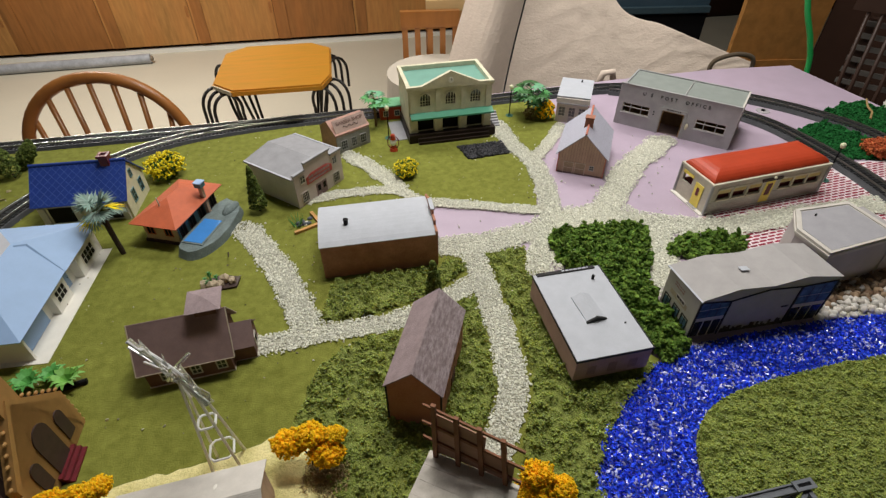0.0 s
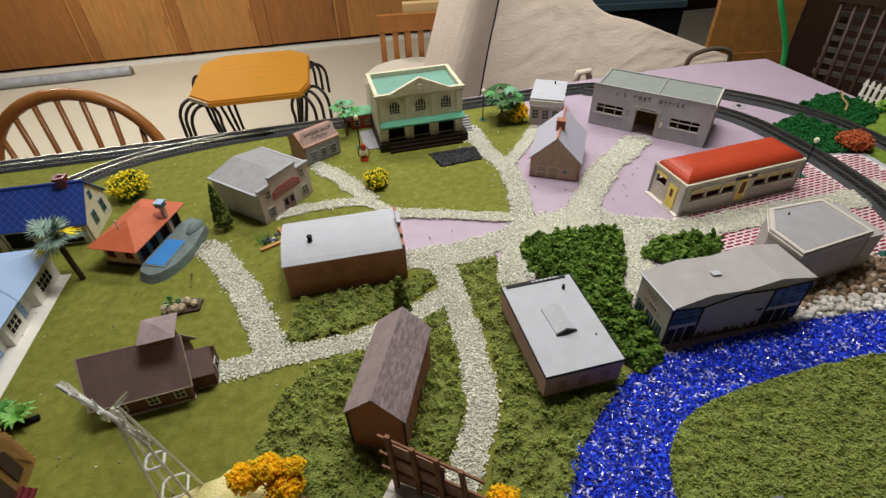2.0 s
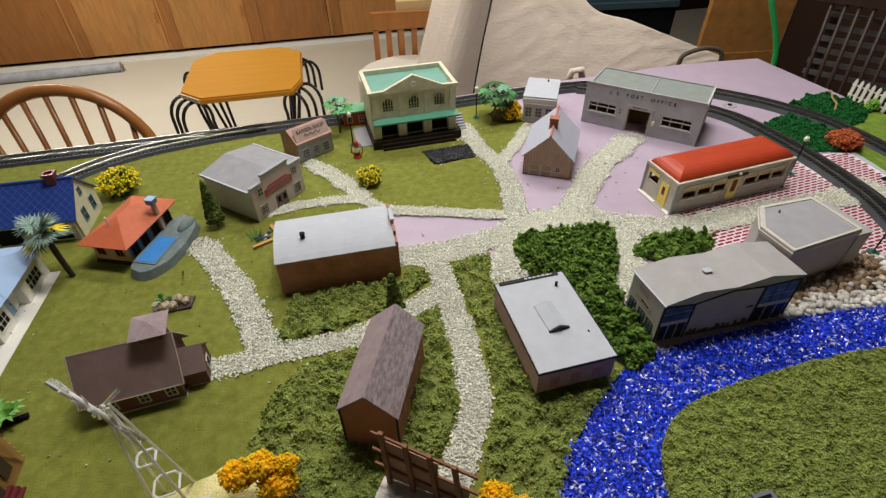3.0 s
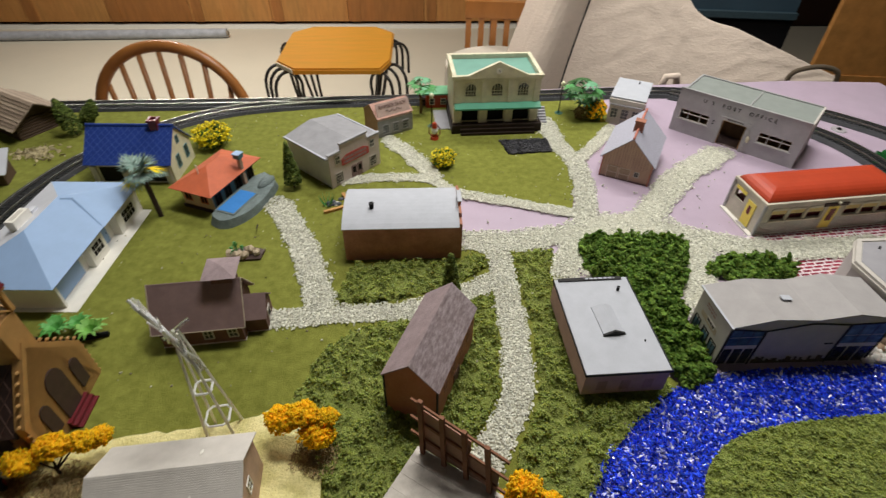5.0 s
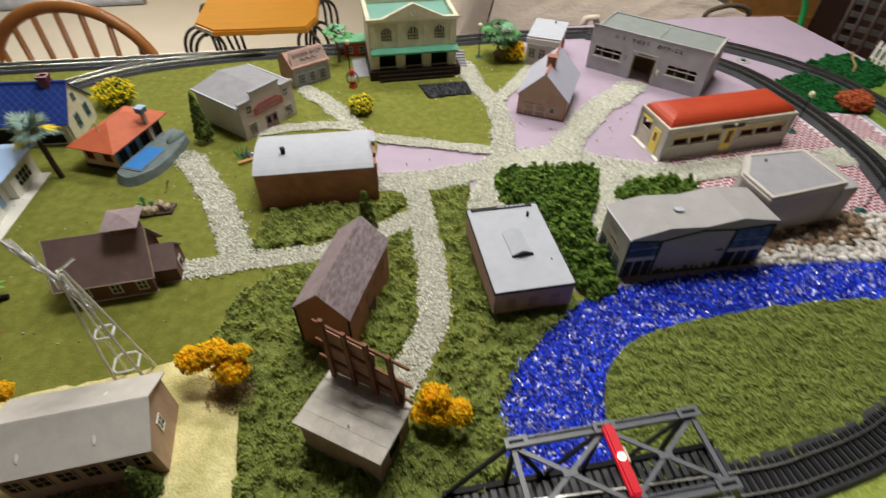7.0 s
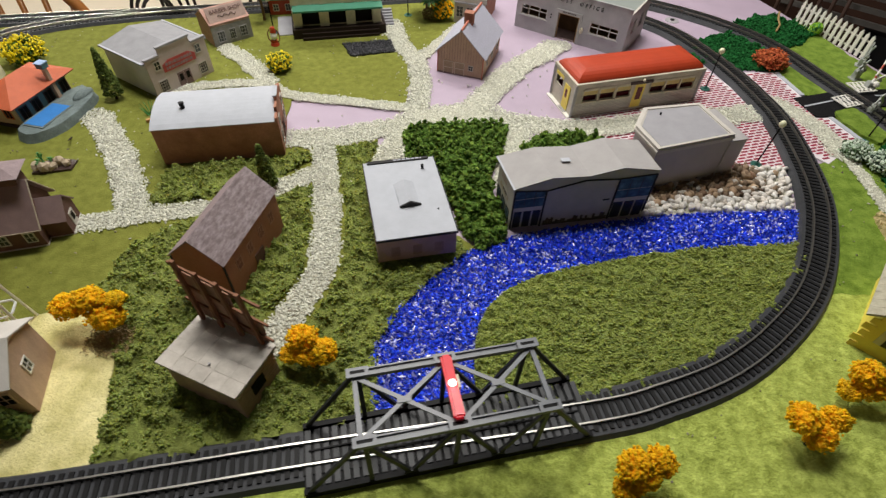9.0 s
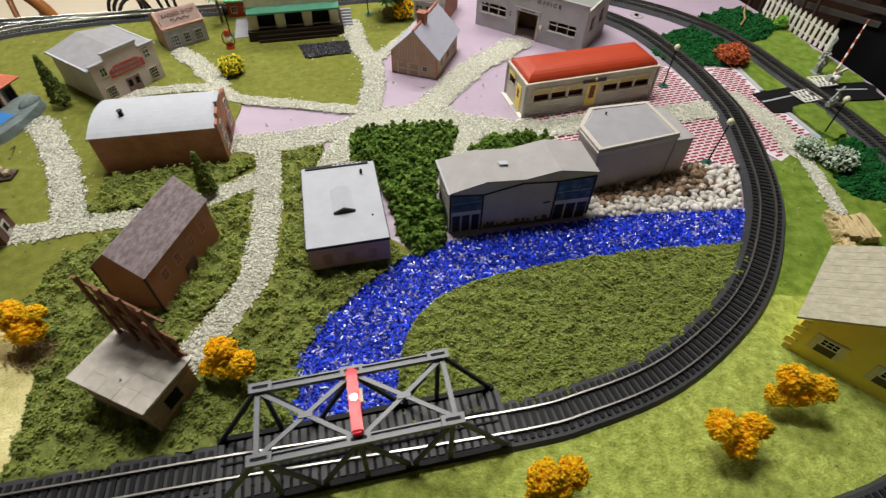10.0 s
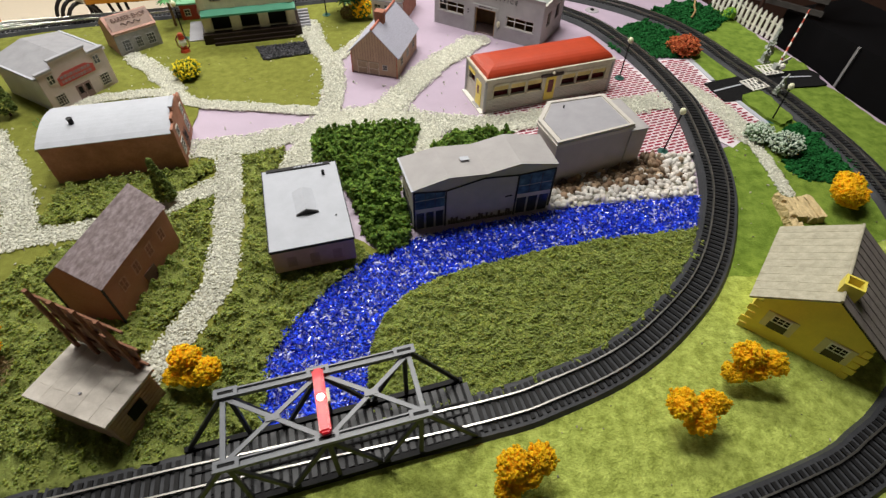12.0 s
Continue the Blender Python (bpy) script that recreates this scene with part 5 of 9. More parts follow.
def timber_house():
    w, d, h, top = 0.073, 0.102, 0.0350, 0.0700
    ob = thing("timber_house", "brown timber card house with a speckled grey roof", "building", 0.3407, 0.9428, -15.6)
    part("wall", gable_body(w, d, h, top, "y"), M_TIMBER, ob)
    gable_roof(ob, w, d, h, top, 0.004, 0.0013, M_SPECKLE, M_SPECKLE, "y", 0.003)
    part("ridge", rod(bmesh.new(), (0, -d / 2 - 0.003, top + 0.0012), (0, d / 2 + 0.003, top + 0.0012), 0.0017, 8), M_RIDGE, ob, "terracotta ridge")
    ch = part("chimney", box(bmesh.new(), -0.0065, -0.020, top - 0.012, 0.0065, -0.009, top + 0.0115), M_CHIMNEY, ob, "brick chimney with a flat cap")
    part("cap", box(bmesh.new(), -0.0072, -0.0207, top + 0.0115, 0.0072, -0.0083, top + 0.0130), M_CHIMNEY, ch)
    M = face("front", w, d)
    wood, trim = mat("old_door", (0.40, 0.30, 0.21), 0.8, var=0.25, scale=300), mat("pale_door_trim", (0.60, 0.50, 0.40), 0.8, var=0.2, scale=300)
    for x in (-0.0265, -0.0085):
        leaf = part("door", box(bmesh.new(), x, 0, 0.001, x + 0.016, 0.0007, 0.021), wood, ob, "weathered double door", M)
        for q in ((x, 0.0200, x + 0.016, 0.0210), (x, 0.0010, x + 0.0010, 0.0200), (x + 0.0150, 0.0010, x + 0.016, 0.0200), (x + 0.0010, 0.0100, x + 0.0150, 0.0109)):
            part("rail", box(bmesh.new(), q[0], 0.0007, q[1], q[2], 0.0012, q[3]), trim, leaf, "pale painted door rail", M)
    for k in range(17):
        u = -w / 2 + 0.0022 + k * 0.0042
        part("plank_joint", box(bmesh.new(), u, 0, 0.0225, u + 0.0005, 0.0004, h + (top - h) * (1 - abs(u) / (w / 2)) - 0.001), M_FAINT, ob, m=M)
    window(ob, M, 0.017, 0.010, 0.008, 0.009, 2, 2, M_STONEWHITE)
    part("sill_beam", box(bmesh.new(), -w / 2, 0, 0, w / 2, 0.0008, 0.0022), M_BROWNROOF, ob, m=M)
    for u in (-w / 2, w / 2 - 0.0015):
        part("corner_post", box(bmesh.new(), u, 0, 0, u + 0.0015, 0.0009, h), M_RIDGE, ob, m=M)
    M = face("right", w, d)
    for u in (-0.03, 0.0, 0.03):
        window(ob, M, u, 0.012, 0.009, 0.012, 2, 2, M_STONEWHITE)


def corner_store():
    w, d, h = 0.056, 0.086, 0.049
    ob = thing("corner_store", "small pale card store with a white flat roof", "building", 0.3485, 1.1175, -14)
    part("wall", box(bmesh.new(), -w / 2, -d / 2, 0, w / 2, d / 2, h), M_STONEWHITE, ob)
    part("roof", box(bmesh.new(), -w / 2 - 0.002, -d / 2 - 0.001, h, w / 2 + 0.002, d / 2 + 0.002, h + 0.002), M_WHITECARD, ob, "white card roof")
    part("cornice", box(bmesh.new(), -w / 2 - 0.002, -d / 2 - 0.004, h - 0.009, w / 2 + 0.002, -d / 2 - 0.0001, h - 0.001), M_STONEWHITE, ob)
    part("canopy", box(bmesh.new(), -w / 2, -d / 2 - 0.006, h - 0.0115, w / 2, -d / 2 - 0.0001, h - 0.0095), M_GREYCARD, ob)
    M = face("front", w, d)
    for u in (-0.018, 0.0, 0.018):
        window(ob, M, u, 0.012, 0.013, 0.019, 2, 3, M_STONEWHITE)
    door(ob, M, 0.0, 0.001, 0.010, 0.010, M_GREYCARD)
    part("side_wall", box(bmesh.new(), w / 2, -d / 2, 0, w / 2 + 0.0005, d / 2, h - 0.001), M_BRICKCARD, ob, "brick printed side wall")
    part("roof_vent", rod(bmesh.new(), (0.008, 0.030, h + 0.002), (0.008, 0.030, h + 0.006), 0.0014, 8), M_STEELDARK, ob)


def hotel():
    w, d, h = 0.146, 0.098, 0.0965
    b = 0.0170
    ob = thing("grand_hotel", "cream plastic hotel with green roof, pediment and green awning", "building", 0.1035, 1.0600, 16.2)
    part("plinth", box(bmesh.new(), -w / 2 - 0.003, -d / 2 - 0.014, 0, w / 2 + 0.006, d / 2, b), M_PORCH, ob, "dark brown porch base")
    for k, z in ((0.008, 0.0056), (0.004, 0.0112)):
        part("step", box(bmesh.new(), -w / 2 + 0.012, -d / 2 - 0.014 - k, 0, w / 2 - 0.006, -d / 2 - 0.014, z), M_PORCH, ob)
    holes = [(-0.058, 0.001, -0.030, 0.0275), (-0.014, 0.001, 0.014, 0.0275), (0.030, 0.001, 0.058, 0.0275)]
    for u in (-0.044, 0.0, 0.044):
        holes.append((u - 0.0085, 0.045, u + 0.0085, 0.059))
    part("front_wall", facade(bmesh.new(), w, h - b, 0.003, holes), M_CREAM, ob, "cream front wall with arched windows", face("front", w, d, b))
    for kind in ("left", "right", "back"):
        part("wall", facade(bmesh.new(), (d - 0.006) if kind != "back" else w, h - b, 0.003, []), M_CREAM, ob, m=face(kind, w, d, b))
    part("inside", box(bmesh.new(), -w / 2 + 0.004, -d / 2 + 0.009, b, w / 2 - 0.004, d / 2 - 0.004, h - 0.0105), M_DARK, ob, "dark interior")
    M = face("front", w, d, b)
    for u in (-0.044, 0.0, 0.044):
        bm = bmesh.new()
        for k in range(9):
            a0, a1 = math.pi * k / 9, math.pi * (k + 1) / 9
            for r0, r1 in ((0.0085, 0.0105),):
                pts = [(u + r0 * math.cos(a0), r0 * math.sin(a0)), (u + r1 * math.cos(a0), r1 * math.sin(a0)), (u + r1 * math.cos(a1), r1 * math.sin(a1)), (u + r0 * math.cos(a1), r0 * math.sin(a1))]
                solid(bm, [(x, 0, 0.059 + z * 0.95) for x, z in pts], [(x, 0.0014, 0.059 + z * 0.95) for x, z in pts])
        for x in (-0.0052, -0.0004, 0.0044):
            box(bm, u + x, -0.0018, 0.045, u + x + 0.0009, 0.0006, 0.0655)
        for z in (0.0485, 0.0535, 0.0585):
            box(bm, u - 0.0085, -0.0017, z, u + 0.0085, -0.0007, z + 0.0009)
        wn = part("window", bm, M_CREAM, ob, "arched cream window bars", M)
        part("head", solid(bmesh.new(), [(u + 0.0083 * math.cos(math.pi * k / 8), -0.0002, 0.059 + 0.0080 * math.sin(math.pi * k / 8)) for k in range(9)],
                           [(u + 0.0083 * math.cos(math.pi * k / 8), 0.0004, 0.059 + 0.0080 * math.sin(math.pi * k / 8)) for k in range(9)]), M_GLASS, wn, m=M)
    for u in (-0.066, -0.022, 0.022, 0.066):
        col = part("pilaster", box(bmesh.new(), u - 0.004, 0, 0.0345, u + 0.004, 0.002, 0.0735), M_CREAM, ob, m=M)
        col = part("column", box(bmesh.new(), u - 0.0065, 0, 0.0, u + 0.0065, 0.004, 0.0285), M_CREAM, ob, m=M)
        part("base", box(bmesh.new(), u - 0.0075, 0, 0.0, u + 0.0075, 0.005, 0.003), M_CREAM, col, m=M)
    part("awning", solid(bmesh.new(), [(-w / 2 + 0.002, 0, 0.0287), (w / 2 + 0.002, 0, 0.0287), (w / 2 + 0.002, 0.013, 0.0262), (-w / 2 + 0.002, 0.013, 0.0262)],
                         [(-w / 2 + 0.002, 0, 0.0340), (w / 2 + 0.002, 0, 0.0340), (w / 2 + 0.002, 0.013, 0.0290), (-w / 2 + 0.002, 0.013, 0.0290)]), M_GREENP, ob, "green awning over the porch", M)
    hp = h - b
    ped = [(-w / 2 - 0.003, hp - 0.003), (w / 2 + 0.003, hp - 0.003), (w / 2 + 0.003, hp + 0.001), (0.050, hp + 0.0015), (0.0, hp + 0.0235), (-0.050, hp + 0.0015), (-w / 2 - 0.003, hp + 0.001)]
    pd = part("pediment", solid(bmesh.new(), [(x, -0.003, z) for x, z in ped], [(x, 0.003, z) for x, z in ped]), M_CREAM, ob, "cream pediment", M)
    part("clock", rod(bmesh.new(), (0, 0.003, hp + 0.0085), (0, 0.0042, hp + 0.0085), 0.0045, 14), M_WHITE, pd, "round clock face", M)
    bm = bmesh.new()
    box(bm, -0.0003, 0.0042, hp + 0.0085, 0.0003, 0.0046, hp + 0.012)
    box(bm, 0, 0.0042, hp + 0.0082, 0.0025, 0.0046, hp + 0.0088)
    part("clock_hand", bm, M_STEELDARK, pd, m=M)
    part("mould", box(bmesh.new(), -w / 2 - 0.002, 0, hp - 0.0055, w / 2 + 0.002, 0.0022, hp - 0.0035), M_CREAM, ob, m=M)
    part("roof", box(bmesh.new(), -w / 2 + 0.004, -d / 2 + 0.004, h - 0.008, w / 2 - 0.004, d / 2 - 0.004, h - 0.0062), mat("green_roof_sheet", (0.16, 0.33, 0.27), 0.5, var=0.15, scale=30), ob, "pale green roof sheet")
    bm = bmesh.new()
    t = 0.0045
    for q in ((-w / 2 - 0.002, d / 2 - t, w / 2 + 0.002, d / 2 + 0.002), (-w / 2 - 0.002, -d / 2 + 0.003, -w / 2 + t, d / 2 - t), (w / 2 - t, -d / 2 + 0.003, w / 2 + 0.002, d / 2 - t)):
        box(bm, q[0], q[1], h - 0.006, q[2], q[3], h + 0.0015)
    part("parapet", bm, M_CREAM, ob, "cream parapet")
    for k in range(7):
        part("stair_step", box(bmesh.new(), w / 2 + 0.006, -d / 2 + 0.008 + k * 0.005, 0, w / 2 + 0.024, -d / 2 + 0.013 + k * 0.005, 0.003 * (k + 1)), M_GREYCARD, ob, "grey side stair")
    part("terrace", box(bmesh.new(), -w / 2 - 0.028, -d / 2 + 0.004, 0, -w / 2 - 0.0035, d / 2 - 0.02, 0.003), M_GREYCARD, ob, "grey side terrace")


def barber_shop():
    w, d, h = 0.066, 0.050, 0.036
    ob = thing("barber_shop", "pink brick card barber shop with a tall sign board", "building", -0.0635, 0.979, 44)
    part("wall", gable_body(w, d, h, 0.052, "x"), mat("faded_pink_card", (0.44, 0.26, 0.21), 0.8, var=0.2, scale=120, bump=0.2, bscale=500), ob, "pinkish brick card walls")
    gable_roof(ob, w, d, h, 0.052, 0.002, 0.001, M_FADEDROOF, M_FADEDROOF, "x", 0.001)
    M = face("front", w, d)
    part("shop_front", box(bmesh.new(), -w / 2, 0, 0.0, w / 2, 0.0012, h - 0.004), mat("shop_front_card", (0.25, 0.245, 0.25), 0.8, var=0.3, scale=160), ob, "grey shop front", M)
    M = face("front", w, d + 0.0026)
    for u, ww in ((-0.019, 0.013), (0.0, 0.011), (0.019, 0.013)):
        window(ob, M, u, 0.007, ww, 0.017, 3, 3, M_GREYCARD)
    s = part("sign_board", plate(bmesh.new(), [(-w / 2 + 0.002, -d / 2 - 0.0015, h - 0.004), (w / 2 - 0.002, -d / 2 - 0.0015, h - 0.004), (w / 2 - 0.002, -d / 2 + 0.010, h + 0.021), (-w / 2 + 0.002, -d / 2 + 0.010, h + 0.021)], 0.0015), mat("pink_sign", (0.50, 0.365, 0.325), 0.8, var=0.15, scale=150), ob, "leaning pink sign board")
    lean = math.atan2(0.0115, 0.025)
    N = Matrix.Translation((0, -d / 2 + 0.0058, h + 0.0105)) @ Matrix.Rotation(-lean, 4, "X") @ Matrix(((1, 0, 0, 0), (0, -1, 0, 0), (0, 0, 1, 0), (0, 0, 0, 1)))
    lettering("letters", "BARBER SHOP", 0.0082, mat("faded_sign_ink", (0.17, 0.10, 0.09), 0.8, var=0.3, scale=300), s, N @ Matrix.Translation((0, 0.001, 0.002)), "dark serif-like letters", 0.0005, 1.0)
    part("scroll", tube(bmesh.new(), [(-0.015 + 0.03 * k / 16, 0.0013, -0.003 + 0.002 * math.sin(k * 1.2)) for k in range(17)], 0.0005, 5), M_INK, s, m=N)


def dry_store():
    w, d, h = 0.094, 0.097, 0.0505
    ob = thing("western_store", "white card store with grey roof and red sign", "building", -0.1122, 0.8456, 60)
    part("wall", gable_body(w, d, h, h + 0.009, "y"), mat("dingy_white_card", (0.60, 0.585, 0.57), 0.8, var=0.1, scale=70), ob, "dingy white card walls")
    gable_roof(ob, w, d, h, h + 0.009, 0.004, 0.0014, mat("store_roof_card", (0.28, 0.28, 0.30), 0.8, var=0.15, scale=70, bump=0.1), bpy.data.materials["store_roof_card"], "y", 0.001)
    bm = bmesh.new()
    for a, b, z in ((-w / 2 - 0.001, -0.026, h + 0.004), (-0.026, 0.024, h + 0.014), (0.024, w / 2 + 0.001, h + 0.004)):
        box(bm, a, 0, 0, b, 0.002, z)
    M0 = face("front", w, d)
    fr = part("false_front", bm, mat("pinkish_card", (0.56, 0.49, 0.48), 0.8, var=0.12, scale=90), ob, "stepped false front", M0)
    M = face("front", w, d + 0.0042)
    bm = bmesh.new()
    for a, b, z in ((-w / 2 - 0.002, -0.027, h + 0.004), (-0.027, 0.025, h + 0.014), (0.025, w / 2 + 0.002, h + 0.004)):
        box(bm, a, -0.003, z, b, 0.0018, z + 0.0028)
    part("coping", bm, M_GREYCARD, fr, m=M)
    sg = part("sign", solid(bmesh.new(), [(-0.026, 0, 0.031), (0.026, 0, 0.031), (0.026, 0, 0.041), (0.016, 0, 0.046), (-0.016, 0, 0.046), (-0.026, 0, 0.041)], [(-0.026, 0.001, 0.031), (0.026, 0.001, 0.031), (0.026, 0.001, 0.041), (0.016, 0.001, 0.046), (-0.016, 0.001, 0.046), (-0.026, 0.001, 0.041)]), M_REDSIGN, ob, "faded red sign with unreadable lettering", M)
    part("writing", bars(bmesh.new(), SIGN, -0.022, 0.022, 0.032, 0.044, 2, n0=0.001), M_PINKROOF, sg, m=M)
    for u in (-0.033, 0.033):
        window(ob, M, u, 0.006, 0.014, 0.017, 4, 4, M_STONEWHITE, M_DARK)
        window(ob, M, u, 0.037, 0.010, 0.013, 2, 2, M_STONEWHITE)
    door(ob, M, -0.005, 0.001, 0.010, 0.022, M_BROWNROOF, "brown double door", True)
    door(ob, M, 0.006, 0.001, 0.010, 0.022, M_BROWNROOF, "", True)
    for g in (-1, 1):
        x = g * (w / 2 + 0.004)
        part("verge", solid(bmesh.new(), [(x - 0.0014, -d / 2, h - 0.0008), (x + 0.0014, -d / 2, h - 0.0008), (x + 0.0014, d / 2, h - 0.0008), (x - 0.0014, d / 2, h - 0.0008)],
                            [(x - 0.0014, -d / 2, h + 0.0018), (x + 0.0014, -d / 2, h + 0.0018), (x + 0.0014, d / 2, h + 0.0018), (x - 0.0014, d / 2, h + 0.0018)]), M_WHITECARD, ob, "white roof verge")


def pool_villa():
    w, d, h = 0.094, 0.053, 0.034
    ob = thing("villa_with_pool", "cream villa with an orange-red hip roof and blue pool", "building", -0.2453, 0.7392, 81)
    # dark base takes the place of the shadow under the house
    part("base", box(bmesh.new(), -w / 2, -d / 2, 0, w / 2, d / 2, 0.006), M_SLATE, ob, "dark base in place of the shadow under the house")
    part("wall", box(bmesh.new(), -w / 2 + 0.002, -d / 2 + 0.002, 0.006, w / 2 - 0.002, d / 2 - 0.002, h), mat("peach_wall", (0.60, 0.43, 0.25), 0.6, var=0.1, scale=80), ob, "peach coloured walls")
    hip_roof(ob, w, d, h + 0.001, 0.053, 0.008, 0.034, M_ORROOF)
    M = face("left", w - 0.004, d - 0.004)
    for u in (-0.014, 0.012):
        window(ob, M, u, 0.014, 0.012, 0.013, 2, 1, M_ORROOF, M_DARK)
    M = face("front", w - 0.004, d - 0.004)
    # a darker sheet over the peach wall paints the shade on this side
    part("shade_wall", box(bmesh.new(), -w / 2 + 0.004, 0, 0.008, w / 2 - 0.004, 0.001, h - 0.002), M_TEAL, ob, "dark teal sheet for the shade on the pool front", M)
    M = face("front", w - 0.004, d - 0.0018)
    for u in (-0.034, -0.014, 0.008, 0.036):
        window(ob, M, u, 0.009, 0.013, 0.018, 2, 1, M_SLATE, M_DARK)
    ch = part("chimney", box(bmesh.new(), 0.0155, -d / 2 - 0.0055, 0.010, 0.0205, -d / 2 - 0.0006, 0.054), M_TIMBER, ob, "brown chimney shaft")
    part("chimney_cap", box(bmesh.new(), 0.0130, -d / 2 - 0.008, 0.0541, 0.0230, -d / 2 + 0.002, 0.0605), M_TEAL, ch, "grey blue chimney cap")
    part("cap", box(bmesh.new(), 0.0122, -d / 2 - 0.0088, 0.0605, 0.0238, -d / 2 + 0.0028, 0.0618), M_SKYROOF, ch)
    part("vent_pipe", rod(bmesh.new(), (-0.026, 0.004, 0.044), (-0.026, 0.004, 0.060), 0.0009, 8), M_WHITE, ob)
    pts = [(-0.052, -0.0285), (-0.072, -0.043), (-0.068, -0.064), (-0.036, -0.078), (0.008, -0.077), (0.042, -0.067), (0.056, -0.044), (0.050, -0.0285)]
    lo = curve(pts, 0.006, True)
    hi = np.array(pts).mean(0) + (lo - np.array(pts).mean(0)) * 0.90
    part("rock_terrace", solid(bmesh.new(), [(x, y, 0) for x, y in lo], [(x, y, 0.0125 + 0.0006 * math.sin(i)) for i, (x, y) in enumerate(hi)]), M_ROCK, ob, "blue grey rock terrace")
    pl = part("pool", box(bmesh.new(), -0.050, -0.0605, 0.0120, 0.000, -0.0345, 0.0140), M_WATER, ob, "bright blue pool")
    part("rim", box(bmesh.new(), -0.0525, -0.063, 0.0118, 0.0025, -0.032, 0.0136), M_ROCK, pl)
    part("rock_wall", ball(bmesh.new(), (0.030, -0.056, 0.012), 0.012, 12, 1.5, 0.7, 0.6), M_ROCK, ob, "raised rockwork", smooth=True)


def blue_cottage():
    w, d, h, top = 0.118, 0.074, 0.038, 0.0735
    ob = thing("blue_roof_cottage", "cream cottage with a dark blue tiled roof", "building", -0.3875, 0.772, 11.5)
    part("wall", gable_body(w, d, h, top, "x"), M_CREAM, ob)
    s = gable_roof(ob, w, d, h, top, 0.006, 0.0016, M_BLUEROOF, M_BLUEROOF, "x", 0.003)
    n = Vector((0, -(top - h), -d / 2)).normalized()
    bm = bmesh.new()
    o = Vector((0, 0, top + 0.0019))
    e = Vector((0, -d / 2 - 0.005, h - (top - h) / (d / 2) * 0.005 + 0.0019)) - o
    for k in range(-16, 24):
        for sl in (1, -1):
            a = Vector((-w / 2 + k * 0.0105, 0, 0))
            p0, p1 = o + a, o + a + e + Vector((sl * 0.052, 0, 0))
            t0, t1 = 0.0, 1.0
            for lim in (-w / 2 - 0.002, w / 2 + 0.002):
                dx = p1.x - p0.x
                tt = (lim - p0.x) / dx
                if (lim < 0) == (dx > 0):
                    t0 = max(t0, tt)
                else:
                    t1 = min(t1, tt)
            if t1 - t0 > 0.03:
                rod(bm, p0.lerp(p1, t0), p0.lerp(p1, t1), 0.00042, 4)
    part("tile_joint", bm, M_BLUELINE, s[0], "pale diagonal tile joints")
    part("ridge", rod(bmesh.new(), (-w / 2 - 0.003, 0, top + 0.0016), (w / 2 + 0.003, 0, top + 0.0016), 0.0022, 8), M_BLUEROOF, ob)
    ch = part("chimney", box(bmesh.new(), w / 2 - 0.028, -0.006, top - 0.012, w / 2 - 0.0165, 0.006, top + 0.0085), M_MAROON, ob, "dark red chimney")
    bm = bmesh.new()
    for q in ((-0.0295, -0.0075, -0.015, -0.0045), (-0.0295, 0.0045, -0.015, 0.0075), (-0.0295, -0.0045, -0.0265, 0.0045), (-0.018, -0.0045, -0.015, 0.0045)):
        box(bm, w / 2 + q[0], q[1], top + 0.0085, w / 2 + q[2], q[3], top + 0.0115)
    part("rim", bm, M_MAROON, ch, "hollow red rim")
    M = face("front", w, d)
    for u, ww, m in ((-0.03, 0.030, M_DARK), (0.028, 0.036, M_DARK)):
        part("porch_opening", box(bmesh.new(), u - ww / 2, 0, 0.004, u + ww / 2, 0.0008, 0.028), m, ob, "dark arched porch opening", M)
    for u in (-0.052, -0.008, 0.004, 0.052):
        part("rough_post", box(bmesh.new(), u - 0.004, 0, 0, u + 0.004, 0.0035, 0.030), M_STONEWHITE, ob, m=M)
    M = face("right", w, d)
    for u in (-0.012, 0.018):
        window(ob, M, u, 0.014, 0.012, 0.020, 2, 2, M_TEAL)
    window(ob, M, 0.002, 0.046, 0.009, 0.012, 2, 2, M_TEAL)


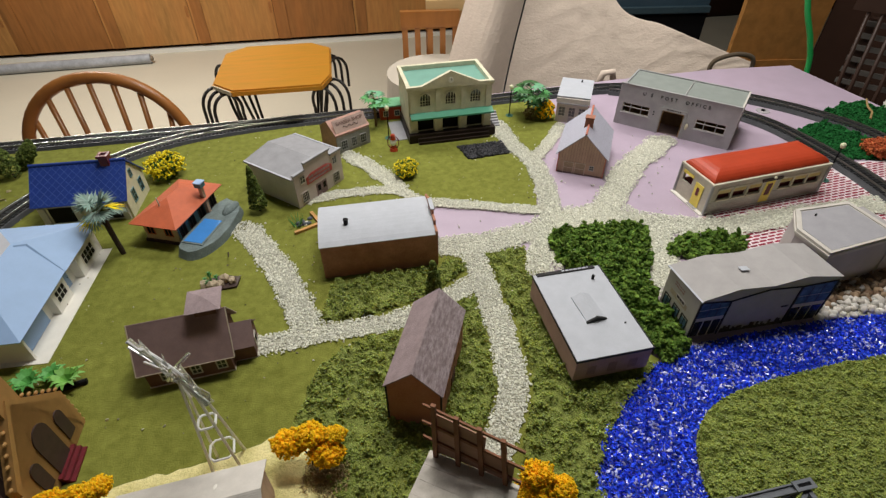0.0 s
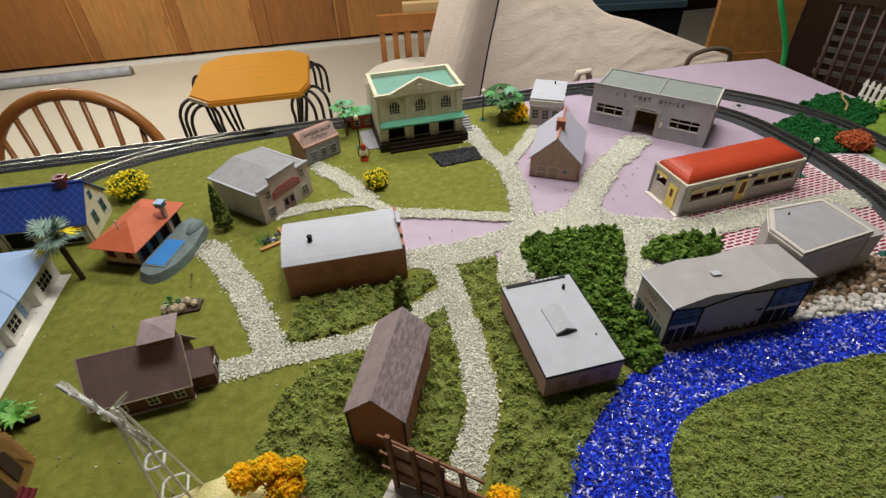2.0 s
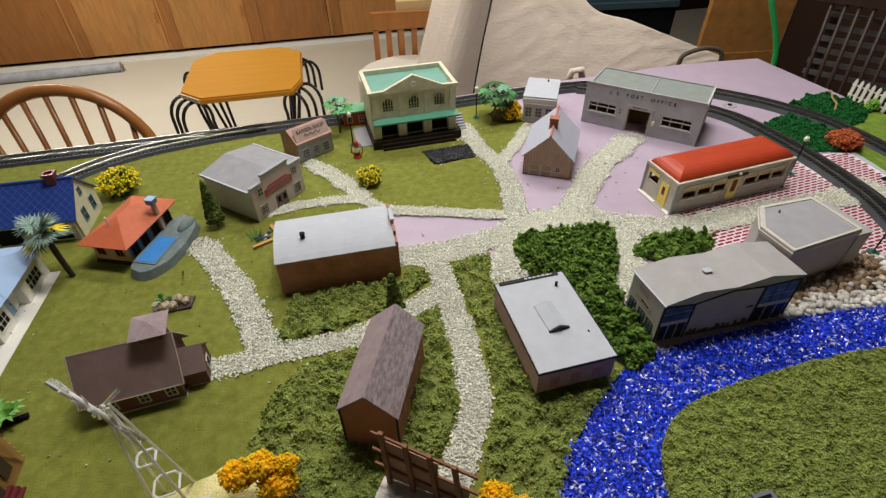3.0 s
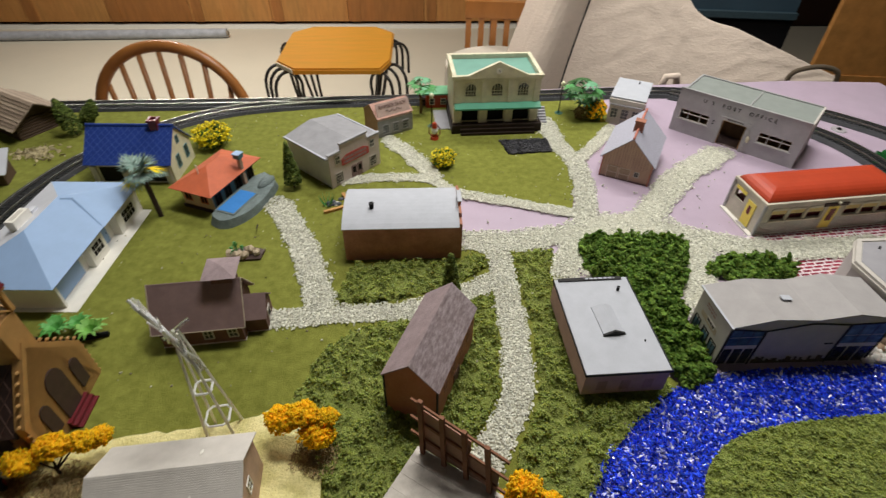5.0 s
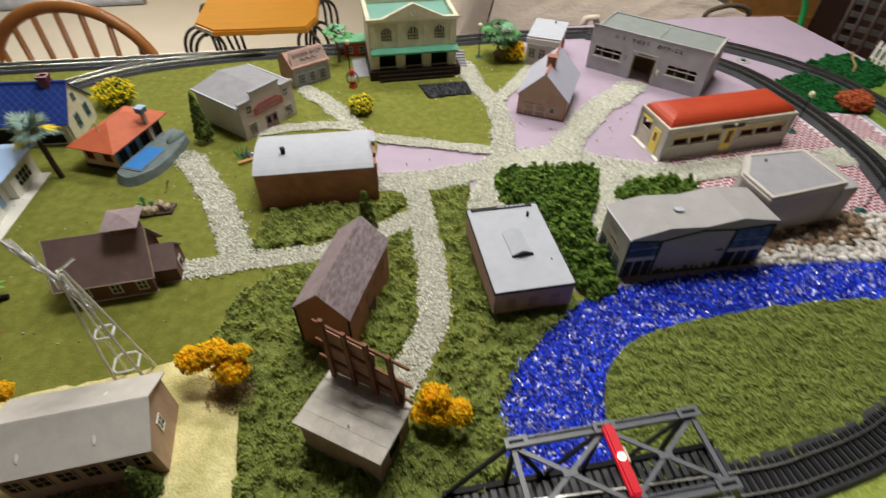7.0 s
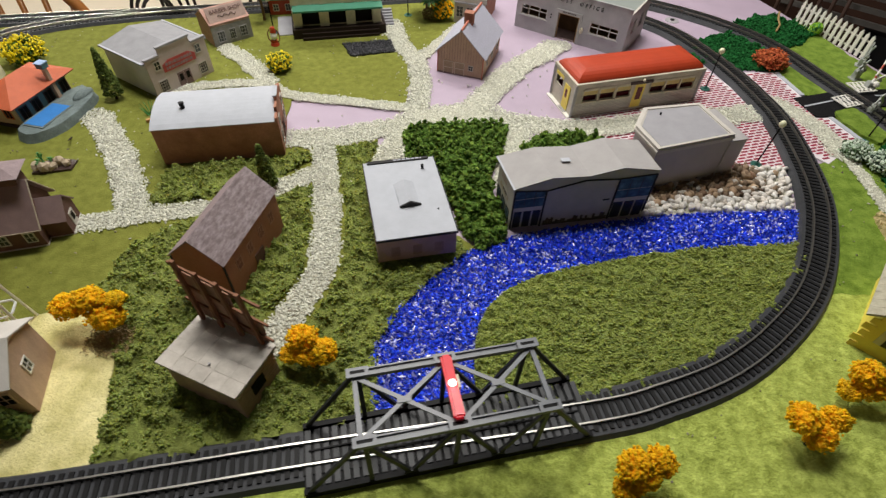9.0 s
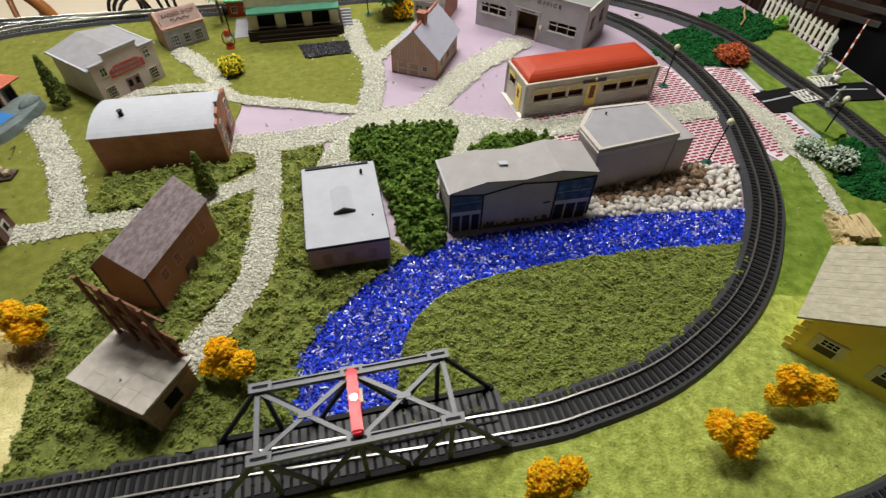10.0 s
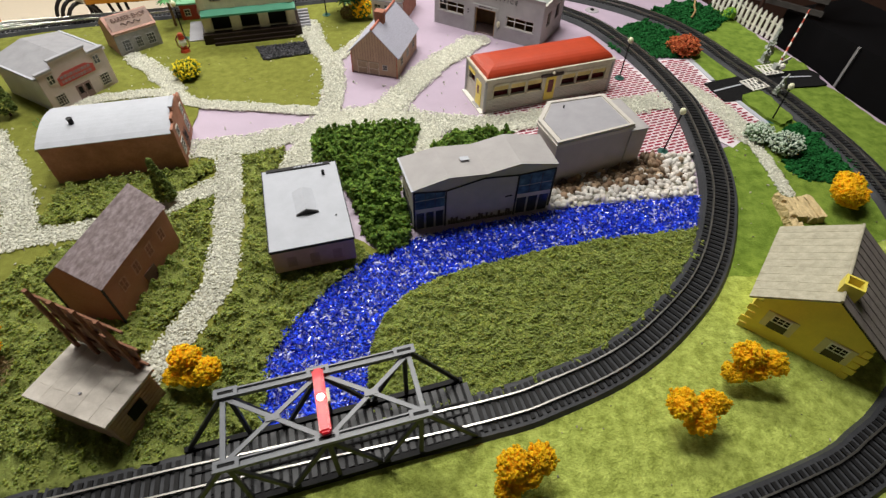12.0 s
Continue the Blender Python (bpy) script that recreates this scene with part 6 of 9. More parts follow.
def ranch_house():
    w, d, h = 0.192, 0.108, 0.0385
    ob = thing("ranch_house", "white ranch house with a pale blue hip roof", "building", -0.3648, 0.5780, 101)
    part("slab", box(bmesh.new(), -w / 2 - 0.002, -d / 2 - 0.012, 0, w / 2 - 0.006, d / 2 - 0.006, 0.0022), M_WHITE, ob, "white base slab")
    part("wall", box(bmesh.new(), -w / 2 + 0.004, -d / 2 + 0.012, 0.0022, w / 2 - 0.004, d / 2 - 0.004, h), M_WHITE, ob, "white plastic walls")
    part("bay_wall", box(bmesh.new(), -0.026, -d / 2 + 0.003, 0.0022, 0.006, -d / 2 + 0.0121, h), M_WHITE, ob)
    part("wing_wall", box(bmesh.new(), 0.036, -d / 2 + 0.001, 0.0022, w / 2 - 0.004, -d / 2 + 0.0121, h), M_WHITE, ob)
    part("end_wall", box(bmesh.new(), -w / 2 + 0.004, -d / 2 + 0.002, 0.0022, -w / 2 + 0.007, -d / 2 + 0.0121, h), M_WHITE, ob)
    # the back slope is paler to carry the light falling on that side
    hip_roof(ob, w, d, h + 0.001, 0.0640, 0.005, 0.063, M_SKYROOF, "roof_slope", M_PALEROOF)
    part("wing_roof", solid(bmesh.new(), [(0.004, -d / 2 - 0.006, h + 0.0012), (w / 2 + 0.004, -d / 2 - 0.006, h + 0.0012), (w / 2 + 0.004, -0.004, h + 0.0012), (0.004, -0.004, h + 0.0012)],
                            [(0.036, -0.014, h + 0.0215), (0.044, -0.014, h + 0.0215), (0.036, -0.004, h + 0.0250), (0.030, -0.004, h + 0.0250)]), M_SKYROOF, ob, "pale blue roof over the wing")
    ch = part("chimney", box(bmesh.new(), -0.026, 0.014, 0.047, 0.002, 0.024, 0.0690), M_WHITE, ob, "white chimney")
    part("flue", box(bmesh.new(), -0.022, 0.0165, 0.0690, -0.002, 0.0215, 0.0694), M_STONEWHITE, ch)
    part("roof_vent", box(bmesh.new(), 0.010, 0.020, 0.052, 0.020, 0.026, 0.0585), M_PALEROOF, ob, "small pale roof vent")
    M = face("front", w, d - 0.024)
    part("garage_door", box(bmesh.new(), -0.084, 0, 0.003, -0.036, 0.0012, 0.026), M_SKYROOF, ob, "pale blue garage door", M)
    window(ob, M, -0.060, 0.0275, 0.046, 0.008, 5, 1, M_TEAL, M_DARK)
    door(ob, M, 0.018, 0.003, 0.014, 0.029, M_SKYROOF, "pale blue front door")
    M = face("front", w, d - 0.006)
    window(ob, M, -0.010, 0.012, 0.022, 0.017, 3, 2, M_WHITE, M_DARK)
    M = face("front", w, d - 0.002)
    window(ob, M, 0.062, 0.010, 0.030, 0.018, 4, 2, M_WHITE, M_DARK)


def chapel():
    w, d, h, top = 0.150, 0.082, 0.046, 0.0960
    ob = thing("chapel", "tan plastic church with dark slate roof and maroon spire", "church", -0.2640, 0.3690, 15.0)
    part("wall", gable_body(w, d, h, top, "x"), M_TAN, ob)
    s = gable_roof(ob, w - 0.018, d, h, top, 0.006, 0.0016, M_SLATE, M_SLATE, "x", 0.0)
    bm = bmesh.new()
    o = Vector((0, 0, top + 0.0018))
    e = Vector((0, -d / 2 - 0.005, h - (top - h) / (d / 2) * 0.005 + 0.0018)) - o
    for k in range(-14, 26):
        for sl in (1, -1):
            a = Vector((-w / 2 + k * 0.0098, 0, 0))
            p0, p1 = o + a, o + a + e + Vector((sl * 0.040, 0, 0))
            t0, t1 = 0.0, 1.0
            for lim in (-w / 2 + 0.010, w / 2 - 0.010):
                dx = p1.x - p0.x
                tt = (lim - p0.x) / dx
                if (lim < 0) == (dx > 0):
                    t0 = max(t0, tt)
                else:
                    t1 = min(t1, tt)
            if t1 - t0 > 0.03:
                rod(bm, p0.lerp(p1, t0), p0.lerp(p1, t1), 0.0006, 4)
    part("slate_joint", bm, mat("slate_edge", (0.10, 0.055, 0.045), 0.6, var=0.2), s[0])
    bm = along_x(bmesh.new(), [(-d / 2 - 0.004, 0), (d / 2 + 0.004, 0), (d / 2 + 0.004, h + 0.004), (0, top + 0.006), (-d / 2 - 0.004, h + 0.004)], w / 2 - 0.008, w / 2)
    part("front_gable", bm, M_TAN, ob, "tan raised front gable")
    for i in range(9):
        t = i / 8
        for sg in (-1, 1):
            y, z = sg * (d / 2 + 0.004) * (1 - t), h + 0.005 + (top + 0.002 - h) * t
            if i < 6:
                part("crocket", ball(bmesh.new(), (w / 2 - 0.003, y, z + 0.002), 0.0016, 8, 1, 1.3, 0.9), M_TAN, ob)
                part("corner_knob", ball(bmesh.new(), (w / 2 - 0.001, sg * (d / 2 + 0.0045), 0.005 + 0.0072 * i), 0.0015, 8), M_TAN, ob)
    M = face("right", w, d)

    def arch(u, v, ww, hh, name, m, label=""):
        k = 10
        pts = [(u - ww / 2, v), (u + ww / 2, v)] + [(u + ww / 2 * math.cos(math.pi * i / k), v + hh - ww / 2 + ww / 2 * 1.25 * math.sin(math.pi * i / k)) for i in range(k + 1)]
        return part(name, solid(bmesh.new(), [(x, 0, z) for x, z in pts], [(x, 0.0012, z) for x, z in pts]), m, ob, label, M)

    arch(0, 0.010, 0.022, 0.050, "doorway", M_SLATE, "dark arched doorway")
    arch(-0.0245, 0.014, 0.012, 0.032, "arched_window", M_SLATE)
    arch(0.0245, 0.014, 0.012, 0.032, "arched_window", M_SLATE)
    for k in range(3):
        part("step", box(bmesh.new(), -0.0160, 0, 0, 0.0160, 0.0105 - 0.0035 * k, 0.0034 * (k + 1)), M_MAROON, ob, "maroon front step", M)
    M = face("front", w, d)
    for u in (-0.05, -0.02, 0.012, 0.044):
        arch(u, 0.008, 0.014, 0.032, "side_window", M_SLATE)
        part("buttress", box(bmesh.new(), u + 0.012, 0, 0, u + 0.019, 0.005, 0.030), M_TAN, ob, m=M)
    x0, y0, r = 0.0625, 0.002, 0.0110
    tw = part("tower", box(bmesh.new(), x0 - r, y0 - r, 0.060, x0 + r, y0 + r, 0.126), M_TAN, ob, "tan bell tower")
    for a, b in ((-1, -1), (1, -1), (1, 1), (-1, 1)):
        part("belfry_post", box(bmesh.new(), x0 + a * r - 0.0018, y0 + b * r - 0.0018, 0.126, x0 + a * r + 0.0018, y0 + b * r + 0.0018, 0.1465), M_TAN, tw)
    for b in (-1, 1):
        for k in (-1, 1):
            part("belfry_brace", rod(bmesh.new(), (x0 - k * (r - 0.002), y0 + b * r, 0.127), (x0 + k * (r - 0.002), y0 + b * r, 0.145), 0.0010, 6), M_TAN, tw, "tan diagonal brace")
            part("belfry_brace", rod(bmesh.new(), (x0 + b * r, y0 - k * (r - 0.002), 0.127), (x0 + b * r, y0 + k * (r - 0.002), 0.145), 0.0010, 6), M_TAN, tw, "tan diagonal brace")
    part("belfry_top", box(bmesh.new(), x0 - r - 0.0035, y0 - r - 0.0035, 0.1465, x0 + r + 0.0035, y0 + r + 0.0035, 0.1490), M_TAN, tw)
    bm = bmesh.new()
    ring = [(x0 + a * (r + 0.0045), y0 + b * (r + 0.0045), 0.1492) for a, b in ((-1, -1), (1, -1), (1, 1), (-1, 1))]
    solid(bm, ring, [(x0 + a * 0.0012, y0 + b * 0.0012, 0.196) for a, b in ((-1, -1), (1, -1), (1, 1), (-1, 1))])
    sp = part("spire", bm, M_MAROON, ob, "maroon pyramid spire")
    part("finial", ball(bmesh.new(), (x0, y0, 0.1985), 0.0032), M_WHITE, sp, "white ball finial")


def log_cabin():
    w, d, h, top = 0.074, 0.134, 0.031, 0.0545
    ob = thing("log_cabin", "brown log cabin with a wide plank roof", "building", -0.680, 0.857, 72)
    part("wall", gable_body(w - 0.004, d - 0.03, h, top - 0.004, "y"), M_LOG, ob)
    for k in range(7):
        z = 0.0025 + k * 0.0045
        for x0, y0, x1, y1 in ((-w / 2, -d / 2 + 0.015, w / 2, -d / 2 + 0.015), (-w / 2, d / 2 - 0.015, w / 2, d / 2 - 0.015), (-w / 2 + 0.002, -d / 2 + 0.012, -w / 2 + 0.002, d / 2 - 0.012), (w / 2 - 0.002, -d / 2 + 0.012, w / 2 - 0.002, d / 2 - 0.012)):
            part("log", rod(bmesh.new(), (x0, y0, z), (x1, y1, z), 0.0024, 7), M_LOG, ob)
    s = gable_roof(ob, w, d, h, top, 0.012, 0.002, M_CABROOF, M_CABROOF, "y", 0.002)
    tones = [mat("cabin_plank", c, 0.75, var=0.25, scale=140, stretch=(1, 0.2, 1)) for c in ((0.27, 0.205, 0.15), (0.34, 0.265, 0.195), (0.22, 0.165, 0.12))]
    run, fall = w / 2 + 0.012, (top - h) / (w / 2) * (w / 2 + 0.012)
    n = 9
    for g in (-1, 1):
        for k in range(n):
            t0, t1 = k / n, (k + 1.12) / n if k < n - 1 else 1.0
            x0, x1 = g * run * t0, g * run * t1
            z0, z1 = top + 0.0021 - fall * t0, top + 0.0034 - fall * t1
            part("roof_plank", plate(bmesh.new(), [(x0, -d / 2 - 0.003, z0), (x0, d / 2 + 0.003, z0), (x1, d / 2 + 0.003, z1), (x1, -d / 2 - 0.003, z1)], 0.0012), tones[(k * 2 + (g > 0)) % 3], s[g > 0])


def woodshed():
    ob = thing("wooden_outhouse", "dark wooden outhouse with a light grey roof", "shed", -0.588, 0.694, 28)
    part("wall", box(bmesh.new(), -0.027, -0.018, 0, 0.027, 0.018, 0.020), M_LOG, ob)
    part("roof_slope", plate(bmesh.new(), [(-0.010, -0.024, 0.022), (0.034, -0.024, 0.022), (0.034, 0.020, 0.042), (-0.010, 0.020, 0.042)], 0.0014), M_PALEROOF, ob, "light grey roof")
    part("gable", along_x(bmesh.new(), [(-0.018, 0.02), (0.018, 0.02), (0.018, 0.038)], -0.009, 0.027), M_LOG, ob)
    part("lean_to_roof", plate(bmesh.new(), [(-0.036, -0.022, 0.018), (-0.012, -0.022, 0.022), (-0.012, 0.012, 0.032), (-0.036, 0.012, 0.028)], 0.0012), M_STONEWHITE, ob)
    part("post", rod(bmesh.new(), (-0.034, -0.02, 0), (-0.034, -0.02, 0.018), 0.0012, 6), M_LOG, ob)
    part("ladder", rod(bmesh.new(), (-0.008, -0.026, 0.002), (-0.036, 0.012, 0.058), 0.0011, 6), M_STONEWHITE, ob, "leaning pale pole")


def barn_long():
    w, d, h, top = 0.106, 0.060, 0.0475, 0.0650
    ob = thing("poultry_barn", "long pale barn with a ribbed white roof", "building", -0.0445, 0.3325, 18.3)
    part("wall", gable_body(w - 0.004, d - 0.004, h, top, "x"), M_TIMBER, ob, "brown card walls")
    s = gable_roof(ob, w, d, h, top, 0.003, 0.0012, M_RIBROOF, M_RIBROOF, "x", 0.001)
    L = Vector((0, -d / 2 - 0.003, h - 0.0022 + 0.0014)) - Vector((0, 0, top + 0.0014))
    for k in range(1, 25):
        q = Vector((0, 0, top + 0.0011)) + L * (k / 25)
        part("roof_rib", rod(bmesh.new(), (-w / 2, q.y, q.z), (w / 2, q.y, q.z), 0.0004, 5), M_RIBROOF, s[0])
    for x, y in ((-0.03, -0.022), (0.018, -0.020), (0.02, 0.014)):
        z = top + 0.0016 - abs(y) * (top - h) / (d / 2)
        tilt = math.atan2(top - h, d / 2) * (1 if y < 0 else -1)
        part("glue_mark", ball(bmesh.new(), (0, 0, 0), 0.0036, 10, 0.35, 1.0, 0.05), M_WHITE, ob, "pale patch on the roof", Matrix.Translation((x, y, z + 0.0003)) @ Matrix.Rotation(tilt, 4, "X"))
    M = face("right", w - 0.004, d - 0.004)
    window(ob, M, -0.003, 0.026, 0.009, 0.014, 2, 2, M_WHITE)
    M = face("front", w - 0.004, d - 0.004)
    for k in range(6):
        window(ob, M, -0.042 + k * 0.0165, 0.020, 0.012, 0.016, 2, 2, M_TIMBER, M_DARK)
    for k in range(6):
        window(ob, face("back", w - 0.004, d - 0.004), -0.042 + k * 0.0165, 0.020, 0.012, 0.016, 2, 2, M_TIMBER, M_DARK)


def schoolhouse():
    w, d, h, top = 0.080, 0.054, 0.0300, 0.0650
    ob = thing("schoolhouse", "dark brown card schoolhouse with a belfry", "building", -0.1295, 0.5085, 18.8)
    part("wall", gable_body(w, d, h, top, "x"), M_BROWNWALL, ob)
    gable_roof(ob, w, d, h, top, 0.004, 0.0012, M_BROWNROOF, M_BROWNROOF, "x", 0.005)
    part("skirt", box(bmesh.new(), -w / 2 - 0.0006, -d / 2 - 0.0006, 0, w / 2 + 0.0006, d / 2 + 0.0006, 0.003), M_STONEWHITE, ob, "pale base strip")
    M = face("front", w, d)
    for u in (-0.022, 0.006, 0.030):
        window(ob, M, u, 0.009, 0.010, 0.013, 2, 2, M_STONEWHITE)
    x0 = w / 2
    part("porch_wall", along_x(bmesh.new(), [(-0.016, 0), (0.016, 0), (0.016, 0.024), (0, 0.041), (-0.016, 0.024)], x0, x0 + 0.022), M_BROWNWALL, ob)
    for sg in (-1, 1):
        part("porch_roof", plate(bmesh.new(), [(x0 - 0.002, sg * 0.019, 0.0222), (x0 + 0.024, sg * 0.019, 0.0222), (x0 + 0.024, 0, 0.0423), (x0 - 0.002, 0, 0.0423)], 0.0011), M_BROWNROOF, ob)
    door(ob, face("right", w + 0.044, d), 0, 0.001, 0.011, 0.020, M_STONEWHITE, "pale porch door", True)
    part("porch_skirt", box(bmesh.new(), x0, -0.0166, 0, x0 + 0.0226, 0.0166, 0.0026), M_STONEWHITE, ob)
    bx, by = 0.0270, 0.007
    bf = part("belfry", box(bmesh.new(), bx - 0.010, by - 0.010, 0.045, bx + 0.010, by + 0.010, 0.0735), M_BROWNWALL, ob)
    part("belfry_roof", solid(bmesh.new(), [(bx + a * 0.0165, by + b * 0.0165, 0.0738) for a, b in ((-1, -1), (1, -1), (1, 1), (-1, 1))], [(bx + a * 0.0012, by + b * 0.0012, 0.0785) for a, b in ((-1, -1), (1, -1), (1, 1), (-1, 1))]), M_PINKROOF, bf, "pinkish low hipped belfry roof")
    edge = mat("pale_card_edge", (0.42, 0.36, 0.28), 0.8, var=0.2)
    for g in (-1, 1):
        for e in (-1, 1):
            part("verge", rod(bmesh.new(), (e * (w / 2 + 0.005), g * (d / 2 + 0.004), h - 0.0040), (e * (w / 2 + 0.005), 0, top + 0.0010), 0.0007, 5), edge, ob, "pale cut card edge")
        part("eave_edge", rod(bmesh.new(), (-w / 2 - 0.005, g * (d / 2 + 0.004), h - 0.0044), (w / 2 + 0.005, g * (d / 2 + 0.004), h - 0.0044), 0.0006, 5), edge, ob, "pale cut card edge")


def tiled_platform():
    ob = thing("loading_shed", "low wooden shed with a pale tiled flat roof and timber billboard", "shed", 0.1515, 0.3600, -20)
    w, d, h = 0.069, 0.044, 0.041
    part("wall", box(bmesh.new(), -w / 2 + 0.002, -d / 2 + 0.002, 0, w / 2 - 0.002, d / 2 - 0.002, h), M_BROWNWALL, ob)
    for k in range(9):
        z = 0.003 + k * 0.0043
        for q in ((-w / 2, -d / 2, w / 2, -d / 2 + 0.002), (w / 2 - 0.002, -d / 2 + 0.002, w / 2, d / 2), (-w / 2, -d / 2 + 0.002, -w / 2 + 0.002, d / 2)):
            part("plank", box(bmesh.new(), q[0], q[1], z - 0.0018, q[2], q[3], z + 0.0018), M_TIMBER, ob)
    part("roof", box(bmesh.new(), -w / 2 - 0.003, -d / 2 - 0.003, h, w / 2 + 0.003, d / 2 + 0.003, h + 0.0024), M_TILEW, ob)
    nx, ny = 5, 4
    for i in range(nx):
        for j in range(ny):
            a, b = -w / 2 - 0.003 + (w + 0.006) * i / nx, -d / 2 - 0.003 + (d + 0.006) * j / ny
            part("tile", box(bmesh.new(), a + 0.00012, b + 0.00012, h + 0.0024, a + (w + 0.006) / nx - 0.00012, b + (d + 0.006) / ny - 0.00012, h + 0.0027), M_TILEW, ob)
    part("hatch", box(bmesh.new(), w / 2, -0.008, 0.016, w / 2 + 0.0006, 0.006, 0.03), M_DARK, ob)
    part("roof_vent", rod(bmesh.new(), (0.002, -0.010, h + 0.003), (0.002, -0.010, h + 0.0045), 0.001, 8), M_GREYCARD, ob)
    y = d / 2 - 0.0015
    lean = lambda x, z: x - 0.0062 * (z - h) / 0.06 * (0.15 + 0.85 * (x + 0.031) / 0.058)
    for k, top in enumerate((0.1150, 0.1095, 0.1070, 0.1035)):
        x = -0.031 + k * 0.0194
        a, b = lean(x, h + 0.0026), lean(x, top)
        part("post", solid(bmesh.new(), [(a - 0.0018, y, h + 0.0026), (a + 0.0018, y, h + 0.0026), (a + 0.0018, y + 0.0026, h + 0.0026), (a - 0.0018, y + 0.0026, h + 0.0026)],
                           [(b - 0.0018, y, top), (b + 0.0018, y, top), (b + 0.0018, y + 0.0026, top), (b - 0.0018, y + 0.0026, top)]), M_PLANK, ob, "brown billboard post")
    at = lambda z, x: z - 0.16 * (x + 0.041)
    for z, a, b in ((0.1070, -0.0415, 0.0370), (0.0845, -0.0425, 0.0385), (0.0635, -0.0425, 0.0380)):
        part("rail", solid(bmesh.new(), [(a, y + 0.0027, at(z, a) - 0.0014), (b, y + 0.0027, at(z, b) - 0.0014), (b, y + 0.0042, at(z, b) - 0.0014), (a, y + 0.0042, at(z, a) - 0.0014)],
                           [(a, y + 0.0027, at(z, a) + 0.0014), (b, y + 0.0027, at(z, b) + 0.0014), (b, y + 0.0042, at(z, b) + 0.0014), (a, y + 0.0042, at(z, a) + 0.0014)]), M_PLANK, ob, "brown billboard rail")
    pale = mat("faded_board", (0.40, 0.225, 0.16), 0.8, var=0.2, scale=90, stretch=(0.3, 1, 1))
    for z0, z1, a, b in ((0.0465, 0.0625, -0.033, 0.031), (0.0645, 0.0800, -0.033, 0.031), (0.0850, 0.1005, -0.0325, 0.0075)):
        low = [(a, at(z0, a)), (b, max(at(z0, b), h + 0.0026))]
        part("board", solid(bmesh.new(), [(low[0][0], y + 0.0043, low[0][1]), (low[1][0], y + 0.0043, low[1][1]), (low[1][0], y + 0.0052, low[1][1]), (low[0][0], y + 0.0052, low[0][1])],
                            [(a, y + 0.0043, at(z1, a)), (b, y + 0.0043, at(z1, b)), (b, y + 0.0052, at(z1, b)), (a, y + 0.0052, at(z1, a))]), pale, ob, "faded brown billboard panel")


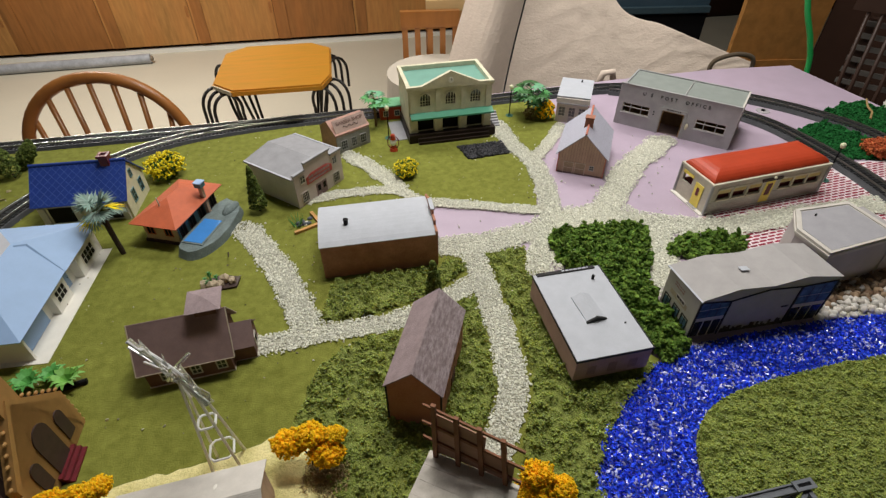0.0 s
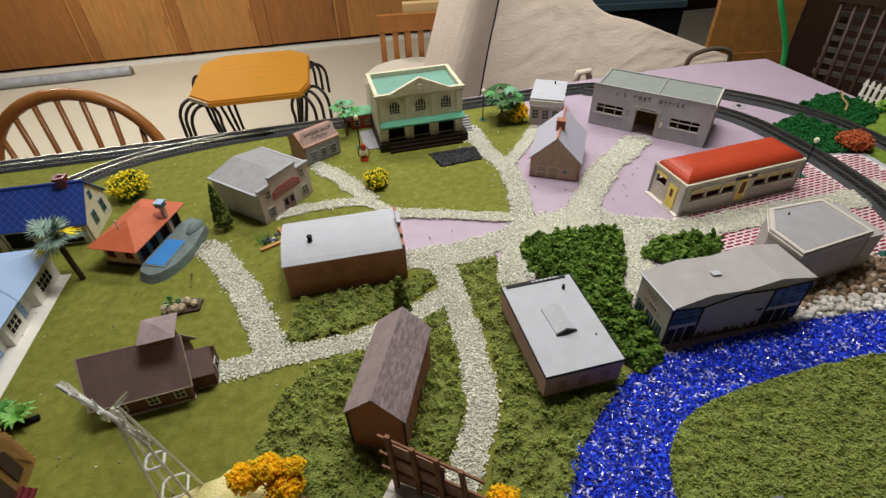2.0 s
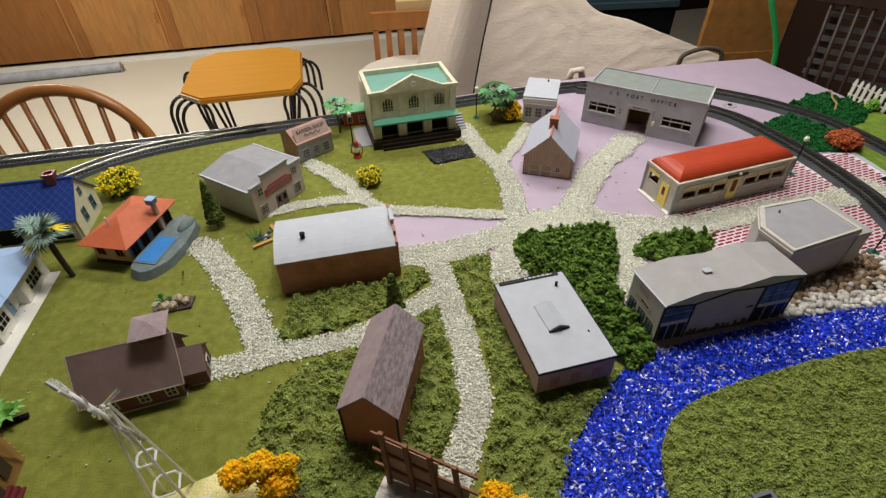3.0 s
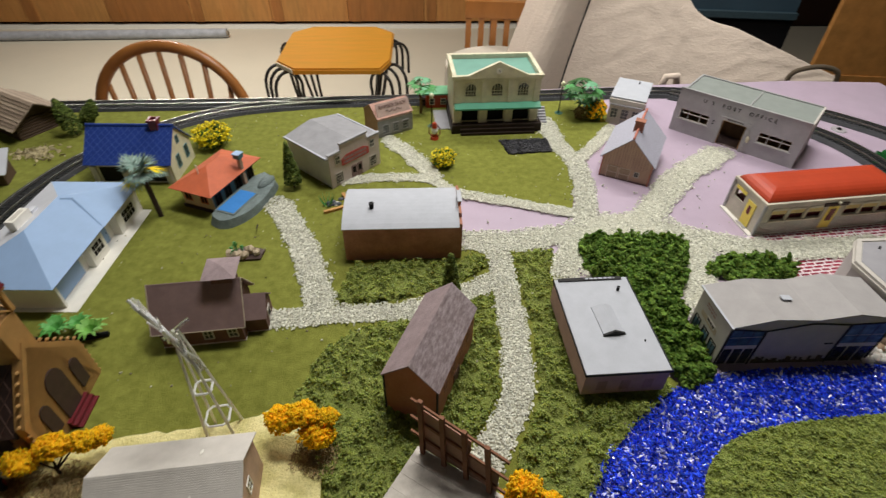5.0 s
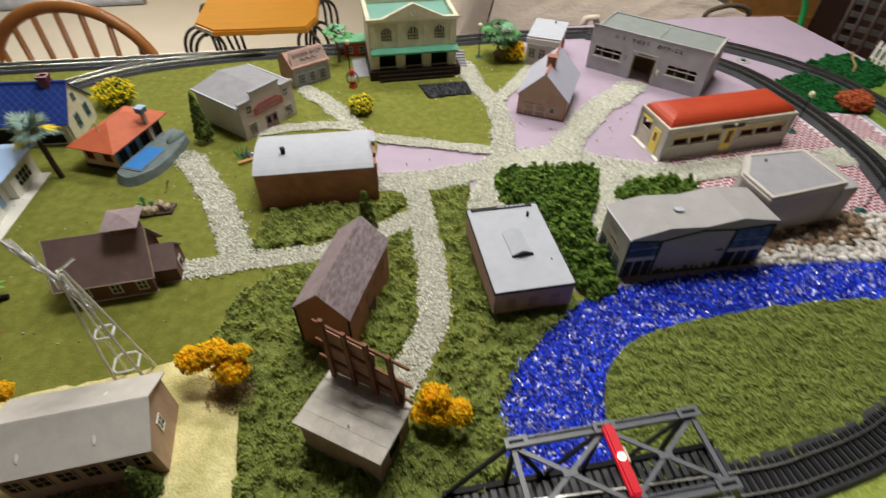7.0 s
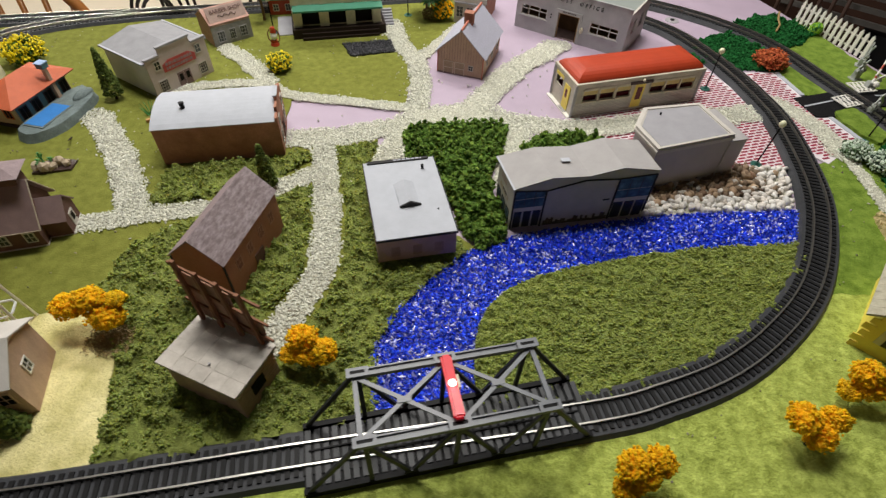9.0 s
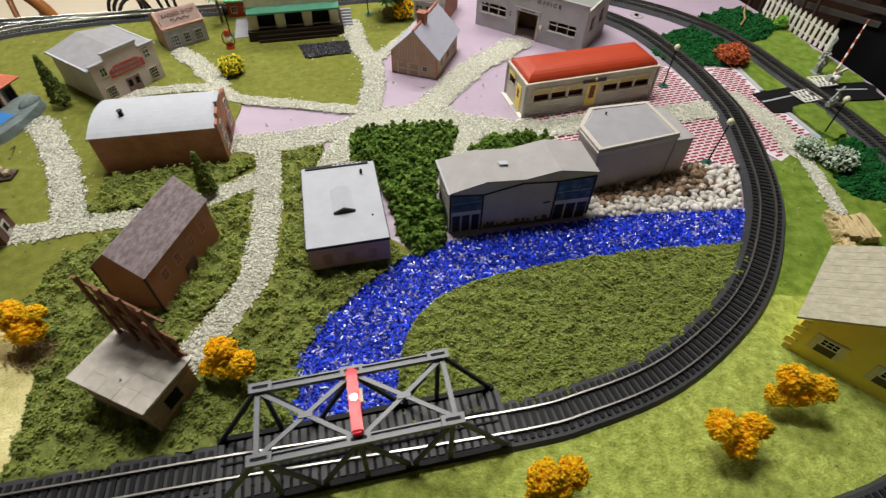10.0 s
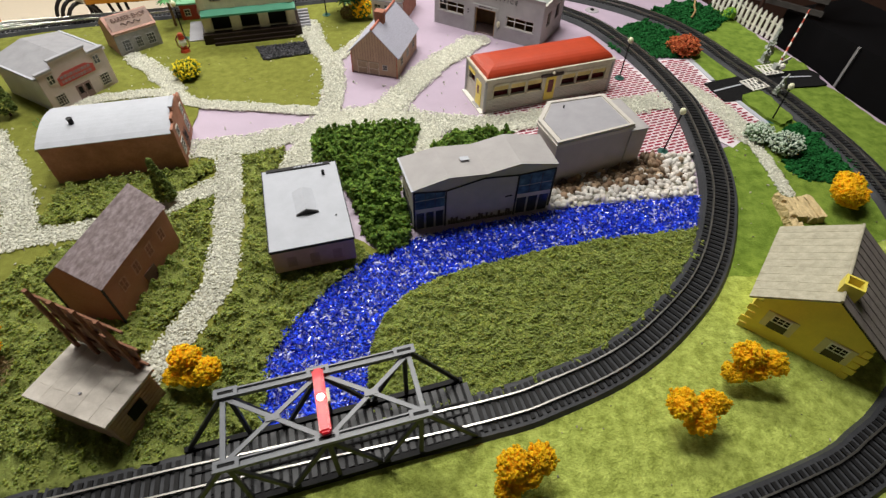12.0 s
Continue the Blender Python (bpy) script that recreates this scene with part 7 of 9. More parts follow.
def yellow_cottage():
    w, d, h, top = 0.093, 0.106, 0.0475, 0.0795
    ob = thing("yellow_cottage", "yellow plastic cottage with beige and dark shingle roof", "building", 0.7706, 0.4477, -38.8)
    wall_w = w * 0.93
    part("wall", gable_body(wall_w, d, h + (top - h) * 0.07, top, "y"), M_YELLOW, ob, "bright yellow walls")
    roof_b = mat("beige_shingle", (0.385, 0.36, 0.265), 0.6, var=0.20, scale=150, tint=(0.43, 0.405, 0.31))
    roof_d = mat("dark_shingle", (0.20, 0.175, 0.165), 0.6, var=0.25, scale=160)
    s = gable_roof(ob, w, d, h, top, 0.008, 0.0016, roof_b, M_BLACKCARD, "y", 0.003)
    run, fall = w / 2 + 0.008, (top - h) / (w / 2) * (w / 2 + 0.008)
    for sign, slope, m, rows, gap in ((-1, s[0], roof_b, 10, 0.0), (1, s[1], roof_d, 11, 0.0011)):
        for i in range(rows):
            a = -d / 2 - 0.003 + (d + 0.006) * i / rows
            b = -d / 2 - 0.003 + (d + 0.006) * (i + 1) / rows - gap
            bm = bmesh.new()
            cuts = [0.03 + 0.97 * (k + 0.5 * (i % 2 and 0 < k < 4)) / 4 for k in range(5)]
            for t0, t1 in zip(cuts, cuts[1:]):
                e0, e1 = (sign * run * t0, top + 0.0016 - fall * t0), (sign * run * (t1 - 0.001), top + 0.0016 - fall * (t1 - 0.001))
                solid(bm, [(e0[0], a, e0[1]), (e0[0], b, e0[1]), (e1[0], b, e1[1]), (e1[0], a, e1[1])],
                      [(e0[0], a, e0[1] + 0.0005), (e0[0], b, e0[1] + 0.0003), (e1[0], b, e1[1] + 0.0004), (e1[0], a, e1[1] + 0.0007)])
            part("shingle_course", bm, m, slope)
    part("ridge", rod(bmesh.new(), (0, -d / 2 - 0.003, top + 0.0017), (0, d / 2 + 0.003, top + 0.0017), 0.0014, 6), roof_b, ob)
    ch = bmesh.new()
    cx, cy = 0.0030, -d / 2 + 0.0165
    for q in ((cx - 0.0075, cy - 0.0068, cx - 0.0055, cy + 0.0068), (cx + 0.0055, cy - 0.0068, cx + 0.0075, cy + 0.0068), (cx - 0.0055, cy - 0.0068, cx + 0.0055, cy - 0.0048), (cx - 0.0055, cy + 0.0048, cx + 0.0055, cy + 0.0068)):
        box(ch, q[0], q[1], top - 0.010, q[2], q[3], top + 0.0095)
    c = part("chimney", ch, mat("lemon_plastic", (0.78, 0.66, 0.10), 0.4, var=0.06), ob, "lemon yellow hollow chimney")
    part("flue_floor", box(bmesh.new(), cx - 0.0055, cy - 0.0048, top - 0.004, cx + 0.0055, cy + 0.0048, top + 0.001), M_TAN, c)
    M = face("front", w, d)
    for u in (-0.0215, 0.0242):
        part("shutter_board", box(bmesh.new(), u - 0.0130, 0, 0.0172, u + 0.0128, 0.0008, 0.0368), mat("pale_shutter", (0.66, 0.58, 0.38), 0.5, var=0.08), ob, "pale panel round the window", M)
        M2 = face("front", w, d + 0.0018)
        window(ob, M2, u, 0.0266, 0.0150, 0.0090, 3, 2, M_WHITE, M_DARK)
        part("lower_pane", box(bmesh.new(), u - 0.0075, 0, 0.0178, u + 0.0075, 0.0006, 0.0265), mat("dark_sash", (0.045, 0.03, 0.015), 0.4, var=0.2), ob, "dark lower sash", M2)
    for sg in (-1, 1):
        for k in range(5):
            part("quoin", box(bmesh.new(), sg * wall_w / 2 - 0.005 - 0.002 * (k % 2), 0, 0.002 + k * 0.0085, sg * wall_w / 2 + 0.001 + 0.0014 * (k % 2), 0.0012, 0.009 + k * 0.0085), mat("quoin_yellow", (0.70, 0.56, 0.14), 0.45, var=0.1) if k == 0 and sg < 0 else M_YELLOW, ob, m=M)


for make in (brick_bank, flat_roof_shop, red_barn, event_hall, grey_block, diner, post_office, timber_house, corner_store, hotel, barber_shop, dry_store,
             pool_villa, blue_cottage, ranch_house, chapel, log_cabin, woodshed, barn_long, schoolhouse, tiled_platform, yellow_cottage):
    make()
M_DECKTIE = mat("deck_tie_grey", (0.040, 0.042, 0.047), 0.5, var=0.2, scale=150)
M_HAZE = mat("hazy_plastic", (0.80, 0.80, 0.74), 0.25, var=0.1, spec=0.5)
M_HAZE.node_tree.nodes["Principled BSDF"].inputs["Transmission Weight"].default_value = 0.75
M_HAZE.node_tree.nodes["Principled BSDF"].inputs["IOR"].default_value = 1.1
M_MILKY = mat("milky_plastic", (0.80, 0.80, 0.70), 0.25, var=0.1, spec=0.6)
M_MILKY.node_tree.nodes["Principled BSDF"].inputs["Transmission Weight"].default_value = 0.15

# ---- the truss bridge ----
def truss_bridge():
    ob = thing("truss_bridge", "grey plastic truss bridge carrying the inner track over the river", "bridge", 0.3352, 0.3255, 15.0)
    L, W, T, H = 0.110, 0.0246, 0.0658, 0.0745
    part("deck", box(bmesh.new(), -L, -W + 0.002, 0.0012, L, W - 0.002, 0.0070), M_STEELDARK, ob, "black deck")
    for k in range(33):
        x = -L + 0.0035 + k * 0.0068
        part("deck_tie", box(bmesh.new(), x - 0.0021, -W + 0.0035, 0.0070, x + 0.0021, W - 0.0035, 0.0086), M_DECKTIE, ob, "grey deck tie")

    def bar(name, a, b, half_w, half_t, m, label, flat=False, parent=None):
        """A flat strip from a to b; flat: its broad side faces up, else it faces sideways."""
        a, b = Vector(a), Vector(b)
        e = (b - a).normalized()
        f = Vector((0, 0, 1)) if flat else Vector((0, 1, 0))
        g = e.cross(f).normalized()
        ring = lambda c: [c + g * half_w + f * half_t, c - g * half_w + f * half_t, c - g * half_w - f * half_t, c + g * half_w - f * half_t]
        return part(name, solid(bmesh.new(), ring(a), ring(b)), m, parent or ob, label)

    for s in (-1, 1):
        y = s * W
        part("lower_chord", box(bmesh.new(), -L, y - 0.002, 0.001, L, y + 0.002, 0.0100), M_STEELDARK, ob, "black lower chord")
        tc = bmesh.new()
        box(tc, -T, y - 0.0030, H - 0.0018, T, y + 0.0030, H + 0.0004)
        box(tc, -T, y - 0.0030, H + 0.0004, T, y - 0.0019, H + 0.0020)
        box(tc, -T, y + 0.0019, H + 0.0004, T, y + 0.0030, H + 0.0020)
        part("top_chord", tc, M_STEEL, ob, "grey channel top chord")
        for x in (-T + 0.004, 0.0, T - 0.004):
            gm = bmesh.new()
            for q in ((x - 0.0078, y - 0.0036, x + 0.0078, y - 0.0012), (x - 0.0078, y + 0.0012, x + 0.0078, y + 0.0036), (x - 0.0078, y - 0.0012, x - 0.0052, y + 0.0012), (x + 0.0052, y - 0.0012, x + 0.0078, y + 0.0012)):
                box(gm, q[0], q[1], H + 0.0021, q[2], q[3], H + 0.0032)
            gs = part("gusset", gm, M_STEEL, ob, "slotted gusset plate")
            part("slot", box(bmesh.new(), x - 0.0051, y - 0.0011, H + 0.0021, x + 0.0051, y + 0.0011, H + 0.0026), M_STEELDARK, gs, "dark slot")
            part("vertical", box(bmesh.new(), x - 0.0016, y - 0.0012, 0.0095, x + 0.0016, y + 0.0012, H - 0.0018), M_STRUTSHADE, ob, "vertical strut, its grey darkened for shade")
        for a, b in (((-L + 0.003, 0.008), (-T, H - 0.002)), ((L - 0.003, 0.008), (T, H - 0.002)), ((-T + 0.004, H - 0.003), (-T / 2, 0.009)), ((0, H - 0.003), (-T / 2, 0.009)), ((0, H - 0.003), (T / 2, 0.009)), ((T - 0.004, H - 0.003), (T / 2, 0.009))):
            bar("diagonal", (a[0], y, a[1]), (b[0], y, b[1]), 0.0017, 0.0011, M_STRUTSHADE, "diagonal brace, its grey darkened for shade")
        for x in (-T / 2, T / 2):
            part("foot_plate", box(bmesh.new(), x - 0.005, y - 0.0016, 0.0085, x + 0.005, y + 0.0016, 0.0135), M_STRUTSHADE, ob)
    # bracing across the top, between the two chords
    z = H - 0.0006
    for x in (-T + 0.0015, T - 0.0015):
        bar("end_strut", (x, -W + 0.003, z), (x, W - 0.003, z), 0.0017, 0.0010, M_STEEL, "grey strut across the top", True)
    for x0, x1 in ((-T + 0.003, -0.003), (0.003, T - 0.003)):
        bar("cross_brace", (x0, -W + 0.003, z - 0.0002), (x1, W - 0.003, z - 0.0002), 0.0015, 0.0007, M_STEEL, "grey flat cross brace", True)
        bar("cross_brace", (x0, W - 0.003, z + 0.0003), (x1, -W + 0.003, z + 0.0003), 0.0015, 0.0007, M_STEEL, "grey flat cross brace", True)
        xm = (x0 + x1) / 2
        part("centre_plate", up(bmesh.new(), [(xm - 0.0048, -0.0022), (xm + 0.0048, -0.0022), (xm + 0.0048, 0.0022), (xm - 0.0048, 0.0022)], z - 0.0012, z + 0.0013), M_STEEL, ob, "small grey plate")
    for s in (-0.0084, 0.0084):
        part("guard_rail", box(bmesh.new(), -L + 0.004, s * 0.55 - 0.0006, 0.0086, L - 0.004, s * 0.55 + 0.0006, 0.0098), M_STEELDARK, ob)
    be = thing("signal_beacon", "red translucent plastic beacon lying across the bridge top", "beacon", 0.3352, 0.3255, 15.0)
    red = mat("red_translucent", (0.44, 0.008, 0.018), 0.42, var=0.15, spec=0.3, coat=0.1)
    p = red.node_tree.nodes["Principled BSDF"]
    p.inputs["Emission Color"].default_value, p.inputs["Emission Strength"].default_value = (1, 0.01, 0.03, 1), 0.28
    bm = box(bmesh.new(), -0.0038, -W * 0.93, H + 0.0034, 0.0038, W - 0.001, H + 0.0090)
    bmesh.ops.bevel(bm, geom=bm.edges[:], offset=0.0014, segments=2, affect="EDGES")
    part("housing", bm, red, be, "glossy red housing")
    part("bulb", ball(bmesh.new(), (0, 0.001, H + 0.0090), 0.0027, 12, 1, 1, 0.8), glow("lit_bulb", (1.0, 0.55, 0.50), 6.0, (1, 0.6, 0.6)), be, "lit bulb")
    part("holder", box(bmesh.new(), 0.0039, -0.002, H + 0.0034, 0.0058, 0.008, H + 0.0065), M_CREAM, be)


truss_bridge()


# ---- windmill ----
def windmill():
    ob = thing("toy_windmill", "clear and silver plastic farm windmill on a tall tower", "windmill", -0.0500, 0.3960, 65)
    feet = [(-0.0165, 0), (0, -0.0165), (0.0165, 0), (0, 0.0165)]
    top = 0.140
    leg_at = lambda p, z: Vector((p[0] * (1 - z / top * 0.86), p[1] * (1 - z / top * 0.86), z))
    for p in feet:
        part("leg", rod(bmesh.new(), leg_at(p, 0.0), leg_at(p, top), 0.0013, 6, 0.0010), M_MILKY, ob, "clear plastic leg")
    for z in (0.030, 0.072):
        c = [leg_at(p, z) for p in feet]
        ring = []
        for k in range(4):
            q, before, after = c[k], c[k - 1], c[(k + 1) % 4]
            ring += [q.lerp(before, 0.2), q.lerp(after, 0.2)]
        part("hoop", tube(bmesh.new(), [tuple(q) for q in ring + ring[:1]], 0.0011, 6), M_CHROME, ob, "silver brace hoop")
    back = Matrix.Rotation(radians(-65), 3, "Z")
    ax = (back @ Vector((0.44, 0.87, 0.17))).normalized()
    side = Vector((0, 0, 1)).cross(ax).normalized()
    high = ax.cross(side).normalized()
    hub = Vector((0, 0, 0.142))
    part("head", rod(bmesh.new(), hub - ax * 0.009, hub + ax * 0.012, 0.0014, 8), M_CLEAR, ob, "clear plastic head")
    wc = hub - ax * 0.005
    for k in range(10):
        a = k * math.tau / 10 + 0.2
        r = side * math.cos(a) + high * math.sin(a)
        t = (r.cross(ax) + ax * 0.42).normalized()
        p = [wc + r * 0.009 + t * 0.0016, wc + r * 0.009 - t * 0.0016, wc + r * 0.035 - t * 0.0052, wc + r * 0.035 + t * 0.0052]
        n = (p[1] - p[0]).cross(p[2] - p[0]).normalized() * 0.0003
        bl = part("blade", solid(bmesh.new(), [q - n for q in p], [q + n for q in p]), M_HAZE, ob, "clear plastic blade")
        part("edge", rod(bmesh.new(), p[1].lerp(p[2], 0.05), p[2], 0.0011, 6), M_CHROME, bl, "bright silver blade edge")
    for rr in (0.0125, 0.0255):
        ring = [wc + (side * math.cos(j * math.tau / 28) + high * math.sin(j * math.tau / 28)) * rr for j in range(29)]
        part("wheel_ring", tube(bmesh.new(), ring, 0.0010, 5), M_CHROME, ob, "silver wheel ring")
    part("hub", ball(bmesh.new(), wc, 0.0022, 10), M_CHROME, ob, "silver hub")


windmill()


# ---- trees and bushes ----
def cloud(centres, count, low, high, spread=1.0):
    """Points in the outer shells of several ellipsoids (x, y, z, rx, ry, rz)."""
    pts = []
    for c in centres:
        q = RNG.normal(size=(count, 3))
        q /= np.linalg.norm(q, axis=1)[:, None]
        q *= RNG.uniform(0.45, 1.0, (count, 1)) ** 0.6
        q *= 1 + 0.28 * np.array([noise.noise(Vector(v) * 2.6 + Vector(c[:3]) * 90) for v in q])[:, None]
        pts.append(np.array(c[:3]) + q * np.array(c[3:]))
    P = np.vstack(pts)
    return P, RNG.uniform(low, high, len(P))


def foam_tree(x, y, rot, lumps, label, m=None, trunk=0.016, count=110, group="autumn trees"):
    ob = thing("foam_tree", label, "tree", x, y, rot, group=group)
    bm = bmesh.new()
    rod(bm, (0, 0, 0), (0.001, 0, trunk), 0.0016, 7, 0.0011)
    for c in lumps:
        rod(bm, (0.001, 0, trunk * 0.7), (c[0] * 0.8, c[1] * 0.8, c[2]), 0.0010, 6, 0.0005)
    part("trunk", bm, M_BARK, ob, "dark wire trunk")
    P, s = cloud([(c[0] * 1.4, c[1] * 1.4, c[2] - 0.001, c[3] * 1.12, c[4] * 1.12, c[5] * 1.0) for c in lumps], int(count * 6.5), 0.0007, 0.0015)
    core = bmesh.new()
    for c in lumps:
        bmesh.ops.create_icosphere(core, subdivisions=4, radius=1, matrix=Matrix.Translation((c[0] * 1.4, c[1] * 1.4, c[2] - 0.001)) @ Matrix.Diagonal((c[3] * 0.98, c[4] * 0.98, c[5] * 0.86, 1)))
    for v in core.verts:
        v.co += v.normal * (0.0034 * noise.noise(v.co * 200) + 0.0022 * noise.noise(v.co * 480))
    part("foam_core", core, m or M_ORANGE, ob)
    crumbs("crown", P, s, m or M_ORANGE, (1, 1, 0.85), 0.6, parent=ob, smooth=True)
    return ob


L2 = [(-0.010, 0.004, 0.034, 0.015, 0.011, 0.010), (0.011, -0.003, 0.028, 0.014, 0.011, 0.010), (0.002, 0.005, 0.041, 0.012, 0.010, 0.007), (0.016, 0.004, 0.038, 0.009, 0.007, 0.005)]
L3 = [(-0.014, 0.0, 0.028, 0.013, 0.010, 0.008), (0.002, 0.006, 0.034, 0.013, 0.010, 0.008), (0.018, 0.008, 0.034, 0.012, 0.008, 0.007), (0.024, 0.012, 0.030, 0.010, 0.008, 0.006)]
L4 = [(0.0, 0.0, 0.024, 0.013, 0.011, 0.009), (-0.005, 0.004, 0.036, 0.012, 0.010, 0.009), (0.010, 0.0, 0.032, 0.009, 0.010, 0.009), (-0.012, -0.002, 0.020, 0.008, 0.008, 0.006)]
foam_tree(0.022, 0.400, 10, L2, "bright orange foam autumn tree beside the pale barn")
foam_tree(-0.165, 0.335, 15, L3, "bright orange foam autumn tree in front of the church")
foam_tree(0.2175, 0.378, -10, L4, "bright orange foam autumn tree beside the tiled shed")
foam_tree(0.619, 0.336, 60, [(0.0, 0.0, 0.024, 0.013, 0.010, 0.012), (-0.002, 0.012, 0.036, 0.012, 0.010, 0.009), (0.010, -0.004, 0.030, 0.009, 0.010, 0.010)], "orange foam autumn tree on the light grass")
foam_tree(0.6805, 0.379, 0, L4, "orange foam autumn tree before the yellow cottage")
foam_tree(0.476, 0.297, 30, L4, "orange foam autumn tree near the outer track")
foam_tree(0.898, 0.603, 40, [(0.0, 0.0, 0.020, 0.020, 0.016, 0.013), (0.012, 0.006, 0.022, 0.017, 0.015, 0.012), (-0.009, 0.004, 0.030, 0.016, 0.014, 0.010)], "round orange foam tree behind the yellow cottage", count=150)

M_LEAFY = mat("flower_leaf", (0.06, 0.13, 0.015), 0.8, var=0.2, island=0.4)
M_FLOWER = mat("yellow_flower", (0.85, 0.68, 0.01), 0.6, var=0.1, island=0.2)
M_RUST = mat("rust_foliage", (0.42, 0.075, 0.025), 0.85, var=0.15, island=0.35, tint=(0.50, 0.14, 0.04))
M_FROST = mat("pale_blossom", (0.42, 0.55, 0.42), 0.8, var=0.1, island=0.2, tint=(0.66, 0.72, 0.62))
M_LEAFGREEN = mat("plastic_leaf_green", (0.055, 0.24, 0.05), 0.5, var=0.2, scale=120, tint=(0.10, 0.34, 0.12))
M_DEEPLEAF = mat("deep_leaf_green", (0.025, 0.11, 0.02), 0.5, var=0.2, scale=120)
M_PALELEAF = mat("faded_leaf_green", (0.14, 0.36, 0.20), 0.55, var=0.2, scale=120)
M_PALMLEAF = mat("palm_blue_green", (0.16, 0.26, 0.22), 0.6, var=0.2, island=0.3, tint=(0.30, 0.40, 0.36))
M_CYPRESS = mat("cypress_green", (0.05, 0.085, 0.014), 0.95, var=0.2, island=0.45, tint=(0.12, 0.155, 0.03))
M_DRY = mat("dry_tuft", (0.30, 0.215, 0.095), 0.95, var=0.25, island=0.25, tint=(0.40, 0.31, 0.15))


def bush(x, y, r, h, m_in, m_out, label, n_out=160, size=(0.0014, 0.0026), name="flower_bush"):
    ob = thing(name, label, "bush", x, y)
    P, s = cloud([(0, 0, h * 0.5, r * 0.85, r * 0.85, h * 0.45)], 700, 0.0010, 0.0024)
    P[:, 2] = np.maximum(P[:, 2], 0.001)
    crumbs("foliage", P, s, m_in, (1, 1, 0.8), 0.4, parent=ob)
    P, s = cloud([(0, 0, h * 0.55, r, r, h * 0.48)], int(n_out * 2.2), size[0] * 0.65, size[1] * 0.72)
    P = P[P[:, 2] > h * 0.2]
    crumbs("blossom", P, s[:len(P)], m_out, (1.2, 0.9, 0.8), 0.5, parent=ob)
    return ob


bush(-0.326, 0.858, 0.029, 0.040, M_LEAFY, M_FLOWER, "round bush full of yellow flowers behind the cottage", 230, (0.0020, 0.0032))
bush(0.0525, 0.877, 0.019, 0.028, M_LEAFY, M_FLOWER, "small bush of bright yellow flowers on the lawn", 230, (0.0015, 0.0024))
bush(0.290, 1.090, 0.019, 0.036, M_LEAFY, M_ORANGE, "golden orange flower bush beside the hotel", 160, (0.002, 0.003))
bush(0.268, 1.092, 0.017, 0.020, mat("brown_shrub", (0.15, 0.11, 0.03), 0.9, island=0.4), mat("olive_shrub", (0.16, 0.15, 0.03), 0.9, island=0.4), "low brownish shrub under the broad-leaf tree", 60)
bush(0.833, 0.976, 0.026, 0.028, M_RUST, M_RUST, "rust red bush between the tracks", 420, (0.0016, 0.0028), "red_bush")
ob = bush(0.853, 0.735, 0.019, 0.022, mat("dull_shrub", (0.09, 0.15, 0.07), 0.9, island=0.4), M_FROST, "green bush with pale frosted tips", 240, (0.0014, 0.0024), "frosted_bush")
bush(0.876, 0.708, 0.021, 0.026, mat("shade_shrub", (0.02, 0.05, 0.025), 0.9, island=0.4), M_FROST, "dark bush with pale frosted tips by the gravel", 300, (0.0014, 0.0024), "frosted_bush")
bush(-0.675, 0.750, 0.025, 0.030, M_CYPRESS, M_LEAFY, "small leafy green bush behind the outhouse", 120, (0.0025, 0.004), "green_bush")
bush(0.967, 1.112, 0.010, 0.022, M_LEAFGREEN, mat("lime_leaf", (0.22, 0.42, 0.03), 0.8, island=0.3), "lime green bush in front of the picket fence", 120, (0.002, 0.003), "green_bush")


def cypress(x, y, h, r, label, lean=(0, 0), fat=1.0):
    ob = thing("cypress", label, "tree", x, y, group="conical trees")
    part("trunk", rod(bmesh.new(), (0, 0, 0), (lean[0] * 0.1, lean[1] * 0.1, h * 0.14), 0.0016, 7), M_BARK, ob, "short brown trunk")
    n = 900
    t = RNG.uniform(0, 1, n) ** 0.8
    rad = r * (np.sin(np.pi * np.clip(0.18 + 0.82 * t, 0, 1)) ** 0.8 if fat > 1 else (1 - t) ** 0.75 * np.minimum(1, (t + 0.04) * 9)) * RNG.uniform(0.75, 1.0, n)
    a = RNG.uniform(0, math.tau, n)
    z = h * (0.10 + 0.90 * t)
    P = np.c_[rad * np.cos(a) + lean[0] * t, rad * np.sin(a) + lean[1] * t, z]
    crumbs("crown", P, RNG.uniform(0.0009, 0.0019, n), M_CYPRESS, (1, 1, 1.3), 0.5, parent=ob)


cypress(-0.149, 0.772, 0.074, 0.0135, "dark green cone tree beside the white store")
cypress(0.115, 0.604, 0.061, 0.0110, "dark green cone tree behind the red barn", (-0.002, 0.002))
cypress(0.004, 0.307, 0.040, 0.0110, "small dark green cone tree in front of the pale barn")
cypress(-0.567, 0.842, 0.062, 0.0150, "leaning olive green oval tree beside the log cabin", (-0.016, 0.004), 2)
cypress(-0.572, 0.872, 0.050, 0.0140, "drooping olive green oval tree beside the log cabin", (0.026, 0.006), 2)


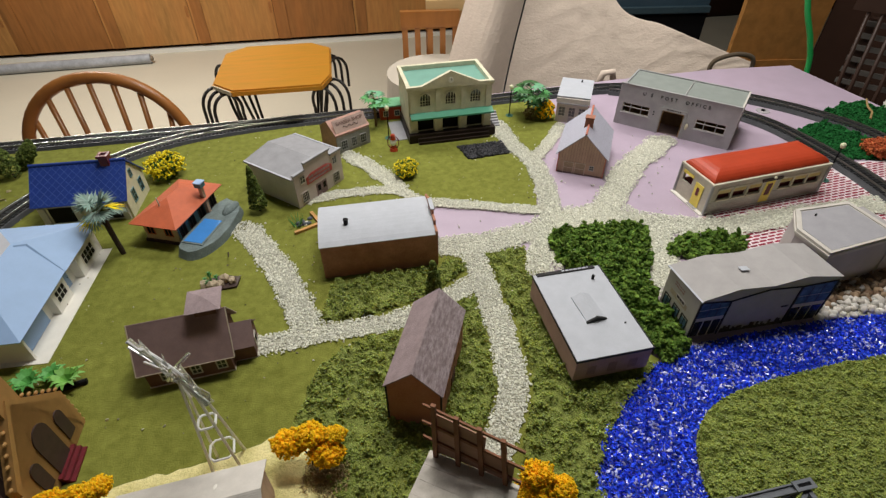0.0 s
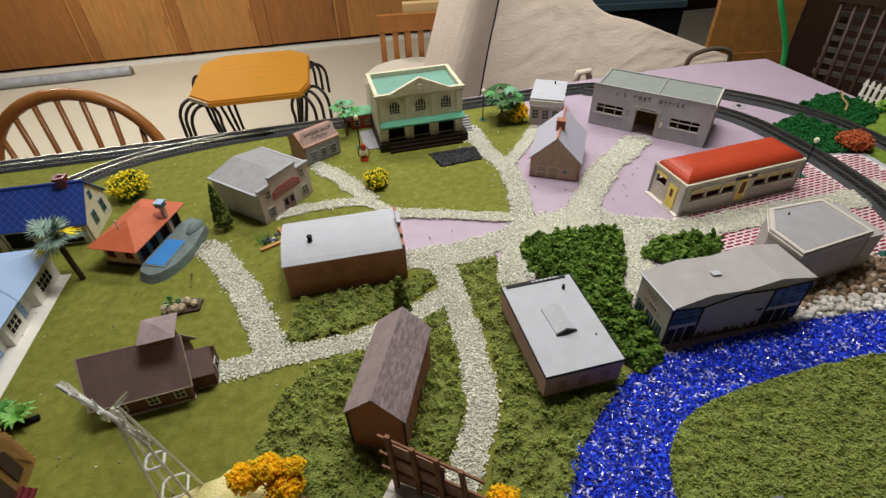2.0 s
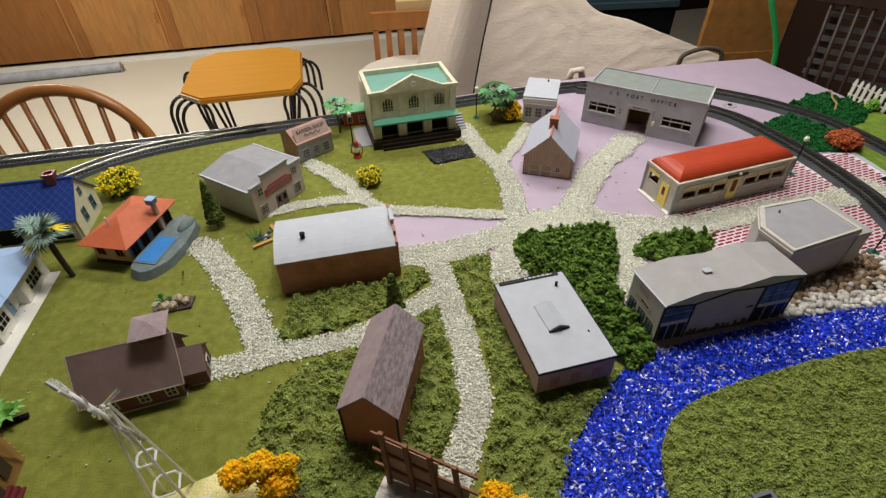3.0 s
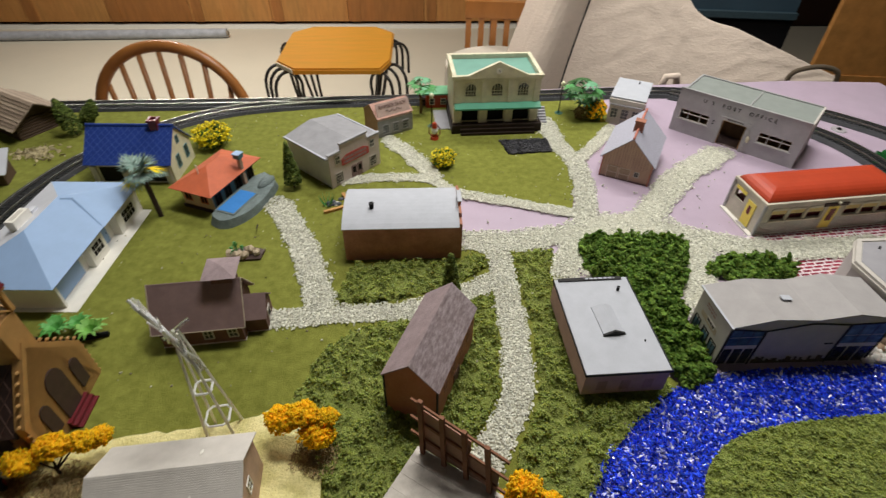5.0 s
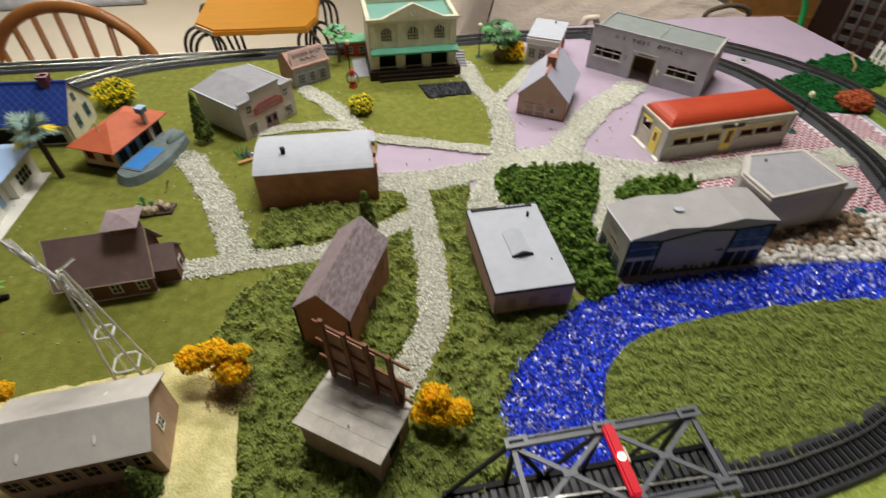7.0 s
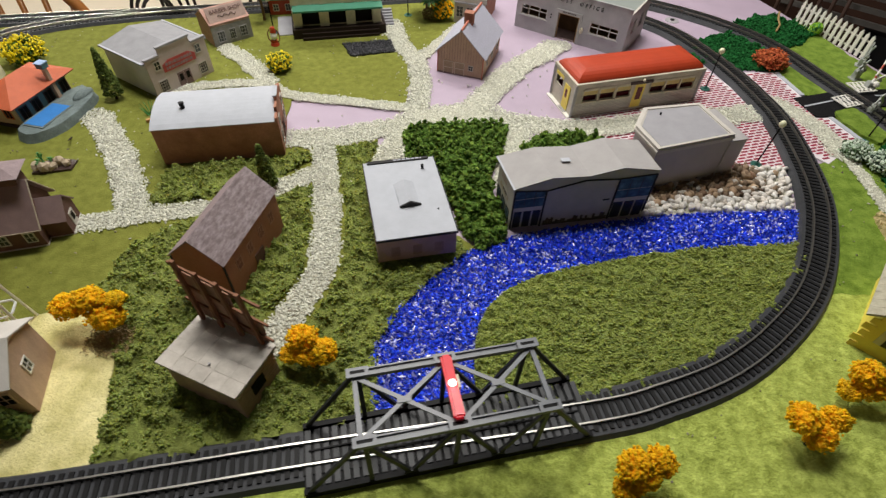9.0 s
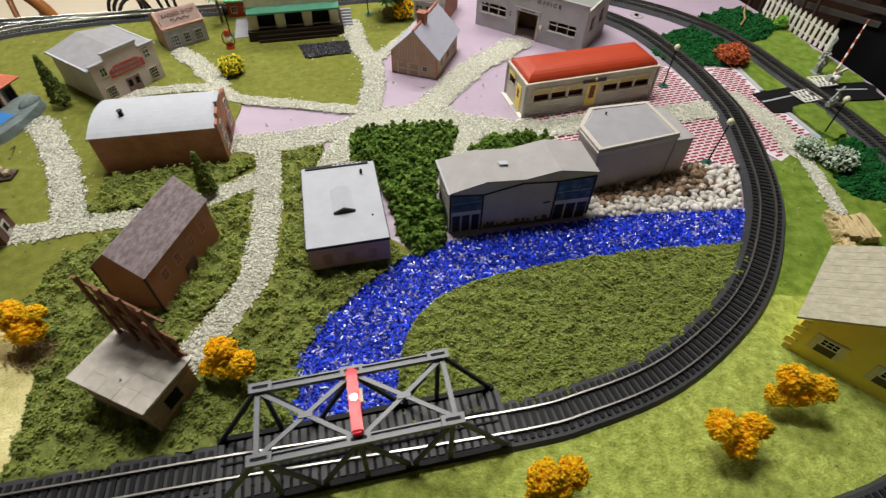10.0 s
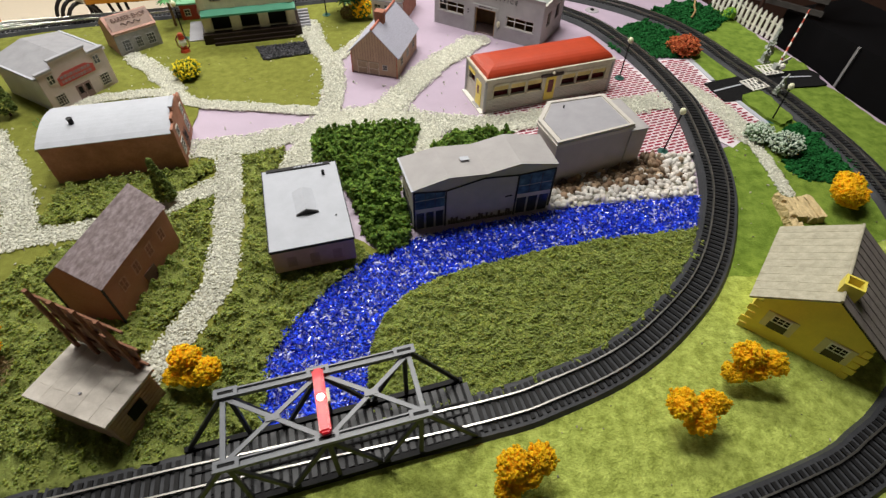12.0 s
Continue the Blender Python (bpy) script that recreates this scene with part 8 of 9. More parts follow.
def leaf_star(bm, c, out, r, lobes=7, droop=0.35):
    """A lobed leaf, flat and slightly drooping."""
    up_ = Vector((0, 0, 1))
    out = Vector(out).normalized()
    s = out.cross(up_).normalized()
    pts = []
    for k in range(lobes * 2 + 1):
        a = -math.pi * 0.75 + 1.5 * math.pi * k / (lobes * 2)
        q = r * (1.0 if k % 2 == 0 else 0.55)
        d = out * math.cos(a) + s * math.sin(a)
        pts.append(Vector(c) + d * q - up_ * (q * q / r) * droop)
    solid(bm, [p - up_ * 0.0003 for p in pts] + [Vector(c) - out * r * 0.1 - up_ * 0.0003], [p + up_ * 0.0003 for p in pts] + [Vector(c) - out * r * 0.1 + up_ * 0.0003])


def broad_tree(x, y, h, label, seed, size=1.0, count=9):
    r = random.Random(seed)
    ob = thing("broad_leaf_tree", label, "tree", x, y)
    bm = bmesh.new()
    tube(bm, [(0, 0, 0), (0.001, 0.0, h * 0.3), (-0.0005, 0.001, h * 0.6), (0.001, 0, h * 0.86)], 0.0024, 8)
    part("trunk", bm, mat("brown_trunk", (0.16, 0.10, 0.045), 0.8, var=0.3, scale=200), ob, "ridged brown trunk")
    for k in range(count):
        a = k * 2.4 + r.uniform(-0.3, 0.3)
        d = Vector((math.cos(a), math.sin(a), 0))
        c = d * size * (0.008 + 0.010 * (k % 3) / 2) + Vector((0, 0, h * (0.98 - 0.10 * (k % 3) - 0.30 * (k // 9))))
        bm = bmesh.new()
        leaf_star(bm, c, d, size * (0.0125 + 0.002 * r.random()))
        lf = part("leaf", bm, M_DEEPLEAF if size > 1.2 and k % 4 else M_PALELEAF if k % 3 == 0 else M_LEAFGREEN, ob, "broad lobed green leaf")
        part("stalk", rod(bmesh.new(), (0.001, 0, h * 0.80), c, 0.0007, 5), M_LEAFGREEN, lf)


broad_tree(-0.022, 1.047, 0.066, "plastic tree with broad lobed green leaves behind the barber shop", 3)
broad_tree(0.260, 1.095, 0.068, "plastic tree with broad dark green leaves beside the hotel", 8, 1.4, 15)


def fan_palm():
    ob = thing("fan_palm", "blue-green fan palm with a thin leaning trunk", "palm", -0.2965, 0.6700)
    top = Vector((-0.006, 0.004, 0.062))
    part("trunk", tube(bmesh.new(), [(0, 0, 0), (-0.002, 0.001, 0.02), (-0.004, 0.0025, 0.042), top], 0.0034, 8), M_BARK, ob, "dark brown trunk")
    r = random.Random(4)
    for k in range(20):
        a = k * 2.39996
        el = radians((62, 34, 8, -22)[k % 4] + r.uniform(-9, 9))
        d = Vector((math.cos(a) * math.cos(el), math.sin(a) * math.cos(el), math.sin(el)))
        stalk = 0.009 + 0.004 * r.random()
        c = top + d * stalk + Vector((0, 0, 0.008))
        s = d.cross(Vector((0, 0, 1))).normalized()
        bm = bmesh.new()
        rod(bm, top + Vector((0, 0, 0.006)), c, 0.0006, 5)
        for j in range(13):
            b = radians(-84 + 14 * j)
            q = (d * math.cos(b) + s * math.sin(b)).normalized()
            reach = 0.021 * (0.70 + 0.30 * math.cos(b)) * r.uniform(0.88, 1.08)
            tip = c + q * reach - Vector((0, 0, 0.0035 + 0.002 * r.random()))
            w = q.cross(d.cross(s)).normalized() * 0.0011
            ring = (c - w * 0.4, c + w * 0.4, c.lerp(tip, 0.55) + w, tip, c.lerp(tip, 0.55) - w)
            solid(bm, ring, [v + Vector((0, 0, 0.00035)) for v in ring])
        part("frond", bm, M_FLOWER if k in (7, 11) else M_PALMLEAF, ob, "yellowing frond" if k in (7, 11) else "")
    P, s = cloud([(top.x, top.y, top.z + 0.004, 0.007, 0.007, 0.009)], 90, 0.0014, 0.0026)
    crumbs("dead_skirt", P, s, mat("palm_skirt", (0.13, 0.15, 0.05), 0.9, island=0.3), parent=ob)


fan_palm()


def fern(x, y, h, n, label, m, spread=0.016, seed=1):
    r = random.Random(seed)
    ob = thing("fern_plant", label, "plant", x, y)
    for k in range(n):
        a = k * 2.39996
        l = spread * r.uniform(0.7, 1.1)
        d = Vector((math.cos(a), math.sin(a), 0))
        s = Vector((-d.y, d.x, 0))
        bm = bmesh.new()
        pts = [d * l * t + Vector((0, 0, h * (1.6 * t - 1.1 * t * t) + 0.002)) for t in (0.05, 0.35, 0.7, 1.0)]
        w = (0.0012, 0.0026, 0.0020, 0.0002)
        for (p, q), (u, v) in zip(zip(pts, pts[1:]), zip(w, w[1:])):
            solid(bm, [p - s * u, p + s * u, q + s * v, q - s * v], [p - s * u + Vector((0, 0, 0.0004)), p + s * u + Vector((0, 0, 0.0004)), q + s * v + Vector((0, 0, 0.0004)), q - s * v + Vector((0, 0, 0.0004))])
        part("frond", bm, m, ob)


M_FERN = mat("fern_green", (0.07, 0.30, 0.045), 0.6, var=0.2, scale=150, tint=(0.12, 0.36, 0.10))
fern(-0.279, 0.466, 0.022, 16, "bright green plastic leaf plant beside the ranch house", M_FERN, 0.017, 2)
fern(-0.242, 0.471, 0.024, 14, "spiky light green fern by the church", mat("fern_light", (0.16, 0.38, 0.07), 0.6, var=0.2, scale=150), 0.017, 5)
fern(-0.262, 0.476, 0.018, 12, "bright green plastic leaf plant by the church", M_FERN, 0.014, 9)
ob = tagged(part("black_edging", tube(bmesh.new(), [(-0.300, 0.452, 0.003), (-0.268, 0.452, 0.004), (-0.246, 0.462, 0.005), (-0.226, 0.474, 0.004)], 0.003, 8), M_STEELDARK), "black curved plastic edging by the ferns", "edging")

# dry tufts under the trees and dirt by the cabin
for x, y, r_, n, label in ((-0.205, 0.325, 0.034, 320, "brown dry grass tuft in front of the church"), (-0.150, 0.322, 0.026, 260, "brown dry grass tuft on the straw mat"), (0.036, 0.392, 0.020, 200, "brown dry grass tuft under the orange tree"), (-0.245, 0.318, 0.022, 160, "brown dry grass tuft by the church wall"), (-0.034, 0.292, 0.040, 420, "brown dry grass along the pale barn front")):
    n *= 9
    P = np.c_[np.clip(RNG.normal(0, r_ * 0.42, (n, 2)), -r_ * 0.95, r_ * 0.95) + (x, y), np.full(n, 0.0034)]
    P[:, 2] += RNG.uniform(0, 0.0035, n)
    tagged(crumbs("dry_tuft", P, RNG.uniform(0.0006, 0.0012, n), M_DRY, (2.2, 0.5, 0.4), 0.3, "oct"), label, "dry grass", kind="stuff")
P = np.c_[RNG.normal(0, 0.011, (160, 2)) * (1.6, 1) + (-0.590, 0.776), np.full(160, 0.002)]
tagged(crumbs("sandy_patch", P, RNG.uniform(0.002, 0.004, 160), mat("sandy_soil", (0.40, 0.34, 0.20), 0.95, island=0.2), (1.3, 1.0, 0.35), 0.3), "sandy patch of loose soil by the log cabin", "soil", kind="stuff")

# russet twig tree far left
ob = thing("russet_tree", "small russet bare-branched tree by the back track", "tree", -0.785, 0.842)
part("trunk", rod(bmesh.new(), (0, 0, 0), (0, 0, 0.02), 0.0015, 6), M_BARK, ob)
P, s = cloud([(0, 0, 0.03, 0.02, 0.016, 0.012)], 160, 0.0016, 0.003)
crumbs("crown", P, s, M_RUST, (1.4, 0.7, 0.6), 0.3, parent=ob)


# ---- garden pieces ----
def rock_garden():
    ob = thing("rock_garden", "small rockery with stones and green plants", "rockery", -0.1480, 0.6190, 20)
    part("tray", up(bmesh.new(), [(-0.021, -0.011), (0.020, -0.013), (0.024, 0.004), (0.004, 0.013), (-0.019, 0.009)], 0, 0.0045), M_SLATE, ob, "dark tray")
    r = random.Random(9)
    stone = mat("rockery_stone", (0.42, 0.34, 0.24), 0.85, var=0.25, scale=200, bump=0.4)
    for k in range(13):
        x, y = r.uniform(-0.017, 0.019), r.uniform(-0.008, 0.008)
        q = r.uniform(0.0035, 0.0070)
        bm = bmesh.new()
        bmesh.ops.create_icosphere(bm, subdivisions=1, radius=q, matrix=Matrix.Translation((x, y, 0.0045 + q * 0.6)))
        for v in bm.verts:
            v.co += Vector((r.uniform(-1, 1), r.uniform(-1, 1), r.uniform(-1, 1))) * q * 0.2
        part("stone", bm, stone, ob)
    for x, y, h in ((-0.008, 0.0, 0.024), (-0.015, 0.004, 0.013), (-0.011, -0.005, 0.015), (-0.003, 0.006, 0.012)):
        bm = rod(bmesh.new(), (x, y, 0.004), (x, y, h), 0.0012, 6)
        for k in range(5):
            a = k * 1.25
            rod(bm, (x, y, h * 0.7), (x + 0.004 * math.cos(a), y + 0.004 * math.sin(a), h * 0.9), 0.0012, 5, 0.0003)
        part("sprout", bm, M_LEAFGREEN, ob, "green sprout")


def planter():
    ob = thing("corner_planter", "L-shaped wooden planter edge with grass and dark stones", "planter", -0.0735, 0.7400, 38)
    wood = mat("pale_timber", (0.50, 0.27, 0.09), 0.75, var=0.2, scale=150)
    part("beam", box(bmesh.new(), -0.020, -0.012, 0, 0.020, -0.0075, 0.0055), wood, ob)
    part("beam", box(bmesh.new(), 0.0155, -0.0075, 0, 0.020, 0.022, 0.0055), wood, ob)
    r = random.Random(2)
    for k in range(9):
        x, y, q = r.uniform(-0.008, 0.011), r.uniform(-0.003, 0.012), r.uniform(0.0025, 0.004)
        part("stone", ball(bmesh.new(), (x, y, q * 0.7), q, 8, 1.3, 1, 0.8), mat("dark_stone", (0.08, 0.09, 0.11), 0.5, var=0.3) if k % 3 else M_PEBBLE, ob)
    for k in range(12):
        a = k * 2.4
        x, y = -0.010 + 0.003 * math.cos(a), 0.006 + 0.003 * math.sin(a)
        part("blade", rod(bmesh.new(), (x, y, 0), (x + 0.008 * math.cos(a), y + 0.008 * math.sin(a), 0.017), 0.0009, 4, 0.0002), M_LEAFGREEN, ob)


rock_garden()
planter()
tagged(part("fallen_twig", rod(bmesh.new(), (-0.160, 0.677, 0.0022), (-0.151, 0.660, 0.010), 0.0011, 6, 0.0004), M_BARK), "thin dark twig standing in the lawn", "twig")


# ---- lamps, lantern, fence, crossing ----
def street_lamp(x, y, h, label, tilt=(0, 0)):
    ob = thing("street_lamp", label, "street lamp", x, y, group="street lamps")
    bm = rod(bmesh.new(), (0, 0, 0), (0, 0, 0.0022), 0.0072, 14)
    rod(bm, (0, 0, 0.0022), (0, 0, 0.006), 0.0032, 10, 0.0016)
    part("base", bm, mat("lamp_green", (0.02, 0.10, 0.08), 0.5, var=0.2), ob, "dark green base")
    t = (tilt[0], tilt[1], h)
    part("pole", rod(bmesh.new(), (0, 0, 0.005), t, 0.0010, 8), M_STEELDARK, ob, "thin dark pole")
    part("globe", ball(bmesh.new(), (t[0], t[1], h + 0.0035), 0.0040, 12, 1, 1, 1.15), mat("lamp_globe", (0.72, 0.72, 0.50), 0.3, var=0.05), ob, "pale globe")


street_lamp(0.7055, 0.892, 0.058, "dark green street lamp with a pale globe beside the diner")
street_lamp(0.7150, 0.705, 0.056, "dark green street lamp with a pale globe on the brick paving", (0.006, 0.004))
street_lamp(0.8940, 0.778, 0.052, "dark street lamp with a pale globe by the crossing")
street_lamp(0.0085, 1.000, 0.054, "dark street lamp with a pale globe beside the hotel")
street_lamp(0.2265, 1.100, 0.054, "dark street lamp with a pale globe by the broad-leaf tree")


def lantern():
    ob = thing("toy_lantern", "tiny red oil lantern standing on the lawn", "lantern", 0.0225, 0.9570)
    bm = rod(bmesh.new(), (0, 0, 0), (0, 0, 0.006), 0.0078, 14, 0.0062)
    rod(bm, (0, 0, 0.006), (0, 0, 0.010), 0.0045, 12, 0.005)
    part("fount", bm, M_RED, ob, "red fuel base")
    part("glass", ball(bmesh.new(), (0, 0, 0.0165), 0.0058, 12, 1, 1, 1.15), mat("lantern_glass", (0.75, 0.74, 0.70), 0.08, var=0.1, spec=0.8), ob, "clear glass globe")
    bm = rod(bmesh.new(), (0, 0, 0.0225), (0, 0, 0.0285), 0.0050, 12, 0.0036)
    rod(bm, (0, 0, 0.0285), (0, 0, 0.031), 0.0044, 12, 0.003)
    part("cap", bm, M_RED, ob, "red cap")
    for s in (-1, 1):
        part("side_tube", tube(bmesh.new(), [(s * 0.005, 0, 0.006), (s * 0.0092, 0, 0.011), (s * 0.0092, 0, 0.021), (s * 0.005, 0, 0.027)], 0.0009, 6), M_MAROON, ob)


lantern()


def picket_fence():
    a, b = Vector((0.957, 1.172, 0)), Vector((1.012, 1.020, 0))
    d = b - a
    rot = math.degrees(math.atan2(d.y, d.x))
    ob = thing("picket_fence", "white plastic picket fence on the board edge", "fence", a.x, a.y, rot)
    n = 14
    for k in range(n):
        x = d.length * (k + 0.5) / n
        w = 0.0031
        part("picket", along_y(bmesh.new(), [(x - w, 0.001), (x + w, 0.001), (x + w, 0.036), (x, 0.041), (x - w, 0.036)], -0.0009, 0.0009), M_WHITE, ob)
    for z in (0.009, 0.028):
        part("rail", box(bmesh.new(), 0, 0.0010, z - 0.0014, d.length, 0.0024, z + 0.0014), M_WHITE, ob)


picket_fence()
M_GREYSIG = mat("grey_signal_plastic", (0.36, 0.38, 0.36), 0.5, var=0.15, scale=150)


def crossing_signal(x, y, rot, h, label):
    ob = thing("crossing_signal", label, "railway signal", x, y, rot, group="crossing signals")
    part("base", up(bmesh.new(), [(-0.009, -0.007), (0.009, -0.007), (0.007, 0.007), (-0.007, 0.007)], 0, 0.003), M_GREYSIG, ob)
    part("mast", rod(bmesh.new(), (0, 0, 0.003), (0, 0, h), 0.0014, 8), M_GREYSIG, ob)
    for s in (-1, 1):
        part("cross_arm", box(bmesh.new(), -0.011, -0.0008, -0.0018, 0.011, 0.0008, 0.0018), M_GREYSIG, ob, "grey crossbuck arm", Matrix.Translation((0, -0.0022 * (s > 0) - 0.001, h - 0.005)) @ Matrix.Rotation(radians(45 * s), 4, "Y"))
        part("light_hood", rod(bmesh.new(), (s * 0.006, -0.004, h * 0.55), (s * 0.006, 0.001, h * 0.55), 0.0030, 10), M_GREYSIG, ob, "round signal hood")
    part("mechanism", box(bmesh.new(), -0.005, -0.004, 0.003, 0.005, 0.004, 0.014), M_GREYSIG, ob)


crossing_signal(0.9285, 0.842, 30, 0.034, "grey plastic level crossing signal beside the road")
crossing_signal(0.962, 0.951, 20, 0.030, "grey plastic level crossing signal across the track")
crossing_signal(0.994, 0.998, 60, 0.036, "grey plastic crossing post near the fence")


def crossing_gate():
    ob = thing("crossing_gate", "raised red and white striped crossing gate", "gate", 0.964, 0.915)
    part("stand", box(bmesh.new(), -0.006, -0.005, 0.0042, 0.006, 0.005, 0.016), M_GREYSIG, ob, "grey gate stand")
    part("weight", ball(bmesh.new(), (0.004, -0.004, 0.014), 0.005, 8), M_WHITE, ob, "white counterweight")
    a, b = Vector((0, 0, 0.014)), Vector((0.040, 0.052, 0.080))
    for k in range(12):
        part("stripe", rod(bmesh.new(), a.lerp(b, k / 12), a.lerp(b, (k + 1) / 12), 0.0017 - 0.00006 * k, 8), M_RED if k % 2 else M_WHITE, ob, "red band" if k % 2 else "white band")
    part("crossbuck", box(bmesh.new(), -0.009, -0.001, -0.0016, 0.009, 0.001, 0.0016), M_WHITE, ob, m=Matrix.Translation((0.010, 0.006, 0.020)) @ Matrix.Rotation(radians(40), 4, "Y"))
    part("crossbuck", box(bmesh.new(), -0.009, -0.0032, -0.0016, 0.009, -0.0012, 0.0016), M_WHITE, ob, m=Matrix.Translation((0.010, 0.006, 0.020)) @ Matrix.Rotation(radians(-40), 4, "Y"))


crossing_gate()


def lattice_plate(x, y, rot, label):
    ob = thing("crossing_lattice", label, "road plate", x, y, rot)
    w, d, z = 0.0165, 0.0145, 0.0070
    bm = bmesh.new()
    for q in ((-w, -d, w, -d + 0.002), (-w, d - 0.002, w, d), (-w, -d + 0.002, -w + 0.002, d - 0.002), (w - 0.002, -d + 0.002, w, d - 0.002)):
        box(bm, q[0], q[1], z, q[2], q[3], z + 0.0014)
    part("frame", bm, M_WHITE, ob, "white plastic frame")
    for k in range(4):
        x0 = -w + 0.002 + k * 0.0075
        for s in (-1, 1):
            part("bar", rod(bmesh.new(), (x0, s * -0.0115, z + 0.0009 + 0.0003 * s), (x0 + 0.0075, s * 0.0115, z + 0.0009 + 0.0003 * s), 0.0009, 5), M_WHITE, ob)


lattice_plate(0.9075, 0.868, 22, "white lattice crossing plate on the black road")
lattice_plate(0.951, 0.913, 14, "white lattice crossing plate beyond the outer track")


def garden_steps():
    ob = thing("garden_steps", "pale yellow moulded garden steps with a rough wall", "steps", 0.838, 0.588, 0)
    m = mat("sand_plastic", (0.60, 0.47, 0.25), 0.7, var=0.2, scale=200, bump=0.5)
    r = random.Random(3)

    def rough(x0, y0, x1, y1, z1):
        bm = box(bmesh.new(), x0, y0, 0, x1, y1, z1)
        bmesh.ops.subdivide_edges(bm, edges=bm.edges[:], cuts=3, use_grid_fill=True)
        for v in bm.verts:
            if v.co.z > 0.001:
                v.co += Vector((noise.noise(v.co * 330), noise.noise(v.co * 330 + Vector((7, 0, 0))), noise.noise(v.co * 330 + Vector((0, 9, 0))))) * 0.0022
        return bm

    for k in range(4):
        x = -0.016 + 0.0090 * k
        part("step", rough(x, -0.014 + r.uniform(-0.002, 0.002), x + 0.0084, 0.018 + r.uniform(-0.003, 0.003), 0.012 + r.uniform(-0.002, 0.003)), m, ob)
    for k in range(7):
        y = -0.034 + 0.0088 * k
        part("wall_stone", rough(-0.027 + 0.0012 * k - r.uniform(0, 0.002), y, -0.0175 + 0.0002 * k, y + 0.0084, 0.013 + r.uniform(-0.002, 0.004)), m, ob)


garden_steps()


def farm_tractor():
    ob = thing("toy_tractor", "small red toy tractor with a pale seat on the straw mat", "tractor", -0.191, 0.297, 148)
    z0 = 0.0028
    part("body", box(bmesh.new(), -0.020, -0.0065, z0 + 0.006, 0.006, 0.0065, z0 + 0.013), M_MAROON, ob, "dull red body")
    bm = bmesh.new()
    for q in ((-0.022, -0.0095, -0.004, -0.0075), (-0.022, 0.0075, -0.004, 0.0095), (-0.022, -0.0075, -0.020, 0.0075), (-0.006, -0.0075, -0.004, 0.0075)):
        box(bm, q[0], q[1], z0 + 0.013, q[2], q[3], z0 + 0.019)
    part("load_bed", bm, mat("dull_red", (0.36, 0.07, 0.065), 0.5, var=0.2, scale=150), ob, "open red load bed")
    part("bonnet", box(bmesh.new(), 0.006, -0.005, z0 + 0.008, 0.024, 0.005, z0 + 0.019), mat("dull_red_bonnet", (0.30, 0.04, 0.035), 0.5, var=0.2), ob)
    part("seat", box(bmesh.new(), 0.0, -0.006, z0 + 0.0192, 0.011, 0.006, z0 + 0.025), M_CREAM, ob, "pale seat cushion")
    for x, r in ((-0.014, 0.009), (0.018, 0.0065)):
        for s in (-1, 1):
            w = part("wheel", rod(bmesh.new(), (x, s * 0.0098, z0 + r), (x, s * 0.0135, z0 + r), r, 16), M_STEELDARK, ob, "black wheel")
            part("hub", rod(bmesh.new(), (x, s * 0.0135, z0 + r), (x, s * 0.0142, z0 + r), r * 0.45, 10), M_RED, w)
    part("steering_wheel", rod(bmesh.new(), (0.012, 0, z0 + 0.027), (0.0128, 0, z0 + 0.0276), 0.0035, 10), M_STEELDARK, ob)
    part("axle", rod(bmesh.new(), (0.012, 0, z0 + 0.019), (0.012, 0, z0 + 0.027), 0.0006, 6), M_STEELDARK, ob)


farm_tractor()


def depot():
    ob = thing("trackside_depot", "small red depot with a pale green roof beside the back track", "building", 0.003, 1.088, 15)
    part("wall", box(bmesh.new(), -0.024, -0.014, 0, 0.024, 0.014, 0.028), M_RED, ob, "orange-red wall")
    part("roof", box(bmesh.new(), -0.034, -0.019, 0.028, 0.034, 0.018, 0.0305), M_PALELEAF, ob, "pale green flat roof")
    M = face("front", 0.048, 0.028)
    for u in (-0.013, 0.008):
        window(ob, M, u, 0.008, 0.010, 0.012, 2, 2, M_CREAM)


depot()
tagged(part("cover_ring", rod(bmesh.new(), (0.719, 1.143, 0), (0.719, 1.143, 0.0012), 0.013, 20, 0.012), mat("dull_disc", (0.33, 0.31, 0.33), 0.6, var=0.3, scale=200)), "flat grey round cover on the lavender board", "cover")
tagged(part("bolt_head", rod(bmesh.new(), (0.719, 1.143, 0.0014), (0.719, 1.143, 0.003), 0.004, 8), M_STEELDARK), "dark bolt head on the round cover", "bolt")
tagged(part("root_twig", tube(bmesh.new(), [(0.925, 1.175, 0.014), (0.915, 1.15, 0.010), (0.905, 1.12, 0.012), (0.892, 1.10, 0.008)], 0.0018, 6), mat("tan_twig", (0.30, 0.20, 0.08), 0.8, var=0.2)), "tan twig lying on the dark green cover", "twig")

# ---- the room behind the layout ----
M_OAK = mat("golden_oak", (0.36, 0.14, 0.035), 0.35, var=0.25, scale=18, stretch=(1, 1, 0.25), coat=0.2)
M_TOPWOOD = mat("orange_varnish", (0.58, 0.285, 0.030), 0.28, var=0.3, scale=7, stretch=(1, 6, 1), coat=0.3, tint=(0.50, 0.20, 0.022))
M_IRON = mat("black_iron_rod", (0.018, 0.016, 0.015), 0.4, var=0.2, scale=40)
M_CLOTH = mat("beige_quilt", (0.66, 0.555, 0.47), 0.95, var=0.08, scale=9, bump=0.5, bscale=90, spec=0.1, height=0.004, stretch=(1.0, 1.0, 2.2))
M_NAVY = mat("dark_blue_paint", (0.036, 0.064, 0.090), 0.35, var=0.2, scale=6)
M_HOSE = mat("green_hose", (0.03, 0.52, 0.13), 0.35, var=0.08, scale=20)
